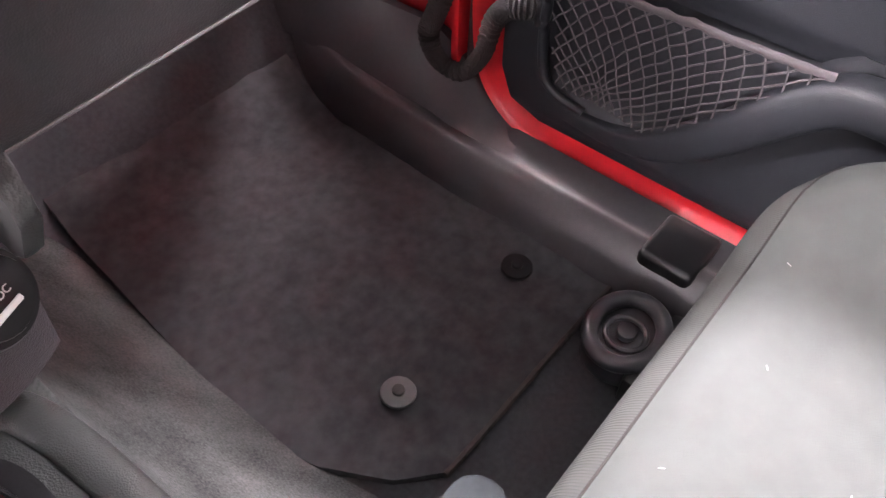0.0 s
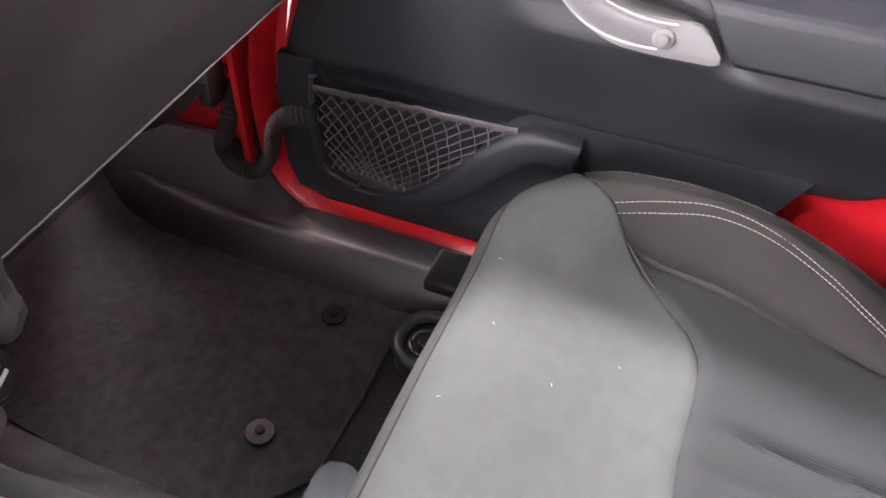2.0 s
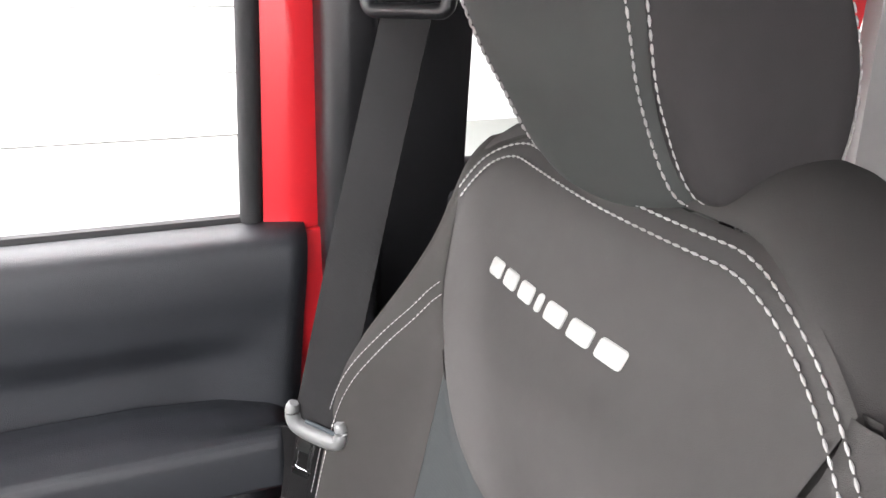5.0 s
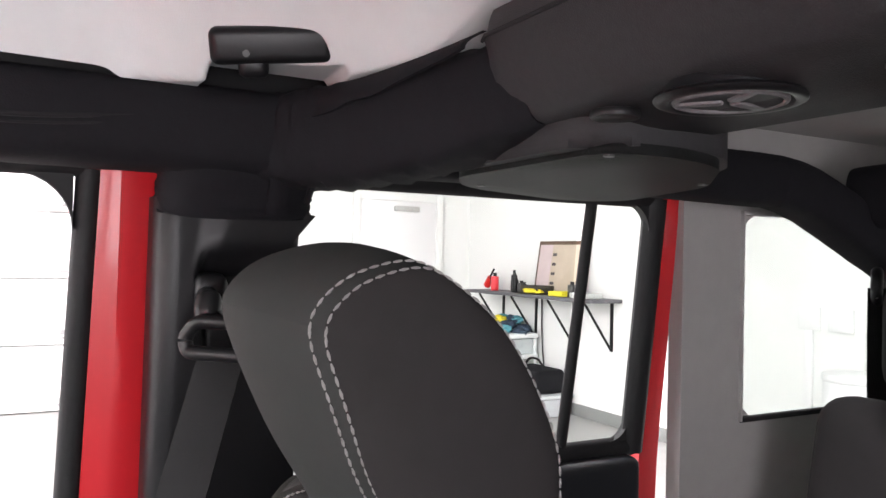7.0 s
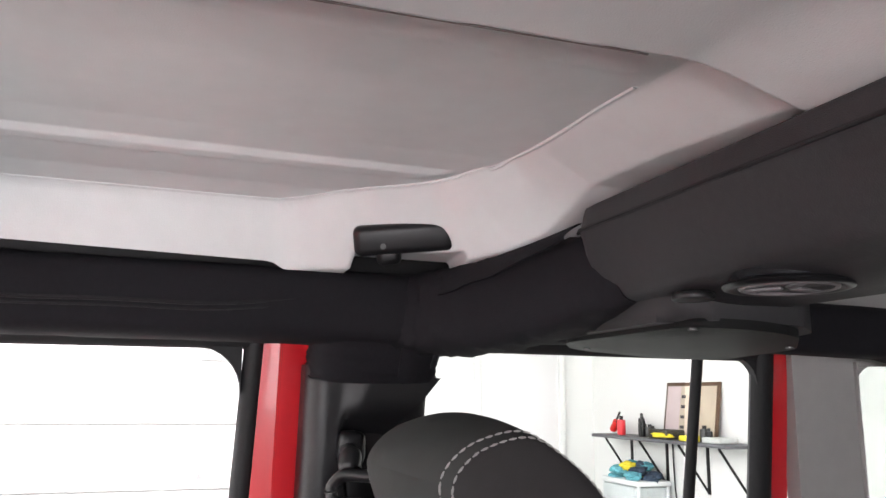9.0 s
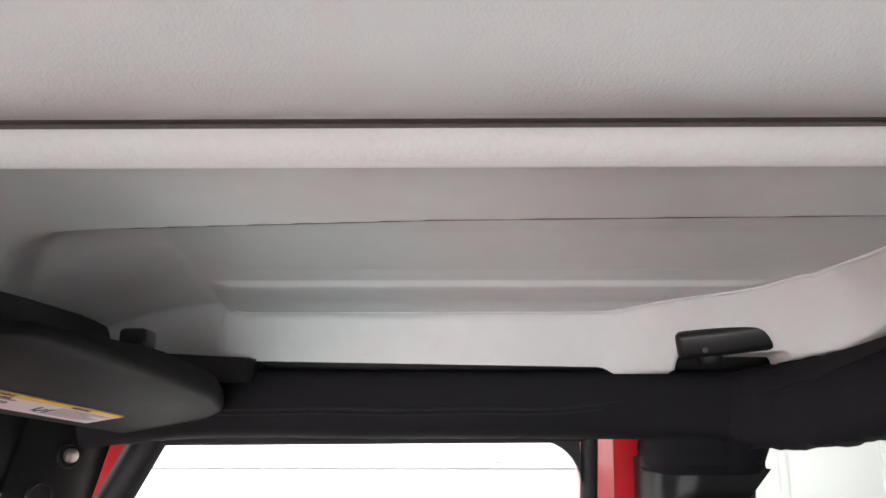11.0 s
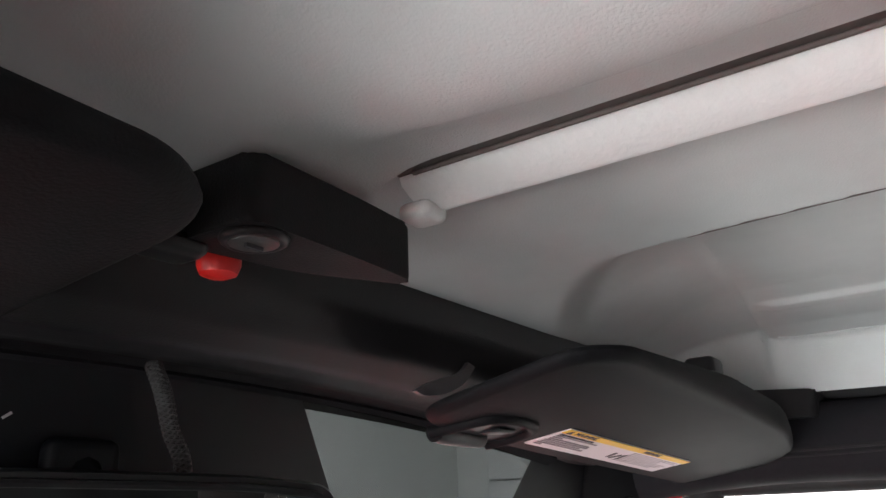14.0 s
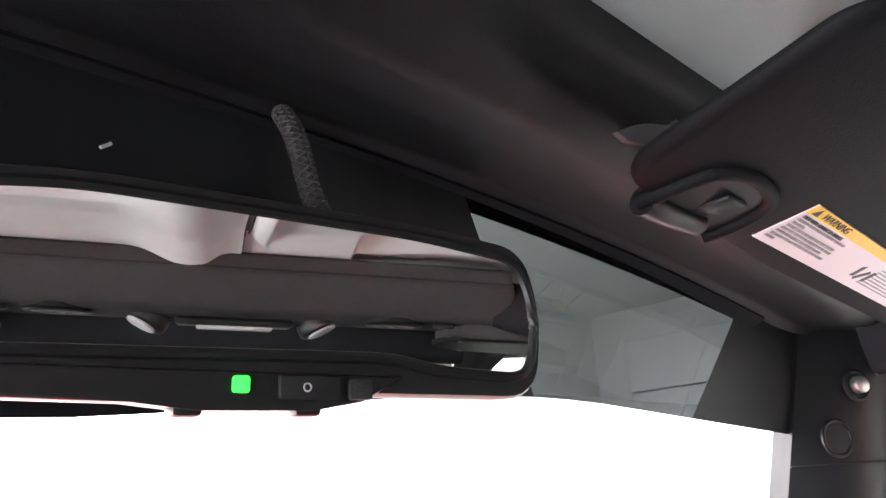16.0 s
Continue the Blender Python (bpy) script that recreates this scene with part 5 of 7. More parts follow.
def rear_seat():
    s = thing("rear_bench", "charcoal cloth rear bench seat with headrests", "bench seat")
    lean = Matrix.Translation((0, -0.745, 0.28)) @ Matrix.Rotation(radians(10), 4, "X")
    part("backrest", rbox((-0.60, -0.12, 0.0), (0.20, 0.0, 0.525), 0.045, 4, m=lean), HEAD_SIDE, s)
    part("backrest", rbox((0.205, -0.12, 0.0), (0.60, 0.0, 0.525), 0.045, 4, m=lean), HEAD_SIDE, s)
    part("cushion", rbox((-0.58, -0.80, 0.12), (0.58, -0.34, 0.28), 0.05, 4), HEAD_SIDE, s)
    for x in (-0.42, 0.42):
        h = part("headrest", rbox((x - 0.12, -0.975, 0.785), (x + 0.12, -0.875, 0.955), 0.045, 5), HEAD_SIDE, s)
        for dx in (-0.05, 0.05):
            part("post", tube([Vector((x + dx, -0.92, 0.72)), Vector((x + dx, -0.92, 0.80))], 0.006, 8), CHROME, h)
    line = [Vector((0.24 + 0.3 * k / 40, -0.872 + 0.01, 0.765 - 0.01 * (k / 40) ** 4)) for k in range(41)]
    part("stitching", stitches(line, 0.008, 0.006, 0.001), THREAD, s)


rear_seat()


# ---- dashboard and console ----
def dashboard():
    d = thing("dashboard", "black plastic dashboard with a glove box", "dashboard")
    prof = [(0.90, 0.415), (0.70, 0.422), (0.675, 0.4245), (0.6725, 0.4285), (0.660, 0.50), (0.655, 0.56), (0.662, 0.605), (0.685, 0.635), (0.74, 0.660), (0.80, 0.668)]

    def face(u, v):
        x = 0.165 + (0.655 - 0.165) * u
        i = v * (len(prof) - 1)
        k = min(int(i), len(prof) - 2)
        y = prof[k][0] + (prof[k + 1][0] - prof[k][0]) * (i - k)
        z = prof[k][1] + (prof[k + 1][1] - prof[k][1]) * (i - k)
        r = step(0.56, 0.655, x)
        y += 0.085 * r * r * (1 - step(0.62, 0.66, z)) + 0.02 * r
        z += 0.05 * r * r * (v < 0.5) + 0.06 * (x - 0.22) * (1 - step(0.43, 0.50, z))
        return (x, y, z)
    part("glove_box_side", sheet(face, 40, 54, (0, 0.02, 0.0)), BLACK, d)
    # thin highlight on the lower lip, drawn as a pale line
    lipl = [Vector(face(k / 40, 2.6 / 9)) + Vector((0, -0.0006, -0.0004)) for k in range(0, 34)]
    part("bright_edge", tube(lipl, 0.0010, 6), LIP_HIGHLIGHT, d)
    part("latch", rbox((0.335, 0.650, 0.555), (0.40, 0.668, 0.575), 0.005, 3), SMOOTH_BLACK, d)
    part("end_panel", sheet(lambda u, v: (0.655 + 0.02 * math.sin(u * 1.5), 0.75 + 0.10 * u, 0.47 + 0.19 * v - 0.05 * u * (1 - v)), 6, 10, (0, 0.01, 0)), RIBBED, d)
    part("top_pad", rbox((-0.68, 0.72, 0.64), (0.68, 1.05, 0.672), 0.012, 3), BLACK, d)
    # driver's half, plain
    part("driver_panel", sheet(lambda u, v: (-0.165 - 0.49 * u, face(0.3, v)[1], face(0.3, v)[2]), 10, 30, (0, 0.02, 0)), BLACK, d)
    # centre stack

    def stack(u, v):
        z = 0.30 + 0.34 * v
        x = -0.165 + 0.33 * u
        y = 0.668 - 0.052 * v + 0.018 * abs(2 * u - 1) ** 6
        return (x, y, z)
    st = part("centre_panel", sheet(stack, 40, 24, (0, 0.08, 0)), STACK, d)
    side = [(0.602, 0.525), (0.616, 0.464), (0.607, 0.450), (0.628, 0.414), (0.646, 0.412), (0.650, 0.430), (0.630, 0.525)]
    part("flange", prism(rounded(side, 0.006, 3), "x", 0.156, 0.164, 0.002, 2), STACK_SIDE, d)
    # round vent
    nrm = Vector((-0.05, -1.0, 0.589)).normalized()
    c = Vector((0.1193, 0.611, 0.5837))
    vt = part("air_vent", ring(c, nrm, 0.0572, 0.0046, 64, 14), BRIGHT_RING, d, "round vent with a satin silver ring")
    part("vent_face", disc(c - nrm * 0.003, nrm, 0.055, 0.006, 48, bevel=0.002), VENT_GREY, vt, "closed satin grey vent face")
    part("vent_housing", disc(c - nrm * 0.018, nrm, 0.067, 0.030, 48, bevel=0.006), SMOOTH_BLACK, vt)
    # socket with cap
    nrm2 = Vector((0.30, -0.80, 0.52)).normalized()
    c2 = Vector((0.139, 0.642, 0.3975))
    so = part("power_socket", disc(c2, nrm2, 0.0205, 0.016, 40, bevel=0.004), SMOOTH_BLACK, d, "round black power socket with a hinged cap")
    a = Vector((1, 0, 0)) - nrm2 * nrm2.x
    a.normalize()
    part("cap", disc(c2 + nrm2 * 0.0090, nrm2, 0.0165, 0.006, 36, bevel=0.002), SMOOTH_BLACK, so)
    m2 = frame_of(c2 + nrm2 * 0.0128, a, nrm2.cross(a))
    turn = Matrix.Rotation(radians(12), 4, "Z")
    part("hinge", rbox((-0.0155, 0.007, -0.003), (0.003, 0.0145, 0.003), 0.002, 2, m=m2 @ turn), GREY_TRIM, so)
    writing("12V DC", 0.0044, m2 @ turn @ Matrix.Translation((-0.008, -0.001, -0.0005)), WHITE_INK, so)
    part("symbol", rbox((-0.009, -0.008, -0.0008), (0.007, -0.0052, 0.0003), 0.001, 1, m=m2 @ turn), WHITE_INK, so)
    # climate knob
    nrm3 = Vector((0.0, -0.93, 0.37)).normalized()
    c3 = Vector((0.062, 0.628, 0.455))
    kn = part("climate_knob", disc(c3, nrm3, 0.034, 0.016, 40, bevel=0.004), SMOOTH_BLACK, d, "black rotary knob with white symbols")
    m3 = frame_of(c3 + nrm3 * 0.0085, Vector((1, 0, 0)), nrm3.cross(Vector((1, 0, 0))))
    for ang, w in ((20, 0.006), (-10, 0.007), (-40, 0.005), (60, 0.006)):
        part("symbol", rbox((0.0235, -w / 4, -0.0005), (0.0270, w / 4, 0.0006), 0.001, 1, m=m3 @ Matrix.Rotation(radians(ang), 4, "Z")), WHITE_INK, kn)
    for k in range(4):
        part("switch", rbox((0.015 + 0.034 * k - 0.05, 0.640, 0.345), (0.046 + 0.034 * k - 0.05, 0.662, 0.372), 0.004, 2), SMOOTH_BLACK, d)


# paler than the dash plastic, so the lip's highlight is in the colour
LIP_HIGHLIGHT = material("painted_lip_highlight", (0.10, 0.097, 0.10), 0.5)
STACK_SIDE = material("dark_grey_flange_plastic", (0.032, 0.034, 0.0335), 0.5, bump=0.3, bump_scale=900, kind="cells")
STACK = material("dark_brown_black_plastic", (0.048, 0.042, 0.046), 0.42, bump=0.45, bump_scale=1100, kind="cells")
VENT_GREY = material("satin_grey_vent", (0.150, 0.140, 0.146), 0.45, vary=0.18, scale=60, bump=0.2, bump_scale=900)
RIBBED = material("ribbed_black_plastic", (0.026, 0.026, 0.028), 0.5, bump=0.9, bump_scale=110, kind="ribs", stretch=(0.2, 0.2, 1))
dashboard()


def console():
    c = thing("centre_console", "grey and black plastic centre console", "console")
    part("body", prism(rounded([(-0.15, -0.12), (-0.15, 0.69), (-0.10, 0.735), (0.10, 0.735), (0.15, 0.69), (0.15, -0.12)], 0.03, 5), "z", 0.14, 0.262, 0.012, 4), GREY_TRIM, c)
    part("shoulder", tube(curve([(0.138, 0.10, 0.262), (0.140, 0.40, 0.262), (0.142, 0.60, 0.262), (0.134, 0.690, 0.262), (0.110, 0.725, 0.262)], 10), 0.012, 12, flat=0.55), GREY_TRIM, c)
    bez = part("shift_bezel", prism(rounded([(-0.115, 0.36), (-0.115, 0.66), (-0.09, 0.70), (0.095, 0.70), (0.118, 0.665), (0.118, 0.36)], 0.03, 5), "z", 0.258, 0.270, 0.004, 3), SMOOTH_BLACK, c, "glossy black shifter bezel")
    part("bezel_lip", tube([Vector((p[0], p[1], 0.270)) for p in rounded([(-0.100, 0.38), (-0.100, 0.65), (-0.08, 0.685), (0.085, 0.685), (0.105, 0.65), (0.105, 0.38), (-0.100, 0.38)], 0.03, 5)], 0.003, 8), SMOOTH_BLACK, bez)
    for k in range(5):
        part("rib", tube([Vector((-0.06 + 0.016 * k, 0.708 - 0.004 * k, 0.285 + 0.006 * k)), Vector((0.03 + 0.016 * k, 0.705 - 0.004 * k, 0.285 + 0.006 * k))], 0.003, 8), SMOOTH_BLACK, bez)
    part("lid", rbox((-0.135, -0.10, 0.262), (0.135, 0.26, 0.35), 0.025, 4), BLACK, c)
    lever = thing("gear_lever", "gear lever with a polished chrome knob", "gear lever")
    part("shaft", tube([Vector((0.03, 0.60, 0.265)), Vector((0.055, 0.602, 0.30)), Vector((0.078, 0.602, 0.335))], 0.008, 12), SMOOTH_BLACK, lever)
    part("boot", tube([Vector((0.03, 0.60, 0.262)), Vector((0.034, 0.60, 0.275)), Vector((0.045, 0.60, 0.29))], lambda t: 0.045 - 0.03 * t, 20), VINYL, lever)
    bm = bmesh.new()
    bmesh.ops.create_uvsphere(bm, u_segments=40, v_segments=24, radius=1)
    for v in bm.verts:
        v.co = Vector((0.083 + 0.024 * v.co.x, 0.600 + 0.0235 * v.co.y, 0.342 + 0.021 * min(v.co.z, 0.72)))
    k = part("knob", bm, CHROME, lever, "polished chrome knob")
    part("knob_badge", disc((0.083, 0.600, 0.3585), (0, 0, 1), 0.0165, 0.0025, 36, bevel=0.0006), BADGE, k)
    for j in range(4):
        part("badge_block", rbox((0.073 + 0.006 * j, 0.5945 - 0.0 * j, 0.3596), (0.077 + 0.006 * j, 0.6025, 0.3603), 0.0002, 1, m=Matrix.Translation((0.083, 0.6, 0)) @ Matrix.Rotation(radians(-25), 4, "Z") @ Matrix.Translation((-0.083, -0.6, 0))), INK, k)
    t = thing("transfer_lever", "black transfer lever with a rounded handle", "lever")
    part("shaft", tube([Vector((-0.05, 0.56, 0.265)), Vector((-0.055, 0.56, 0.33))], 0.008, 10), SMOOTH_BLACK, t)
    part("handle", disc((-0.056, 0.56, 0.35), (0, 0, 1), 0.018, 0.05, 20, bevel=0.008), SMOOTH_BLACK, t)


BADGE = material("grey_pink_badge", (0.42, 0.38, 0.40), 0.4, vary=0.03)
console()
# ---- roof ----
def depth_in(outline, x, y):
    """Distance to an outline's edge for arrays of places, positive inside."""
    best, odd = np.full(x.shape, 9.0), np.zeros(x.shape, bool)
    for (x1, y1), (x2, y2) in zip(outline, outline[1:] + outline[:1]):
        dx, dy = x2 - x1, y2 - y1
        t = np.clip(((x - x1) * dx + (y - y1) * dy) / (dx * dx + dy * dy + 1e-12), 0, 1)
        best = np.minimum(best, np.hypot(x - x1 - t * dx, y - y1 - t * dy))
        odd ^= ((y1 > y) != (y2 > y)) & (x < x1 + (y - y1) * dx / (dy + 1e-12))
    return np.where(odd, best, -best)


def ease(a, b, x):
    t = np.clip((x - a) / (b - a), 0, 1)
    return t * t * (3 - 2 * t)


def bump(x, wide):
    return np.exp(-(x / wide) ** 2)


def roof_surface(sg, x, y):
    """Height of the moulded roof panel; x is counted from the seam outwards."""
    if sg > 0:
        dish = rounded([(0.150, -0.170), (0.300, -0.165), (0.450, -0.158), (0.520, -0.110), (0.602, 0.025), (0.604, 0.450), (0.598, 0.476), (0.560, 0.473), (0.150, 0.428)], 0.016, 5)
        d = depth_in(dish, x, y)
        floor = np.interp(x, [0.15, 0.30, 0.45, 0.57, 0.60, 0.70], [1.186, 1.195, 1.196, 1.184, 1.1765, 1.166])
        low = 1.167 - 0.018 * ease(0.49, 0.57, y) - 0.022 * ease(-0.13, -0.24, y)
        inside = ease(0.0, 0.03, d)
        floor = floor - 0.005 * ease(0.488, 0.494, x) * ease(0.516, 0.508, x) * inside - 0.003 * bump(x - 0.22, 0.010) * inside
        run = np.interp(y, [-0.12, 0.02], [0.055, 0.018])
        wall = floor - np.interp(x, [0.40, 0.50], [0.030, 0.068]) * np.clip(-d / run, 0, 1.0)
        # bowl between the field and the windscreen header
        edge_y = 0.428 + 0.107 * (x - 0.15)
        run_y = np.clip((y - edge_y) / (0.600 - edge_y), 0, 1.2)
        side = (x - 0.604) + 0.62 * (y - 0.450)
        bowl = floor - 0.0022 * np.clip(run_y / 0.04, 0, 1) - 0.060 * run_y ** 1.7 - 0.055 * ease(-0.020, 0.035, side)
        z = np.where(d > 0, floor, np.where((y > edge_y) & (y > 0.40), bowl, wall))
        edge = np.interp(y, [-0.10, 0.22, 0.40, 0.44, 0.475, 0.52, 0.57, 0.60], [0.156, 0.166, 0.182, 0.186, 0.190, 0.215, 0.275, 0.33])
        soft = np.interp(y, [0.40, 0.435, 0.48, 0.56], [0.005, 0.012, 0.045, 0.085])
        z = low + (z - low) * ease(0, 1, (x - edge) / soft)
        # notch for the latch
        notch = rounded([(0.50, -0.150), (0.50, -0.050), (0.70, -0.038), (0.70, -0.172)], 0.006, 3)
        z = z + (np.maximum(z, 1.126) - z) * ease(-0.001, 0.005, depth_in(notch, x, y)) * ease(0.50, 0.52, x)
    else:
        z = np.interp(x, [0.0, 0.15, 0.30, 0.40, 0.44, 0.48, 0.52, 0.56, 0.59, 0.622], [1.164, 1.171, 1.170, 1.164, 1.158, 1.151, 1.142, 1.131, 1.121, 1.108])
        z = z - 0.03 * ease(0.47, 0.60, y) * ease(0.20, 0.50, x)
        field = rounded([(0.156, -0.03), (0.153, 0.430), (0.44, 0.430), (0.44, 0.06), (0.30, -0.02)], 0.045, 8)
        d = depth_in(field, x, y)
        z = z + 0.013 * ease(-0.002, 0.016, d)
        z = z + 0.006 * bump(d + 0.016, 0.011)
        inner = rounded([(0.200, 0.04), (0.198, 0.395), (0.40, 0.395), (0.40, 0.08)], 0.04, 8)
        z = z + 0.017 * ease(-0.008, 0.012, depth_in(inner, x, y))
        z = z - 0.026 * bump(x - 0.072, 0.052) * ease(0.0, 0.02, -d) * (0.35 + 0.65 * ease(0.53, 0.38, y)) * ease(0.008, 0.05, x)
        z = z - 0.007 * ease(0.47, 0.54, y) * ease(0.20, 0.05, x) - 0.004 * ease(0.485, 0.515, y) * ease(0.22, 0.08, x) * ease(0.545, 0.525, y) - 0.008 * ease(0.50, 0.60, y) - 0.026 * ease(-0.10, -0.24, y)
    return z


BROWN = material("brown_grey_seal", (0.15, 0.128, 0.120), 0.8)


def roof_panel(sg, label):
    r = thing("roof_panel", label, "roof panel", group="roof panels")
    nu, nv = 250, 300
    u, v = np.meshgrid(np.linspace(0, 1, nu + 1), np.linspace(0, 1, nv + 1), indexing="ij")
    x = (0.002 if sg > 0 else 0.001) + (0.616 if sg > 0 else 0.617) * u
    y = -0.29 + 0.89 * v
    z = roof_surface(sg, x, y)
    co = np.stack([sg * x, y, z], -1).reshape(-1, 3)
    k = (np.arange(nu)[:, None] * (nv + 1) + np.arange(nv)[None, :]).reshape(-1)
    quads = np.stack([k, k + nv + 1, k + nv + 2, k + 1], -1)
    if sg > 0:
        quads = quads[:, ::-1]
    me = bpy.data.meshes.new("lining")
    me.from_pydata(co.tolist(), [], quads.tolist())
    me.materials.append(HEADLINER)
    me.shade_smooth()
    ob = new("lining", me)
    ob.parent = r
    # raised bead round the field
    if sg > 0:
        path = [(0.250, -0.163), (0.360, -0.164), (0.440, -0.158), (0.466, -0.150), (0.478, -0.138), (0.520, -0.108), (0.560, -0.043), (0.583, -0.006), (0.596, 0.022), (0.6015, 0.052), (0.602, 0.20), (0.602, 0.42), (0.601, 0.452), (0.588, 0.472), (0.560, 0.4735), (0.40, 0.456), (0.20, 0.434)]
        sizes = (0.0022, 0.0007)
    else:
        path = [(0.157, 0.02), (0.155, 0.20), (0.153, 0.34), (0.153, 0.378), (0.160, 0.410), (0.176, 0.4265), (0.205, 0.4300), (0.30, 0.4300), (0.42, 0.430)]
        sizes = (0.0030, 0.0030)
    flat = curve([(px, py, 0) for px, py in path], 12)
    hz = roof_surface(sg, np.array([p.x for p in flat]), np.array([p.y for p in flat]))
    bead = [Vector((sg * p.x, p.y, h + 0.0006)) for p, h in zip(flat, hz)]
    part("bead", tube(bead, lambda t: sizes[0] if t < 0.78 else sizes[1], 10), HEADLINER, r)
    if sg > 0:
        ys = np.linspace(-0.11, 0.425, 60)
        xs = np.interp(ys, [-0.10, 0.22, 0.40, 0.44], [0.156, 0.166, 0.182, 0.186]) + 0.0015
        part("groove", tube([Vector((px, py, 1.1682)) for px, py in zip(xs, ys)], 0.0011, 6), BROWN, r, "thin dark joint beside the field")
    part("outer_skin", sheet(lambda u, v: (sg * (0.0 + 0.72 * u), -0.24 + 0.94 * v, 1.235 - 0.05 * u * u), 8, 8, (0, 0, 0.01)), RED, r)
    return r


right_panel = roof_panel(1, "light grey grained removable roof panel with a moulded rib")
roof_panel(-1, "light grey grained roof panel over the driver")


def seam_strip():
    s = thing("roof_seam_strip", "pale moulded strip along the roof panel seam", "roof strip")
    prof = [(0.0085, 0.006), (0.0088, -0.001), (0.0105, -0.0045), (0.017, -0.0080), (0.027, -0.0125), (0.031, -0.0120), (0.034, 0.004)]

    def f(u, v):
        y = -0.20 + 0.70 * u
        x, z = prof[int(round(v * 6))]
        return (x, y, 1.166 + z)
    part("strip", sheet(f, 40, 6, (0, 0, 0.006)), PALE_STRIP, s)
    part("end_tab", rbox((0.016, 0.490, 1.148), (0.034, 0.508, 1.157), 0.004, 3), PALE_STRIP, s)
    part("seam_backing", rbox((-0.0010, -0.20, 1.1655), (0.0095, 0.50, 1.1668), 0), BROWN, s)
    part("seam_seal", tube([Vector((0.0060, -0.20 + 0.069 * k, 1.1640)) for k in range(11)], 0.0012, 8), BROWN, s, "brown rubber seal in the seam")


PALE_STRIP = material("pale_roof_strip", (0.86, 0.88, 0.865), 0.40, vary=0.03, bump=0.3, bump_scale=420)
seam_strip()


def roof_latch():
    l = thing("roof_latch", "black roof panel latch beside the pillar", "roof latch")
    m = frame_of(Vector((0.572, -0.097, 1.144)), Vector((-0.032, -0.104, 0.010)), Vector((-0.35, 0, 0.9)))
    part("handle", rbox((-0.056, -0.018, -0.008), (0.047, 0.014, 0.016), 0.008, 5, m=m), SMOOTH_BLACK, l)
    part("pivot", rbox((-0.034, -0.030, -0.006), (-0.008, -0.010, 0.012), 0.007, 4, m=m), SMOOTH_BLACK, l)
    part("screw", disc(m @ Vector((-0.026, -0.008, 0.0158)), m.to_3x3() @ Vector((0, 0, 1)), 0.003, 0.002, 12), STEEL_DARK, l)
    c = thing("roof_latch_centre", "black latch housing between the sun visors with a red button", "roof latch")
    body = [(-0.080, 0.497), (-0.020, 0.499), (0.018, 0.502), (0.023, 0.508), (-0.016, 0.528), (-0.030, 0.533), (-0.080, 0.540)]
    bm = prism(rounded(body, 0.006, 4), "z", 1.1195, 1.146, 0.004, 3)
    part("housing", bm, HEADER_CLOTH_SOFT, c)
    k = part("lock", ring((-0.0655, 0.511, 1.1187), (0, 0, 1), 0.0108, 0.0022, 30, 10), SMOOTH_BLACK, c)
    part("cylinder", disc((-0.0655, 0.511, 1.1187), (0, 0, 1), 0.0095, 0.005, 26, bevel=0.001), STEEL_DARK, k)
    part("keyway", rbox((-0.0695, 0.5102, 1.1147), (-0.0615, 0.5118, 1.1164), 0), INK, k)
    part("button", disc((-0.052, 0.5465, 1.1205), (0, 0, 1), 0.0090, 0.014, 26, bevel=0.005), RED_LAMP, c, "red release button")
    part("lever", rbox((-0.125, 0.530, 1.114), (-0.068, 0.550, 1.124), 0.005, 3), SMOOTH_BLACK, c)


HEADER_CLOTH_SOFT = material("black_latch_plastic", (0.010, 0.010, 0.011), 0.62, spec=0.2, bump=0.2, bump_scale=900, kind="cells")
STEEL_DARK = material("dark_lock_steel", (0.10, 0.10, 0.10), 0.4, metal=0.7)
roof_latch()


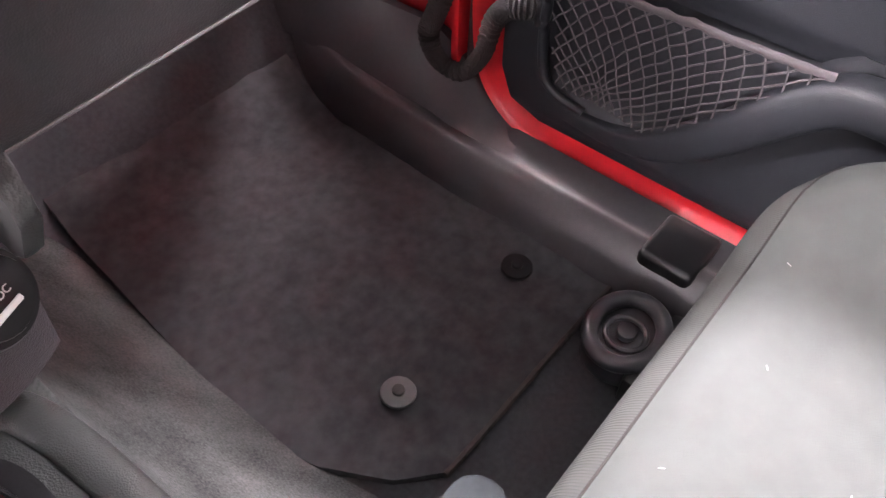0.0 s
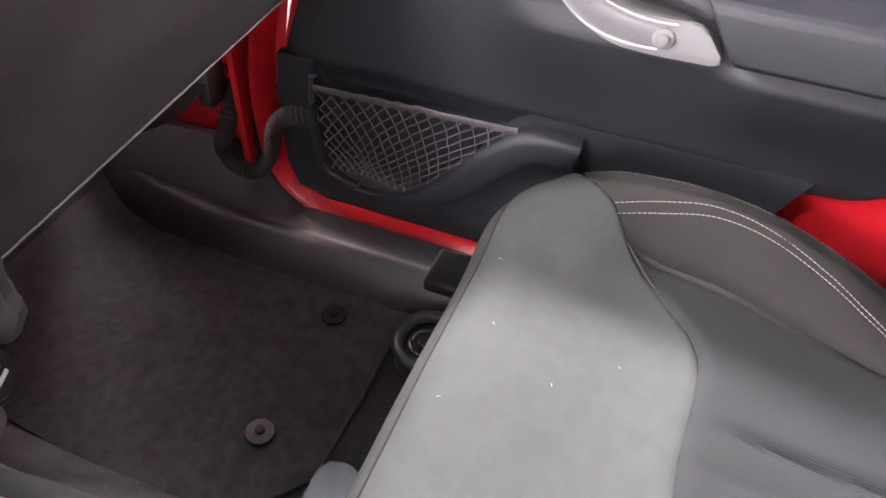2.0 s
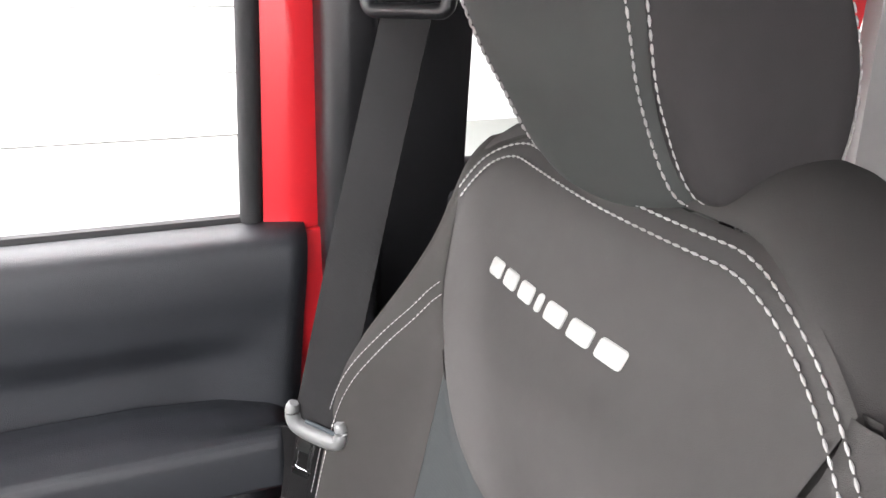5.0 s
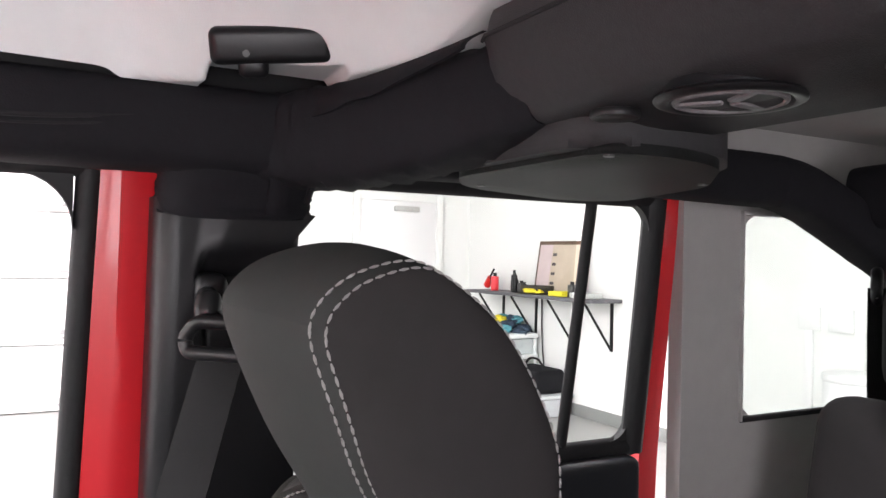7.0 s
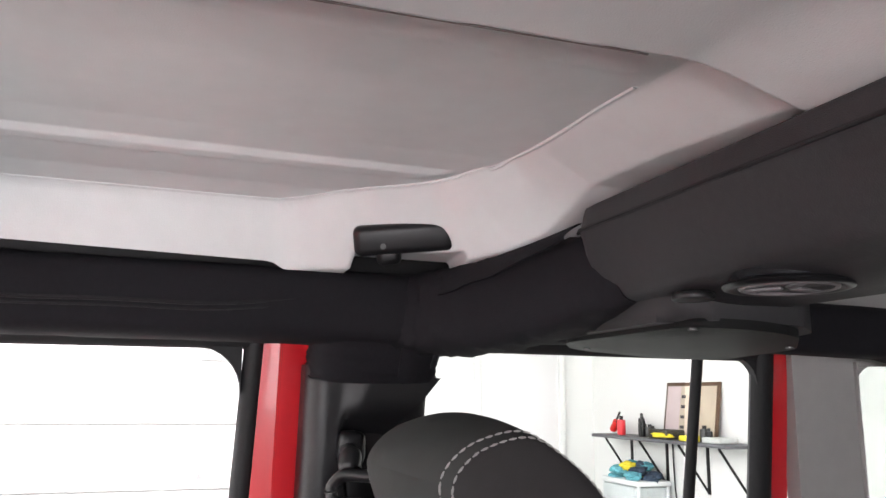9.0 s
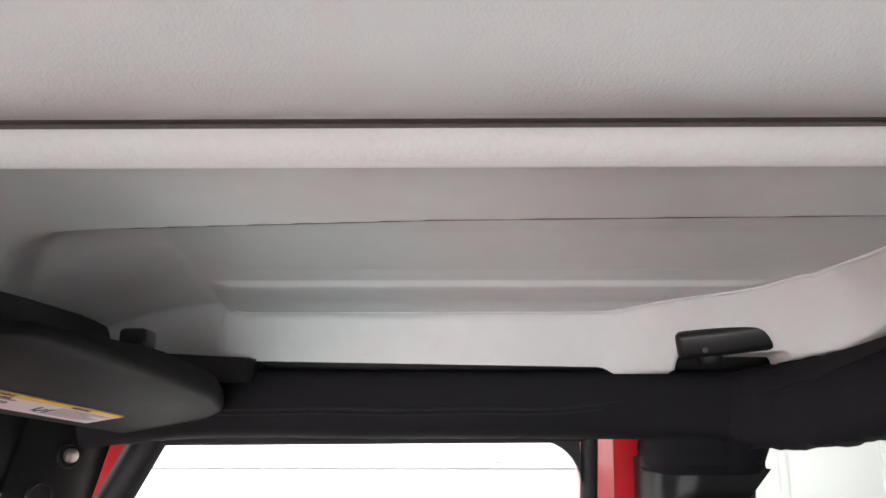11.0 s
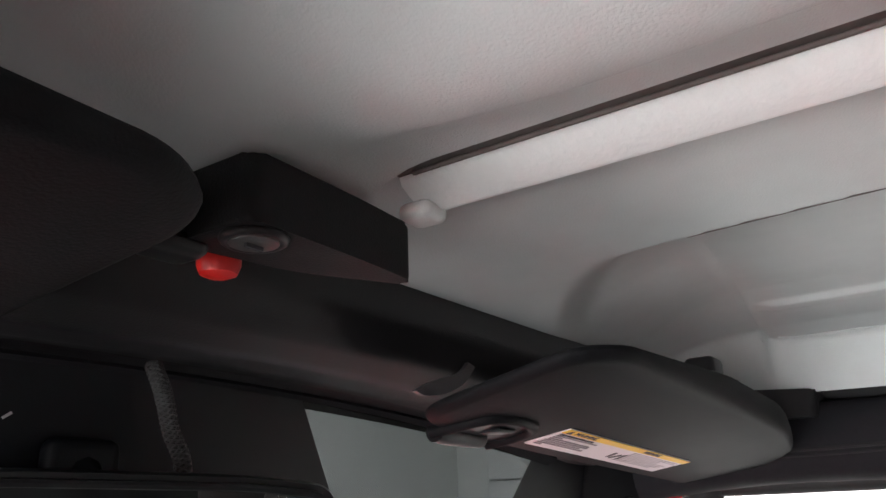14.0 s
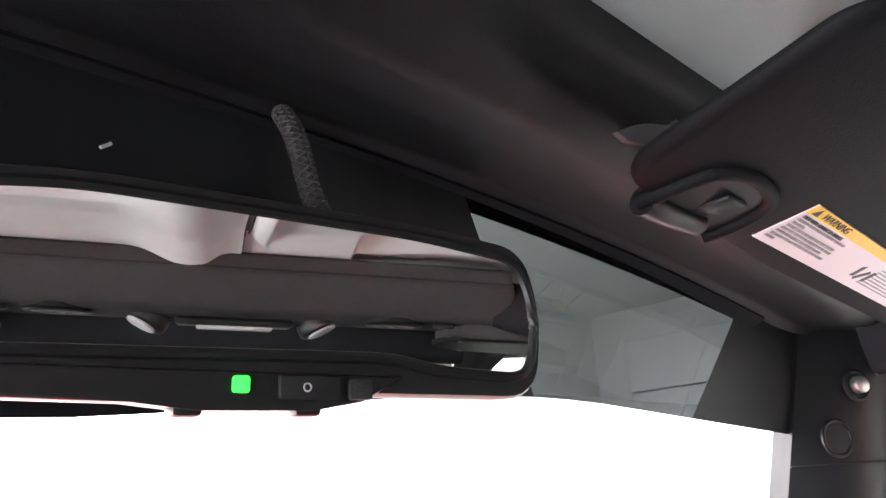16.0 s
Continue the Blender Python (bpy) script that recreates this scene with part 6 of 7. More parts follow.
def header():
    h = thing("windscreen_header", "black padded windscreen header", "windscreen header")
    prof = [(0.585, 1.165), (0.572, 1.150), (0.573, 1.128), (0.585, 1.108), (0.605, 1.098), (0.630, 1.098), (0.652, 1.102), (0.668, 1.104), (0.680, 1.100), (0.684, 1.106)]

    def f(u, v):
        x = -0.66 + 1.32 * u
        i = v * (len(prof) - 1)
        k = min(int(i), len(prof) - 2)
        y = prof[k][0] + (prof[k + 1][0] - prof[k][0]) * (i - k)
        z = prof[k][1] + (prof[k + 1][1] - prof[k][1]) * (i - k)
        z -= 0.13 * min(abs(x), 0.54) ** 2 * step(0.575, 0.62, y)
        return (x, y, z)
    part("cover", sheet(f, 40, 36, (0, 0.02, 0.012)), HEADER_CLOTH, h)
    for sg in (1, -1):
        part("corner_cover", prism(rounded([(sg * x, y) for x, y in ((0.50, 0.60), (0.602, 0.447), (0.612, 0.440), (0.69, 0.44), (0.69, 0.66), (0.50, 0.66))], 0.004, 3), "z", 1.096, 1.124, 0.004, 2), HEADER_CLOTH, h)
        part("side_cover", rbox((min(sg * 0.66, sg * 0.72), -0.20, 1.07), (max(sg * 0.66, sg * 0.72), 0.66, 1.20), 0.006, 2), RUBBER, h)
    part("fabric_lip", sheet(lambda u, v: (-0.62 + 1.12 * u, 0.676 + 0.012 * v, 1.099 - 0.006 * v - 0.13 * min(abs(-0.62 + 1.12 * u), 0.54) ** 2), 40, 2, (0, 0.003, 0.012)), VINYL, h)
    part("outer", rbox((-0.70, 0.60, 1.17), (0.70, 0.72, 1.20), 0.01, 2), RED, h)

    def fold(u, v):
        return (0.126 + 0.058 * u - 0.008 * v, 0.574 - 0.004 * math.sin(u * 3), 1.086 + 0.024 * u * u + 0.010 * v * (1 - u) * math.sin(u * 3.1) + 0.002 * v)
    part("cloth_fold", sheet(fold, 16, 4, (0, 0.003, 0)), BLACK, h, "loose fold of black cloth")
    hook = thing("hook", "small black plastic hook beside the sun visor", "hook")
    part("base", rbox((0.325, 0.458, 1.106), (0.352, 0.480, 1.122), 0.004, 3), SMOOTH_BLACK, hook)
    part("lip", tube(curve([(0.328, 0.462, 1.108), (0.322, 0.456, 1.102), (0.330, 0.450, 1.099), (0.344, 0.450, 1.101)], 5), 0.0042, 8), SMOOTH_BLACK, hook)


HEADER_CLOTH = material("black_header_plastic", (0.0095, 0.0085, 0.0098), 0.48, spec=0.40, bump=0.10, bump_scale=900, kind="cells")
header()


def visor_plane(x, y, up=0.0):
    return Vector((x, y, 1.072 - 0.067 * (x - 0.245) - 0.175 * (y - 0.537) + up))


def sun_visor(sg, label):
    v = thing("sun_visor", label, "sun visor", group="sun visors")
    out = rounded([(0.128, 0.584), (0.120, 0.520), (0.113, 0.470), (0.140, 0.449), (0.30, 0.444), (0.47, 0.443), (0.575, 0.460), (0.630, 0.505), (0.645, 0.560), (0.615, 0.588), (0.300, 0.592), (0.22, 0.590)], 0.024, 6)
    cx, cy = 0.36, 0.515
    bm = bmesh.new()
    rings = []
    for shrink, up in ((0.93, -0.003), (0.97, -0.0015), (0.992, 0.0015), (1.0, 0.006), (0.992, 0.011), (0.96, 0.0145), (0.90, 0.016)):
        ringv = []
        for (x, y) in out:
            xx, yy = cx + (x - cx) * (1 - (1 - shrink) * 0.35), cy + (y - cy) * shrink
            ringv.append(bm.verts.new(visor_plane(xx, yy, max(up, 0) * (0.42 + 1.05 * step(0.13, 0.38, xx)) + min(up, 0) + 0.002)))
        rings.append(ringv)
    n = len(out)
    for a, b in zip(rings, rings[1:]):
        for i in range(n):
            bm.faces.new((a[i], a[(i + 1) % n], b[(i + 1) % n], b[i]))
    bm.faces.new(rings[0])
    bm.faces.new(rings[-1][::-1])
    part("board", bm, VISOR, v)
    rim = [(0.154, 0.590), (0.157, 0.579), (0.160, 0.563), (0.166, 0.552), (0.184, 0.545), (0.208, 0.547), (0.220, 0.556), (0.223, 0.573), (0.219, 0.590)]
    part("clip_rim", tube(curve([visor_plane(x, y, -0.0012) for x, y in rim], 6), 0.0042, 10), VISOR, v)
    bm = bmesh.new()
    lid = [(x + (0.188 - x) * 0.06, y + (0.575 - y) * 0.06) for x, y in rim]
    lo_, hi_ = [bm.verts.new(visor_plane(x, y, -0.0016)) for x, y in lid], [bm.verts.new(visor_plane(x, y, 0.004)) for x, y in lid]
    bm.faces.new(lo_)
    bm.faces.new(hi_[::-1])
    for i in range(len(lid)):
        bm.faces.new((lo_[i], hi_[i], hi_[i - 1], lo_[i - 1]))
    part("clip_recess", bm, FRIT, v)
    part("clip_pin", tube(curve([visor_plane(0.157, 0.588, 0.000), visor_plane(0.169, 0.587, -0.001), visor_plane(0.186, 0.586, -0.001), visor_plane(0.203, 0.584, -0.001)], 5), lambda t: 0.0078 - 0.0015 * t, 14), SMOOTH_BLACK, v)
    part("pin_block", rbox((0.186, 0.558, 1.0670), (0.206, 0.580, 1.070), 0.0015, 2), FRIT, v)
    part("hinge_arm", tube(curve([visor_plane(0.59, 0.585, 0.006), (0.625, 0.60, 1.06), (0.64, 0.625, 1.075)], 6), 0.008, 10), SMOOTH_BLACK, v)
    # warning label
    if sg < 0:
        for ob in v.children:
            ob.data.transform(Matrix.Translation((-0.006, -0.002, 0.006)) @ Matrix.Diagonal((-1, 1, 1, 1)))
            ob.data.flip_normals()
        flip = lambda p: Vector((-p.x - 0.006, p.y - 0.002, p.z + 0.006))
        a, b, c = flip(visor_plane(0.229, 0.493, -0.0012)), flip(visor_plane(0.429, 0.489, -0.0012)), flip(visor_plane(0.4285, 0.460, -0.0012))
        m = frame_of(b, a - b, c - b)
        w, hgt = (a - b).length, (c - b).length
        lab = part("warning_label", rbox((0, 0, -0.0002), (w, hgt, 0.0006), 0), PAPER, v, "white and yellow warning label")
        lab.data.transform(m)
        part("yellow_band", rbox((0, hgt * 0.78, 0.0006), (w, hgt, 0.0010), 0, m=m), YELLOW, lab)
        for k in range(5):
            part("printed_bar", rbox((0.01, hgt * (0.12 + 0.12 * k), 0.0006), (w * (0.80 - 0.05 * (k % 3)), hgt * (0.155 + 0.12 * k), 0.0009), 0, m=m), INK_SOFT, lab)
        return v
    lab = part("warning_label", bmesh.new(), PAPER, v, "white and yellow airbag warning label")
    o = visor_plane(0.245, 0.574, -0.0012)
    right = (visor_plane(0.483, 0.571) - visor_plane(0.245, 0.574))
    up = visor_plane(0.245, 0.537) - visor_plane(0.245, 0.574)
    w, hgt = right.length, up.length
    m = frame_of(o, right, up)
    part("paper", rbox((0, 0, -0.0002), (w, hgt, 0.0006), 0.0), PAPER, lab)
    part("yellow_band", rbox((0.0, hgt * 0.80, 0.0006), (w, hgt, 0.0010), 0), YELLOW, lab)
    put = lambda x, y: m @ Matrix.Translation((x, y, 0.0011))
    part("triangle", prism([(0.004, hgt * 0.83), (0.011, hgt * 0.83), (0.0075, hgt * 0.975)], "z", 0.0010, 0.0013), INK, lab).matrix_basis = m
    for x0 in (0.014, w * 0.52 + 0.014):
        writing("WARNING", 0.0072, put(x0, hgt * 0.90), INK, lab)
    rows = ("EVEN WITH ADVANCED AIRBAGS", "CHILDREN CAN BE KILLED OR SERIOUSLY INJURED BY", "THE AIRBAG", "THE BACK SEAT IS THE SAFEST PLACE FOR CHILDREN",
            "NEVER PUT A REAR-FACING CHILD SEAT IN THE FRONT", "ALWAYS USE SEATBELTS AND CHILD RESTRAINTS", "SEE OWNER'S MANUAL FOR MORE INFORMATION ABOUT", "AIRBAGS")
    for k, line in enumerate(rows):
        writing(line, 0.0026 if k else 0.0034, put(0.003, hgt * (0.73 - 0.082 * k)), INK_SOFT if k else INK, lab)
    rng = random.Random(2)
    for k in range(8):
        part("printed_bar", rbox((w * 0.56, hgt * (0.70 - 0.075 * k), 0.0006), (w * rng.uniform(0.85, 0.98), hgt * (0.725 - 0.075 * k), 0.0008), 0), INK_SOFT, lab).matrix_basis = m
    for k, (x, tl) in enumerate(((0.115, 20), (0.124, -24), (0.133, 14))):
        part("pictogram", rbox((x, hgt * 0.22, 0.0006), (x + 0.004, hgt * 0.52, 0.0009), 0), INK, lab).matrix_basis = m @ Matrix.Translation((x, hgt * 0.35, 0)) @ Matrix.Rotation(radians(tl), 4, "Z") @ Matrix.Translation((-x, -hgt * 0.35, 0))
    for kid in v.children_recursive:
        if kid.parent is lab and kid.name.startswith("paper"):
            kid.matrix_basis = m
        if kid.parent is lab and kid.name.startswith("yellow"):
            kid.matrix_basis = m
    return v


VISOR = material("black_visor_vinyl", (0.0058, 0.0058, 0.0068), 0.66, spec=0.12, bump=0.3, bump_scale=800)
INK_SOFT = material("grey_ink", (0.30, 0.28, 0.29), 0.6)
sun_visor(1, "black sun visor folded up with a warning label")
sun_visor(-1, "black sun visor over the driver with a warning label")


def roof_label():
    l = thing("roof_label", "white and yellow warning sticker on the roof", "sticker")
    m = frame_of(Vector((-0.329, 0.494, 1.1585)), Vector((0.13, 0.010, 0.0)), Vector((-0.004, -0.034, 0.006)))
    for nm, lo, hi, mt in (("paper", (0, 0, 0), (0.128, 0.034, 0.0006), PAPER), ("yellow_band", (0, 0.027, 0.0006), (0.128, 0.034, 0.001), YELLOW), ("printed_bar", (0.1135, 0.0035, 0.0006), (0.1205, 0.0055, 0.0009), INK_SOFT),
                           ("printed_bar", (0.03, 0.004, 0.0006), (0.07, 0.006, 0.0009), INK_SOFT)):
        part(nm, rbox(lo, hi, 0, m=m), mt, l)
    part("pictogram", ring(m @ Vector((0.1095, 0.0165, 0.001)), m.to_3x3() @ Vector((0, 0, 1)), 0.0078, 0.00045, 30, 6), INK, l)
    part("pictogram", disc(m @ Vector((0.1082, 0.0206, 0.0009)), m.to_3x3() @ Vector((0, 0, 1)), 0.0016, 0.0006, 14), INK, l)
    for px, py, w, tl in ((0.1092, 0.0168, 0.0050, -62), (0.1110, 0.0140, 0.0055, 8), (0.1068, 0.0152, 0.0062, -70)):
        part("pictogram", rbox((-w / 2, -0.0010, 0.0006), (w / 2, 0.0010, 0.0009), 0.0, m=m @ Matrix.Translation((px, py, 0)) @ Matrix.Rotation(radians(tl), 4, "Z")), INK, l)
    for tl in (45, -45):
        part("cross", rbox((-0.0026, -0.0005, 0.0006), (0.0026, 0.0005, 0.001), 0, m=m @ Matrix.Translation((0.1205, 0.0165, 0)) @ Matrix.Rotation(radians(tl), 4, "Z")), INK, l)


roof_label()


# ---- padded roll bars, sound bar ----
def roll_bars():
    for sg in (1, -1):
        r = thing("roll_bar", "black cloth padded roll bar along the roof side", "roll bar", group="roll bars")
        pts = curve([(sg * 0.632, 0.64, 1.062), (sg * 0.652, 0.50, 1.074), (sg * 0.655, 0.30, 1.073), (sg * 0.655, 0.10, 1.073), (sg * 0.650, -0.02, 1.072), (sg * 0.640, -0.12, 1.070)], 10)
        part("padding", padded_bar(pts, 0.042, 0.040, 0.03, 1 + sg), VINYL, r)
        zip_ = [Vector((sg * 0.6125, 0.60 - 0.72 * k / 60, 1.0665 + 0.0008 * math.sin(k * 0.4) + 0.019 * step(38, 62, k))) for k in range(61)]
        part("zip", tube(zip_, 0.0022, 6), RUBBER, r)
        part("zip", tube([p + Vector((0, 0, -0.006)) for p in zip_], 0.0014, 6), RUBBER, r)
        # boot over the pillar
        boot = curve([(sg * 0.656, -0.088, 1.068), (sg * 0.662, -0.088, 1.045), (sg * 0.670, -0.088, 1.020), (sg * 0.676, -0.088, 1.004), (sg * 0.677, -0.088, 0.999)], 8)
        part("pillar_boot", padded_bar(boot, lambda k: 0.071 + 0.002 * k, lambda k: 0.047 - 0.010 * k, 0.05, 4 + sg, up=(1, 0, 0)), VINYL, r)
        part("strap", ribbon([Vector((sg * 0.6085, -0.116, 1.078)), Vector((sg * 0.6095, -0.116, 1.05)), Vector((sg * 0.619, -0.117, 1.025)), Vector((sg * 0.634, -0.118, 0.998))], (0, 1, 0), 0.021, 0.003), VINYL, r)
        part("band_seam", tube(curve([(sg * 0.634, -0.146, 1.112), (sg * 0.610, -0.147, 1.098), (sg * 0.604, -0.147, 1.070), (sg * 0.610, -0.147, 1.035), (sg * 0.630, -0.146, 1.010)], 8), 0.0035, 8), VINYL, r)

        def flap(u, v):
            p = Vector((0.616 - 0.19 * u, -0.118 - 0.098 * u, 1.106 + 0.008 * u + 0.022 * u * u))
            drop = (0.030 + 0.005 * noise.noise(Vector((u * 6, 0, 2)))) * (1 - 0.45 * u) * v
            return (sg * (p.x - 0.010 * v * (1 - u)), p.y + 0.014 * math.sin(v * 1.6) * (0.4 + u), p.z - drop)
        part("zip_flap", sheet(flap, 30, 6, (0, -0.004, 0)), VINYL, r, "folded cloth flap over the zip")
        # bar that runs on to the rear and the one that falls away
        part("rear_padding", padded_bar(curve([(sg * 0.630, -0.12, 1.070), (sg * 0.625, -0.40, 1.075), (sg * 0.615, -0.72, 1.070), (sg * 0.608, -0.79, 1.066), (sg * 0.604, -0.85, 1.048), (sg * 0.600, -0.95, 1.004), (sg * 0.60, -1.08, 0.94), (sg * 0.60, -1.25, 0.80)], 8), 0.036, 0.034, 0.04, 7), VINYL, r)
        part("cross_padding", padded_bar(curve([(sg * 0.662, -0.105, 1.066), (sg * 0.62, -0.150, 1.068), (sg * 0.56, -0.190, 1.072), (sg * 0.48, -0.230, 1.082), (sg * 0.400, -0.262, 1.095)], 10), lambda k: 0.050 - 0.012 * k, lambda k: 0.040 + 0.010 * math.sin(k * 3) - 0.006 * k, 0.12, 9), VINYL, r)
    c = thing("rear_roll_bar", "black padded cross bar behind the rear seat", "roll bar")
    part("padding", padded_bar(curve([(-0.60, -0.96, 1.055), (-0.3, -0.96, 1.06), (0.3, -0.96, 1.06), (0.60, -0.96, 1.055)], 10), 0.045, 0.045, 0.06, 3), VINYL, c)


roll_bars()


def sound_bar():
    s = thing("sound_bar", "black overhead sound bar with round vents and speakers", "sound bar")
    prof = [(-0.262, 1.152), (-0.213, 1.146), (-0.203, 1.1400), (-0.200, 1.1215), (-0.204, 1.1165), (-0.224, 1.080), (-0.236, 1.064), (-0.30, 1.054), (-0.36, 1.056), (-0.395, 1.066), (-0.405, 1.09), (-0.405, 1.145)]

    def f(u, v):
        x = -0.415 + 0.83 * u
        i = v * (len(prof) - 1)
        k = min(int(i), len(prof) - 2)
        y = prof[k][0] + (prof[k + 1][0] - prof[k][0]) * (i - k)
        z = prof[k][1] + (prof[k + 1][1] - prof[k][1]) * (i - k)
        e = step(0.404, 0.415, abs(x))
        y += (-0.006 if y > -0.3 else 0.006) * e
        z += 0.003 * e * (z < 1.08)
        x *= 0.975 + 0.055 * step(1.135, 1.070, z)
        return (x, y, z)
    bm = sheet(f, 60, 40)
    for xe in (0, 60):
        bm.verts.ensure_lookup_table()
        bm.faces.new([bm.verts[xe * 41 + j] for j in range(41)])
    part("housing", bm, SOUND, s)
    part("upper_line", tube([Vector(f(k / 60, 3.0 / 11)) + Vector((0, 0.0015, 0)) for k in range(61)], 0.0016, 6), RUBBER, s)
    for sg in (1, -1):
        c = Vector((sg * 0.236, -0.272, 1.055))
        v = part("round_vent", ring(c + Vector((0, 0, 0.002)), (0, 0, 1), 0.039, 0.0052, 44, 10, flat=0.55), SMOOTH_BLACK, s, "round black vent")
        part("bowl", disc(c + Vector((0, 0, 0.006)), (0, 0, 1), 0.038, 0.010, 36), FRIT, v)
        part("inner_ring", ring(c + Vector((0, 0, 0.001)), (0, 0, 1), 0.031, 0.0022, 40, 8), VENT_GREY, v)
        for k in range(3):
            part("spoke", rbox((0.004, -0.0040, -0.001), (0.031, 0.0040, 0.003), 0.0015, 2, m=Matrix.Translation(c) @ Matrix.Rotation(radians(35 + 120 * k), 4, "Z")), VENT_GREY, v)
        part("small_lamp", disc((sg * 0.309, -0.248, 1.0565), (0, 0, 1), 0.0165, 0.006, 26, bevel=0.002), SMOOTH_BLACK, s)
        pod = part("speaker_pod", prism(rounded([(sg * 0.322, -0.315), (sg * 0.332, -0.250), (sg * 0.50, -0.252), (sg * 0.585, -0.290), (sg * 0.59, -0.44), (sg * 0.52, -0.475), (sg * 0.39, -0.445), (sg * 0.330, -0.375)], 0.03, 5), "z", 1.041, 1.085, 0.018, 5), SOUND, s)
        bm = prism(rounded([(sg * 0.314, -0.315), (sg * 0.336, -0.264), (sg * 0.55, -0.266), (sg * 0.615, -0.310), (sg * 0.610, -0.44), (sg * 0.55, -0.470), (sg * 0.40, -0.432), (sg * 0.322, -0.362)], 0.022, 5), "z", 1.0365, 1.0445, 0.0035, 3)
        for q in bm.verts:
            q.co.z += 0.060 * (q.co.y + 0.264)
        part("speaker_grille", bm, GRILLE, pod)
        for x, y in ((0.345, -0.274), (0.58, -0.31), (0.39, -0.415)):
            part("screw", disc((sg * x, y, 1.0362 + 0.060 * (y + 0.264)), (0, 0, 1), 0.004, 0.002, 12), STEEL_DARK, pod)
    d = part("dome_lamp", rbox((-0.085, -0.335, 1.046), (0.085, -0.275, 1.060), 0.010, 3), SMOOTH_BLACK, s)
    part("lens", rbox((-0.055, -0.325, 1.041), (0.055, -0.285, 1.048), 0.006, 3), LENS, d, "clear dome lamp lens")
    for sg in (1, -1):
        part("pivot_pod", disc((sg * 0.125, -0.300, 1.055), (sg * 0.5, 0.2, -1), 0.034, 0.022, 30, bevel=0.005), SMOOTH_BLACK, s)
        part("pod_lens", disc((sg * 0.130, -0.298, 1.0435), (sg * 0.5, 0.2, -1), 0.022, 0.004, 26, bevel=0.001), LENS, s)


SOUND = material("black_sound_bar_plastic", (0.029, 0.028, 0.030), 0.58, spec=0.3, bump=0.3, bump_scale=1000, kind="cells")
GRILLE = material("dark_speaker_grille", (0.0075, 0.0080, 0.0082), 0.5, spec=0.12, bump=0.5, bump_scale=900, kind="cells")
LENS = material("frosted_lamp_lens", (0.45, 0.45, 0.48), 0.25, bump=0.5, bump_scale=300, kind="cells")
sound_bar()


# ---- windscreen, mirror ----
def screen_y(z):
    return 0.705 - 0.26 * (z - 1.0)


def windscreen():
    w = thing("windscreen", "clear windscreen with a smoked top band", "windscreen", kind="structure")

    def g(x0, x1, z0, z1, off):
        return sheet(lambda u, v: (x0 + (x1 - x0) * u, screen_y(z0 + (z1 - z0) * v) + off, z0 + (z1 - z0) * v), 4, 4)
    p = part("pane", g(-0.60, 0.598, 0.68, 0.995, 0.001), CLEAR, w)
    p.visible_shadow = False

    def strip(xa, xb, off):
        """Piece of the top band; xa and xb are its ends at the bottom and the top."""
        def f(u, v):
            x0, x1 = xa[0] + (xa[1] - xa[0]) * v, xb[0] + (xb[1] - xb[0]) * v
            x = x0 + (x1 - x0) * u
            zb = 0.974 + 0.055 * (0.60 - x) * step(-0.1, 0.3, x)
            z = zb + (1.11 - zb) * v
            return (x, screen_y(z) + off, z)
        return f
    for xa, xb in (((0.212, 0.122), (0.408, 0.496)), ((-0.60, -0.60), (-0.212, -0.122))):
        q = part("smoked_band", sheet(strip(xa, xb, 0.0), 6, 4), TINT, w, "smoked grey sun band")
        q.visible_shadow = False
    part("frit", sheet(strip((-0.212, -0.122), (0.212, 0.122), 0.0), 8, 4), FRIT, w, "black mirror patch")
    part("frit", sheet(strip((0.408, 0.496), (0.640, 0.640), 0.0), 6, 4), FRIT, w)
    for sg in (1, -1):
        a = thing("pillar_a_trim", "black plastic windscreen pillar trim with bolts", "pillar trim", group="windscreen pillars")

        def face(u, v):
            z = 0.66 + 0.45 * v
            return (sg * (0.594 + 0.09 * u), screen_y(z) - 0.004 - 0.050 * math.sin(u * 1.7) - 0.012 * u, z)
        part("cover", sheet(face, 16, 20, (sg * 0.004, 0.02, 0)), SMOOTH_BLACK, a)
        for z, rr in ((1.014, 0.013), (0.968, 0.016)):
            q = Vector(face(0.44 if z > 1 else 0.31, (z - 0.66) / 0.45)) + Vector((-0.003 * sg, -0.003, 0))
            n = Vector((-0.45 * sg, -0.85, 0)).normalized()
            part("bolt_recess", ring(q, n, rr, 0.0022, 30, 8), SMOOTH_BLACK, a)
            part("recess_floor", disc(q - n * 0.001, n, rr, 0.003, 26), FRIT, a)
            if z > 1:
                part("bolt", disc(q + n * 0.004, n, 0.008, 0.010, 18, bevel=0.002), STEEL, a, "zinc plated bolt head")
        part("split_line", tube([Vector(face(k / 8, (0.945 - 0.66) / 0.45)) + Vector((0, -0.001, 0)) for k in range(9)], 0.0012, 6), RUBBER, a)
        part("outer", sheet(lambda u, v: (sg * (0.672 + 0.05 * u), screen_y(0.62 + 0.55 * v) + 0.00 + 0.03 * u, 0.62 + 0.55 * v), 3, 10, (0, 0.03, 0)), RED, a)
        part("seal", tube(curve([(sg * 0.688, screen_y(z) - 0.055, z) for z in (1.06, 0.95, 0.85, 0.72)], 6), 0.010, 10), RUBBER, a)


windscreen()


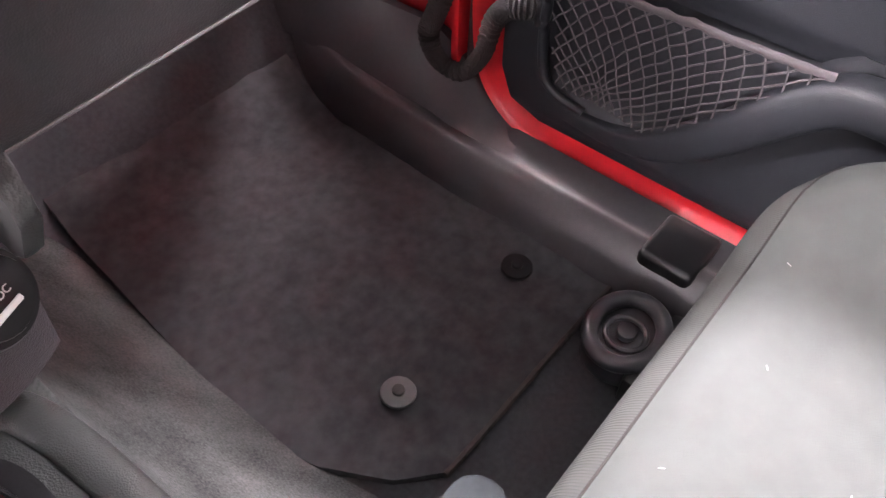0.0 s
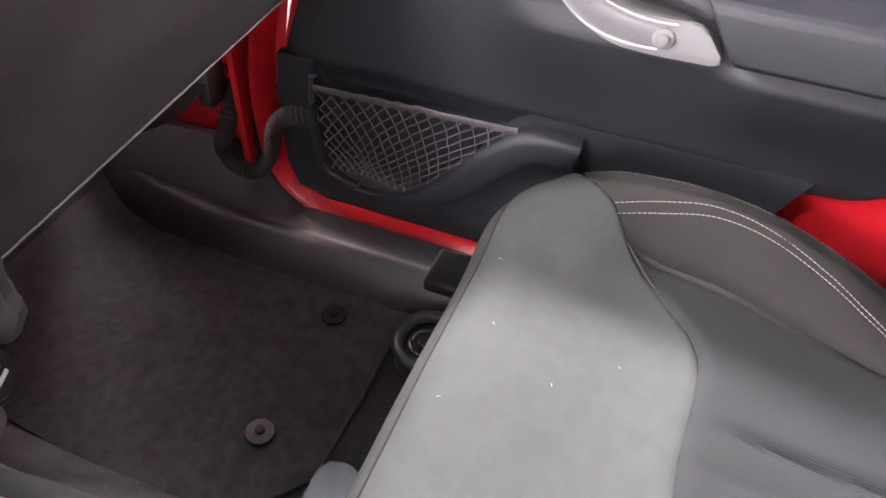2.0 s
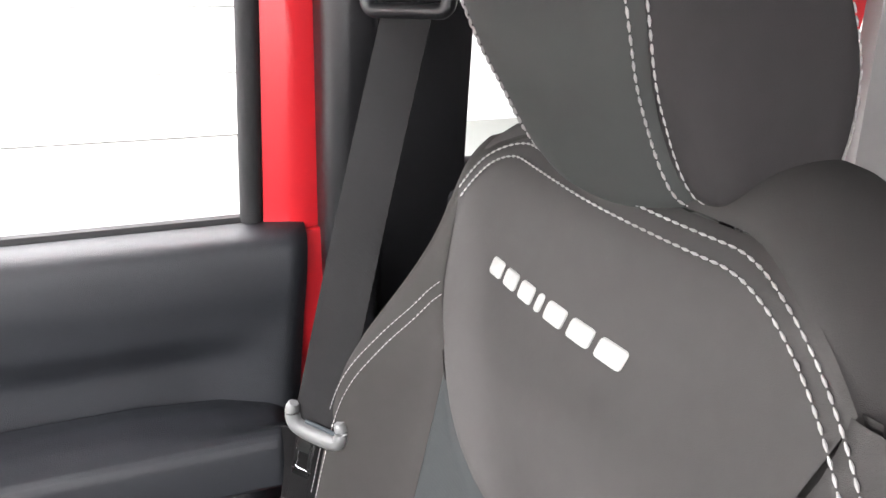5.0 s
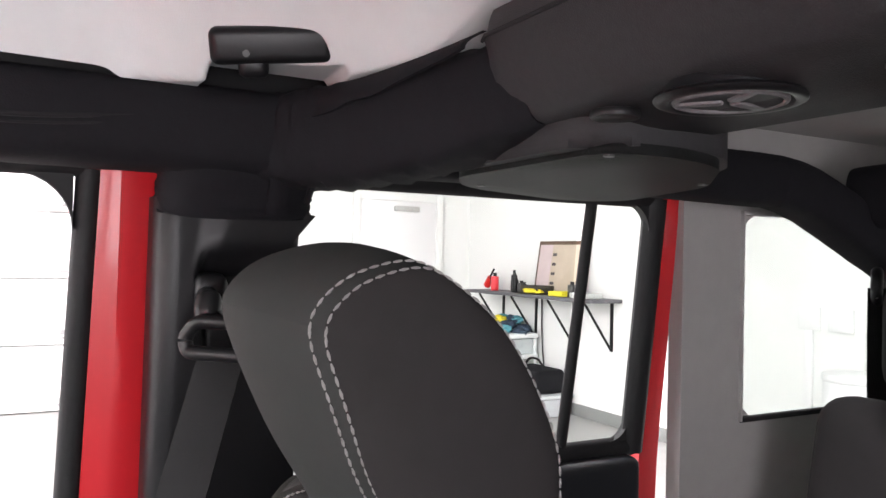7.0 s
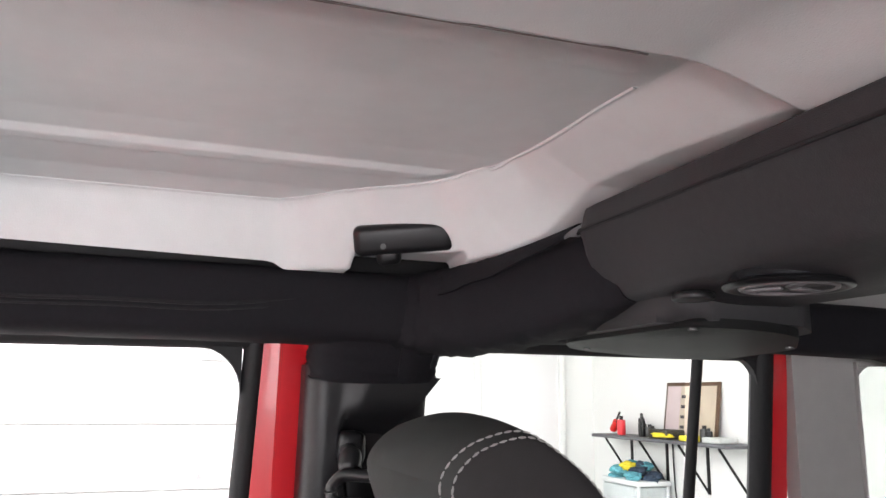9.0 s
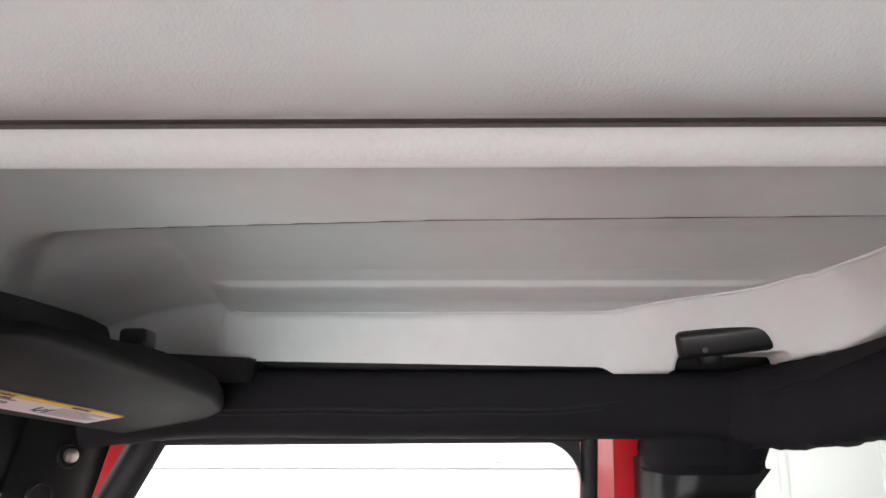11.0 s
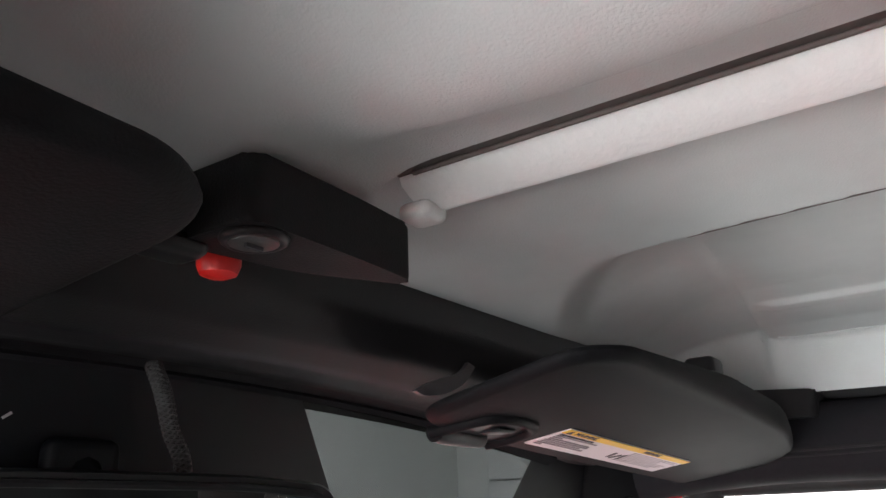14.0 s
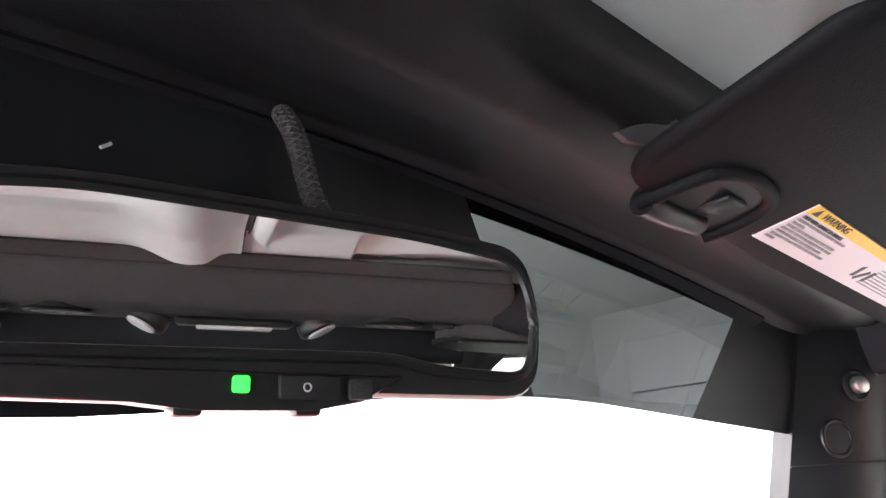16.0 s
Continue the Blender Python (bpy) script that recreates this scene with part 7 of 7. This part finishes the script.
def rear_mirror():
    m = thing("rear_view_mirror", "black rear-view mirror with a green light and buttons", "mirror")
    n = Vector((-0.2440, -0.9695, -0.0840)).normalized()
    right = Vector((0.969, -0.2285, 0.0))
    right = (right - n * right.dot(n)).normalized()
    up = n.cross(right) * -1
    if up.z < 0:
        up = -up
    c = Vector((-0.022, 0.6375, 1.008))
    M = Matrix((right, up, right.cross(up))).transposed().to_4x4()
    M.translation = c
    sgn = 1 if right.cross(up).dot(n) > 0 else -1
    out = rounded([(-0.118, -0.031), (-0.126, 0.0), (-0.119, 0.031), (-0.06, 0.037), (0.06, 0.034), (0.1125, 0.029), (0.1205, 0.0), (0.1165, -0.033)], 0.020, 6)
    face = rounded([(-0.112, -0.021), (-0.120, 0.0), (-0.113, 0.025), (-0.06, 0.031), (0.06, 0.028), (0.107, 0.023), (0.1145, 0.0), (0.111, -0.025), (0.070, -0.023), (0.050, -0.019), (0.030, -0.019)], 0.014, 6)

    def solid(pts, levels):
        bm = bmesh.new()
        rows = [[bm.verts.new(M @ Vector((x * k, y * (1 - (1 - k) * 2.2), sgn * d))) for x, y in pts] for k, d in levels]
        cnt = len(pts)
        for a, b in zip(rows, rows[1:]):
            for i in range(cnt):
                bm.faces.new((a[i], a[(i + 1) % cnt], b[(i + 1) % cnt], b[i]))
        bm.faces.new(rows[-1][::-1])
        bm.faces.new(rows[0])
        return bm
    part("case", solid(out, ((0.985, 0.0015), (1.0, -0.002), (1.0, -0.012), (0.95, -0.024), (0.80, -0.034))), SMOOTH_BLACK, m)
    part("glass", solid(face, ((1.0, 0.0030), (1.0, 0.0020))), MIRROR, m, "mirror glass", smooth=10)
    rim = [M @ Vector((x, y, sgn * 0.0025)) for x, y in face]
    rim.append(rim[0])
    part("rim", tube(rim, 0.0022, 8, caps=False), SMOOTH_BLACK, m)
    chin = [(-0.080, -0.024), (-0.066, -0.0335), (-0.010, -0.0350), (0.010, -0.0375), (0.050, -0.0375), (0.068, -0.0345), (0.084, -0.0255)]
    part("button_strip", prism([(x - 0.03, y) for x, y in chin], "z", sgn * 0.004, sgn * -0.014, 0.002), SMOOTH_BLACK, m).matrix_basis = M
    part("indicator", rbox((-0.0092, -0.0320, sgn * 0.002), (-0.0036, -0.0265, sgn * 0.0058), 0.001), GREEN_LAMP, m, "lit green indicator").matrix_basis = M
    part("button", rbox((0.006, -0.034, sgn * 0.003), (0.028, -0.026, sgn * 0.0062), 0.001), RUBBER, m).matrix_basis = M
    part("button_mark", ring((0.0155, -0.030, sgn * 0.0064), (0, 0, 1), 0.0013, 0.0003, 18, 6), WHITE_INK, m).matrix_basis = M
    part("sensor", rbox((0.031, -0.034, sgn * 0.003), (0.040, -0.027, sgn * 0.0062), 0.001), GREY_TRIM, m).matrix_basis = M
    for x in (-0.022, 0.018):
        part("microphone", rbox((x - 0.005, -0.0395, -0.010), (x + 0.005, -0.034, 0.002), 0.002, 2), SMOOTH_BLACK, m).matrix_basis = M
    part("mount", tube([c + Vector((0, 0.02, 0.01)), Vector((-0.02, 0.672, 1.03)), Vector((-0.02, 0.685, 1.045))], 0.012, 12), FRIT, m)
    part("mount_foot", rbox((-0.040, 0.676, 1.035), (0.000, 0.690, 1.062), 0.006, 3), FRIT, m)
    w = thing("wiring_loom", "grey braided wiring loom behind the mirror", "wiring")
    line = curve([(0.010, 0.672, 1.102), (0.010, 0.664, 1.090), (0.014, 0.664, 1.080), (0.022, 0.668, 1.066), (0.030, 0.668, 1.052), (0.030, 0.665, 1.035)], 12)
    part("sleeve", tube(line, 0.0042, 12), BRAID, w)
    for turn in (1, -1):
        for k in range(5):
            strand = []
            for i, p in enumerate(line):
                d = (line[min(i + 1, len(line) - 1)] - line[max(i - 1, 0)]).normalized()
                e = d.cross(Vector((1, 0, 0))).normalized()
                a = turn * i * 0.55 + k * 2 * math.pi / 5
                strand.append(p + (e * math.cos(a) + d.cross(e) * math.sin(a)) * 0.0044)
            part("strand", tube(strand, 0.0006, 5), BUCKLE_DARK, w)
    gl = thing("sticker", "small silver scrap on the black glass edge", "sticker")
    part("scrap", rbox((-0.0024, -0.0005, -0.0006), (0.0024, 0.0005, 0.0006), 0, m=Matrix.Translation((-0.059, screen_y(1.071) - 0.003, 1.071)) @ Matrix.Rotation(radians(-35), 4, "Y")), WHITE_INK, gl)


BRAID = material("braided_sleeve", (0.022, 0.021, 0.021), 0.5, vary=0.35, scale=160, bump=0.5, bump_scale=1500, kind="cells")
rear_mirror()


# ---- rear half of the car ----
REAR_GLASS = glass("green_grey_privacy_glass", (0.655, 0.68, 0.668), 0.03)


def rear_body():
    t = thing("hardtop", "light grey hardtop over the rear of the car", "hardtop", kind="structure")
    part("ceiling", sheet(lambda u, v: (-0.70 + 1.40 * u, -0.20 - 1.50 * v, 1.175 + 0.02 * math.sin(math.pi * u) - 0.02 * (2 * u - 1) ** 4 + 0.006 * math.exp(-((v - 0.3) / 0.01) ** 2)), 24, 60, (0, 0, 0.02)), HARDTOP, t)
    for sg in (1, -1):
        for lo, hi in (((-1.70, 0.55), (-0.70, 0.735)), ((-1.70, 1.035), (-0.70, 1.19)), ((-0.812, 0.735), (-0.70, 1.035)), ((-1.70, 0.735), (-1.48, 1.035))):
            part("side", rbox((min(sg * 0.69, sg * 0.715), lo[0], lo[1]), (max(sg * 0.69, sg * 0.715), hi[0], hi[1]), 0.0), HARDTOP, t)
        part("window_seal", tube([Vector((sg * 0.688, y, 0.738)) for y in (-0.815, -1.0, -1.2, -1.48)], 0.005, 8), RUBBER, t, "thin black rubber seal")
        for z0, z1, y0, y1 in ((0.735, 1.035, -0.815, -0.812), (1.030, 1.036, -1.48, -0.812)):
            part("reveal", rbox((min(sg * 0.684, sg * 0.70), y0, z0), (max(sg * 0.684, sg * 0.70), y1, z1), 0.001), HARDTOP, t)
        for cy, cz, dy, dz in ((-0.815, 1.032, -1, -1), (-0.815, 0.737, -1, 1), (-1.48, 1.032, 1, -1), (-1.48, 0.737, 1, 1)):
            part("window_corner", gusset(sg * 0.6945, cy, cz, dy, dz, 0.045), HARDTOP, t)
        part("upper_side", rbox((min(sg * 0.69, sg * 0.72), -0.70, 1.05), (max(sg * 0.69, sg * 0.72), 0.02, 1.20), 0.0), HARDTOP, t)
        p = part("pane", rbox((sg * 0.703 - 0.001, -1.48, 0.735), (sg * 0.703 + 0.001, -0.812, 1.035), 0), REAR_GLASS, t)
        p.visible_shadow = False
    for lo, hi in (((-0.715, 0.55), (0.715, 0.76)), ((-0.715, 0.985), (0.715, 1.19)), ((-0.715, 0.76), (-0.44, 0.985)), ((0.44, 0.76), (0.715, 0.985))):
        part("back", rbox((lo[0], -1.72, lo[1]), (hi[0], -1.70, hi[1]), 0), SMOOTH_BLACK, t)
    p = part("pane", rbox((-0.44, -1.712, 0.76), (0.44, -1.710, 0.985), 0), REAR_GLASS, t)
    p.visible_shadow = False
    w = thing("spare_wheel", "black spare wheel on the tailgate", "wheel")
    part("tyre", ring((0.05, -1.90, 0.45), (0, 1, 0), 0.285, 0.115, 48, 16), RUBBER, w)
    part("rim", disc((0.05, -1.90, 0.45), (0, 1, 0), 0.19, 0.14, 36, bevel=0.01), SILVER, w)
    part("carrier", rbox((-0.05, -1.90, 0.38), (0.15, -1.715, 0.52), 0.01), SMOOTH_BLACK, w)
    part("brake_light", rbox((-0.07, -1.93, 0.90), (0.17, -1.89, 0.955), 0.01, 3), SMOOTH_BLACK, w)
    part("brake_light_arm", rbox((0.02, -1.93, 0.80), (0.08, -1.89, 0.91), 0.006, 2), SMOOTH_BLACK, w)
    g = thing("tailgate", "black lined tailgate", "tailgate", kind="structure")
    part("lining", rbox((-0.71, -1.72, -0.06), (0.71, -1.66, 0.60), 0.01), BLACK, g)
    for sg in (1, -1):
        d = thing("rear_door", "rear car door with a divided window and black trim", "car door", group="rear doors")
        part("panel", rbox((min(sg * 0.70, sg * 0.755), -0.645, 0.06), (max(sg * 0.70, sg * 0.755), -0.14, 0.70), 0.014, 3), DARK_TRIM, d)

        def xs(z):
            return sg * (0.735 - 0.10 * (z - 0.67))
        for a0, a1, r in (((-0.650, 0.70), (-0.655, 1.045), 0.018), ((-0.14, 1.046), (-0.66, 1.046), 0.014), ((-0.135, 0.70), (-0.145, 1.04), 0.020), ((-0.528, 0.70), (-0.548, 1.04), 0.0085), ((-0.14, 0.708), (-0.65, 0.708), 0.014)):
            part("frame_bar", tube([Vector((xs(a0[1]), *a0)), Vector((xs((a0[1] + a1[1]) / 2), (a0[0] + a1[0]) / 2, (a0[1] + a1[1]) / 2)), Vector((xs(a1[1]), *a1))], r, 10, flat=0.7, up=(1, 0, 0)), RUBBER, d)
        for cy, cz, dy, dz in ((-0.158, 1.036, -1, -1), (-0.640, 1.036, 1, -1), (-0.640, 0.718, 1, 1)):
            part("frame_corner", gusset(xs(cz) - 0.006, cy, cz, dy, dz, 0.035), RUBBER, d)
        for y0, y1 in ((-0.53, -0.14), (-0.65, -0.54)):
            p = part("pane", sheet(lambda u, v: (xs(0.70 + 0.345 * v) + 0.002 * sg, y0 + (y1 - y0) * u, 0.70 + 0.345 * v), 2, 2), REAR_GLASS, d)
            p.visible_shadow = False
    bl = thing("rear_seat_belt", "black rear seat belt on the roll bar", "seat belt")
    part("guide", ring((0.578, -0.955, 0.932), (0.85, 0.5, 0), 0.020, 0.008, 28, 10), SMOOTH_BLACK, bl)
    part("slot_trim", tube([Vector((0.566, -0.935, 0.918)), Vector((0.572, -0.955, 0.916)), Vector((0.578, -0.975, 0.918))], 0.002, 8), STEEL, bl, "bright edge of the belt slot")
    part("webbing", ribbon([Vector((0.572, -0.958, 0.93)), Vector((0.572, -0.958, 0.85)), Vector((0.565, -0.95, 0.70))], (0.3, 1, 0), 0.047, 0.002), WEBBING, bl)


rear_body()


def driver_door():
    d = thing("driver_door", "driver's car door with a clear window", "car door")
    part("panel", rbox((-0.745, 0.03, 0.06), (-0.70, 0.80, 0.665), 0.014, 3), DARK_TRIM, d)
    p = part("pane", sheet(lambda u, v: (-0.735 + 0.035 * v, 0.04 + (0.73 - 0.17 * v) * u, 0.67 + 0.37 * v), 2, 2), CLEAR, d)
    p.visible_shadow = False
    part("frame_bar", tube([Vector((-0.70, 0.04, 1.045)), Vector((-0.70, 0.3, 1.045)), Vector((-0.70, 0.59, 1.045))], 0.014, 8), RUBBER, d)
    part("frame_bar", tube([Vector((-0.70, 0.59, 1.045)), Vector((-0.735, 0.78, 0.68))], 0.02, 8), RUBBER, d)

driver_door()


# darker and rougher than the red of the body
BONNET_RED = material("dull_red_bonnet_paint", (0.42, 0.006, 0.010), 0.5, vary=0.05, spec=0.3)


def bonnet():
    b = thing("bonnet", "red car bonnet ahead of the windscreen", "bonnet")
    part("panel", sheet(lambda u, v: (-0.66 + 1.32 * u, 0.86 + 1.35 * v, 0.66 + 0.02 * math.sin(math.pi * u) - 0.05 * v), 12, 12, (0, 0, -0.02)), BONNET_RED, b)


bonnet()
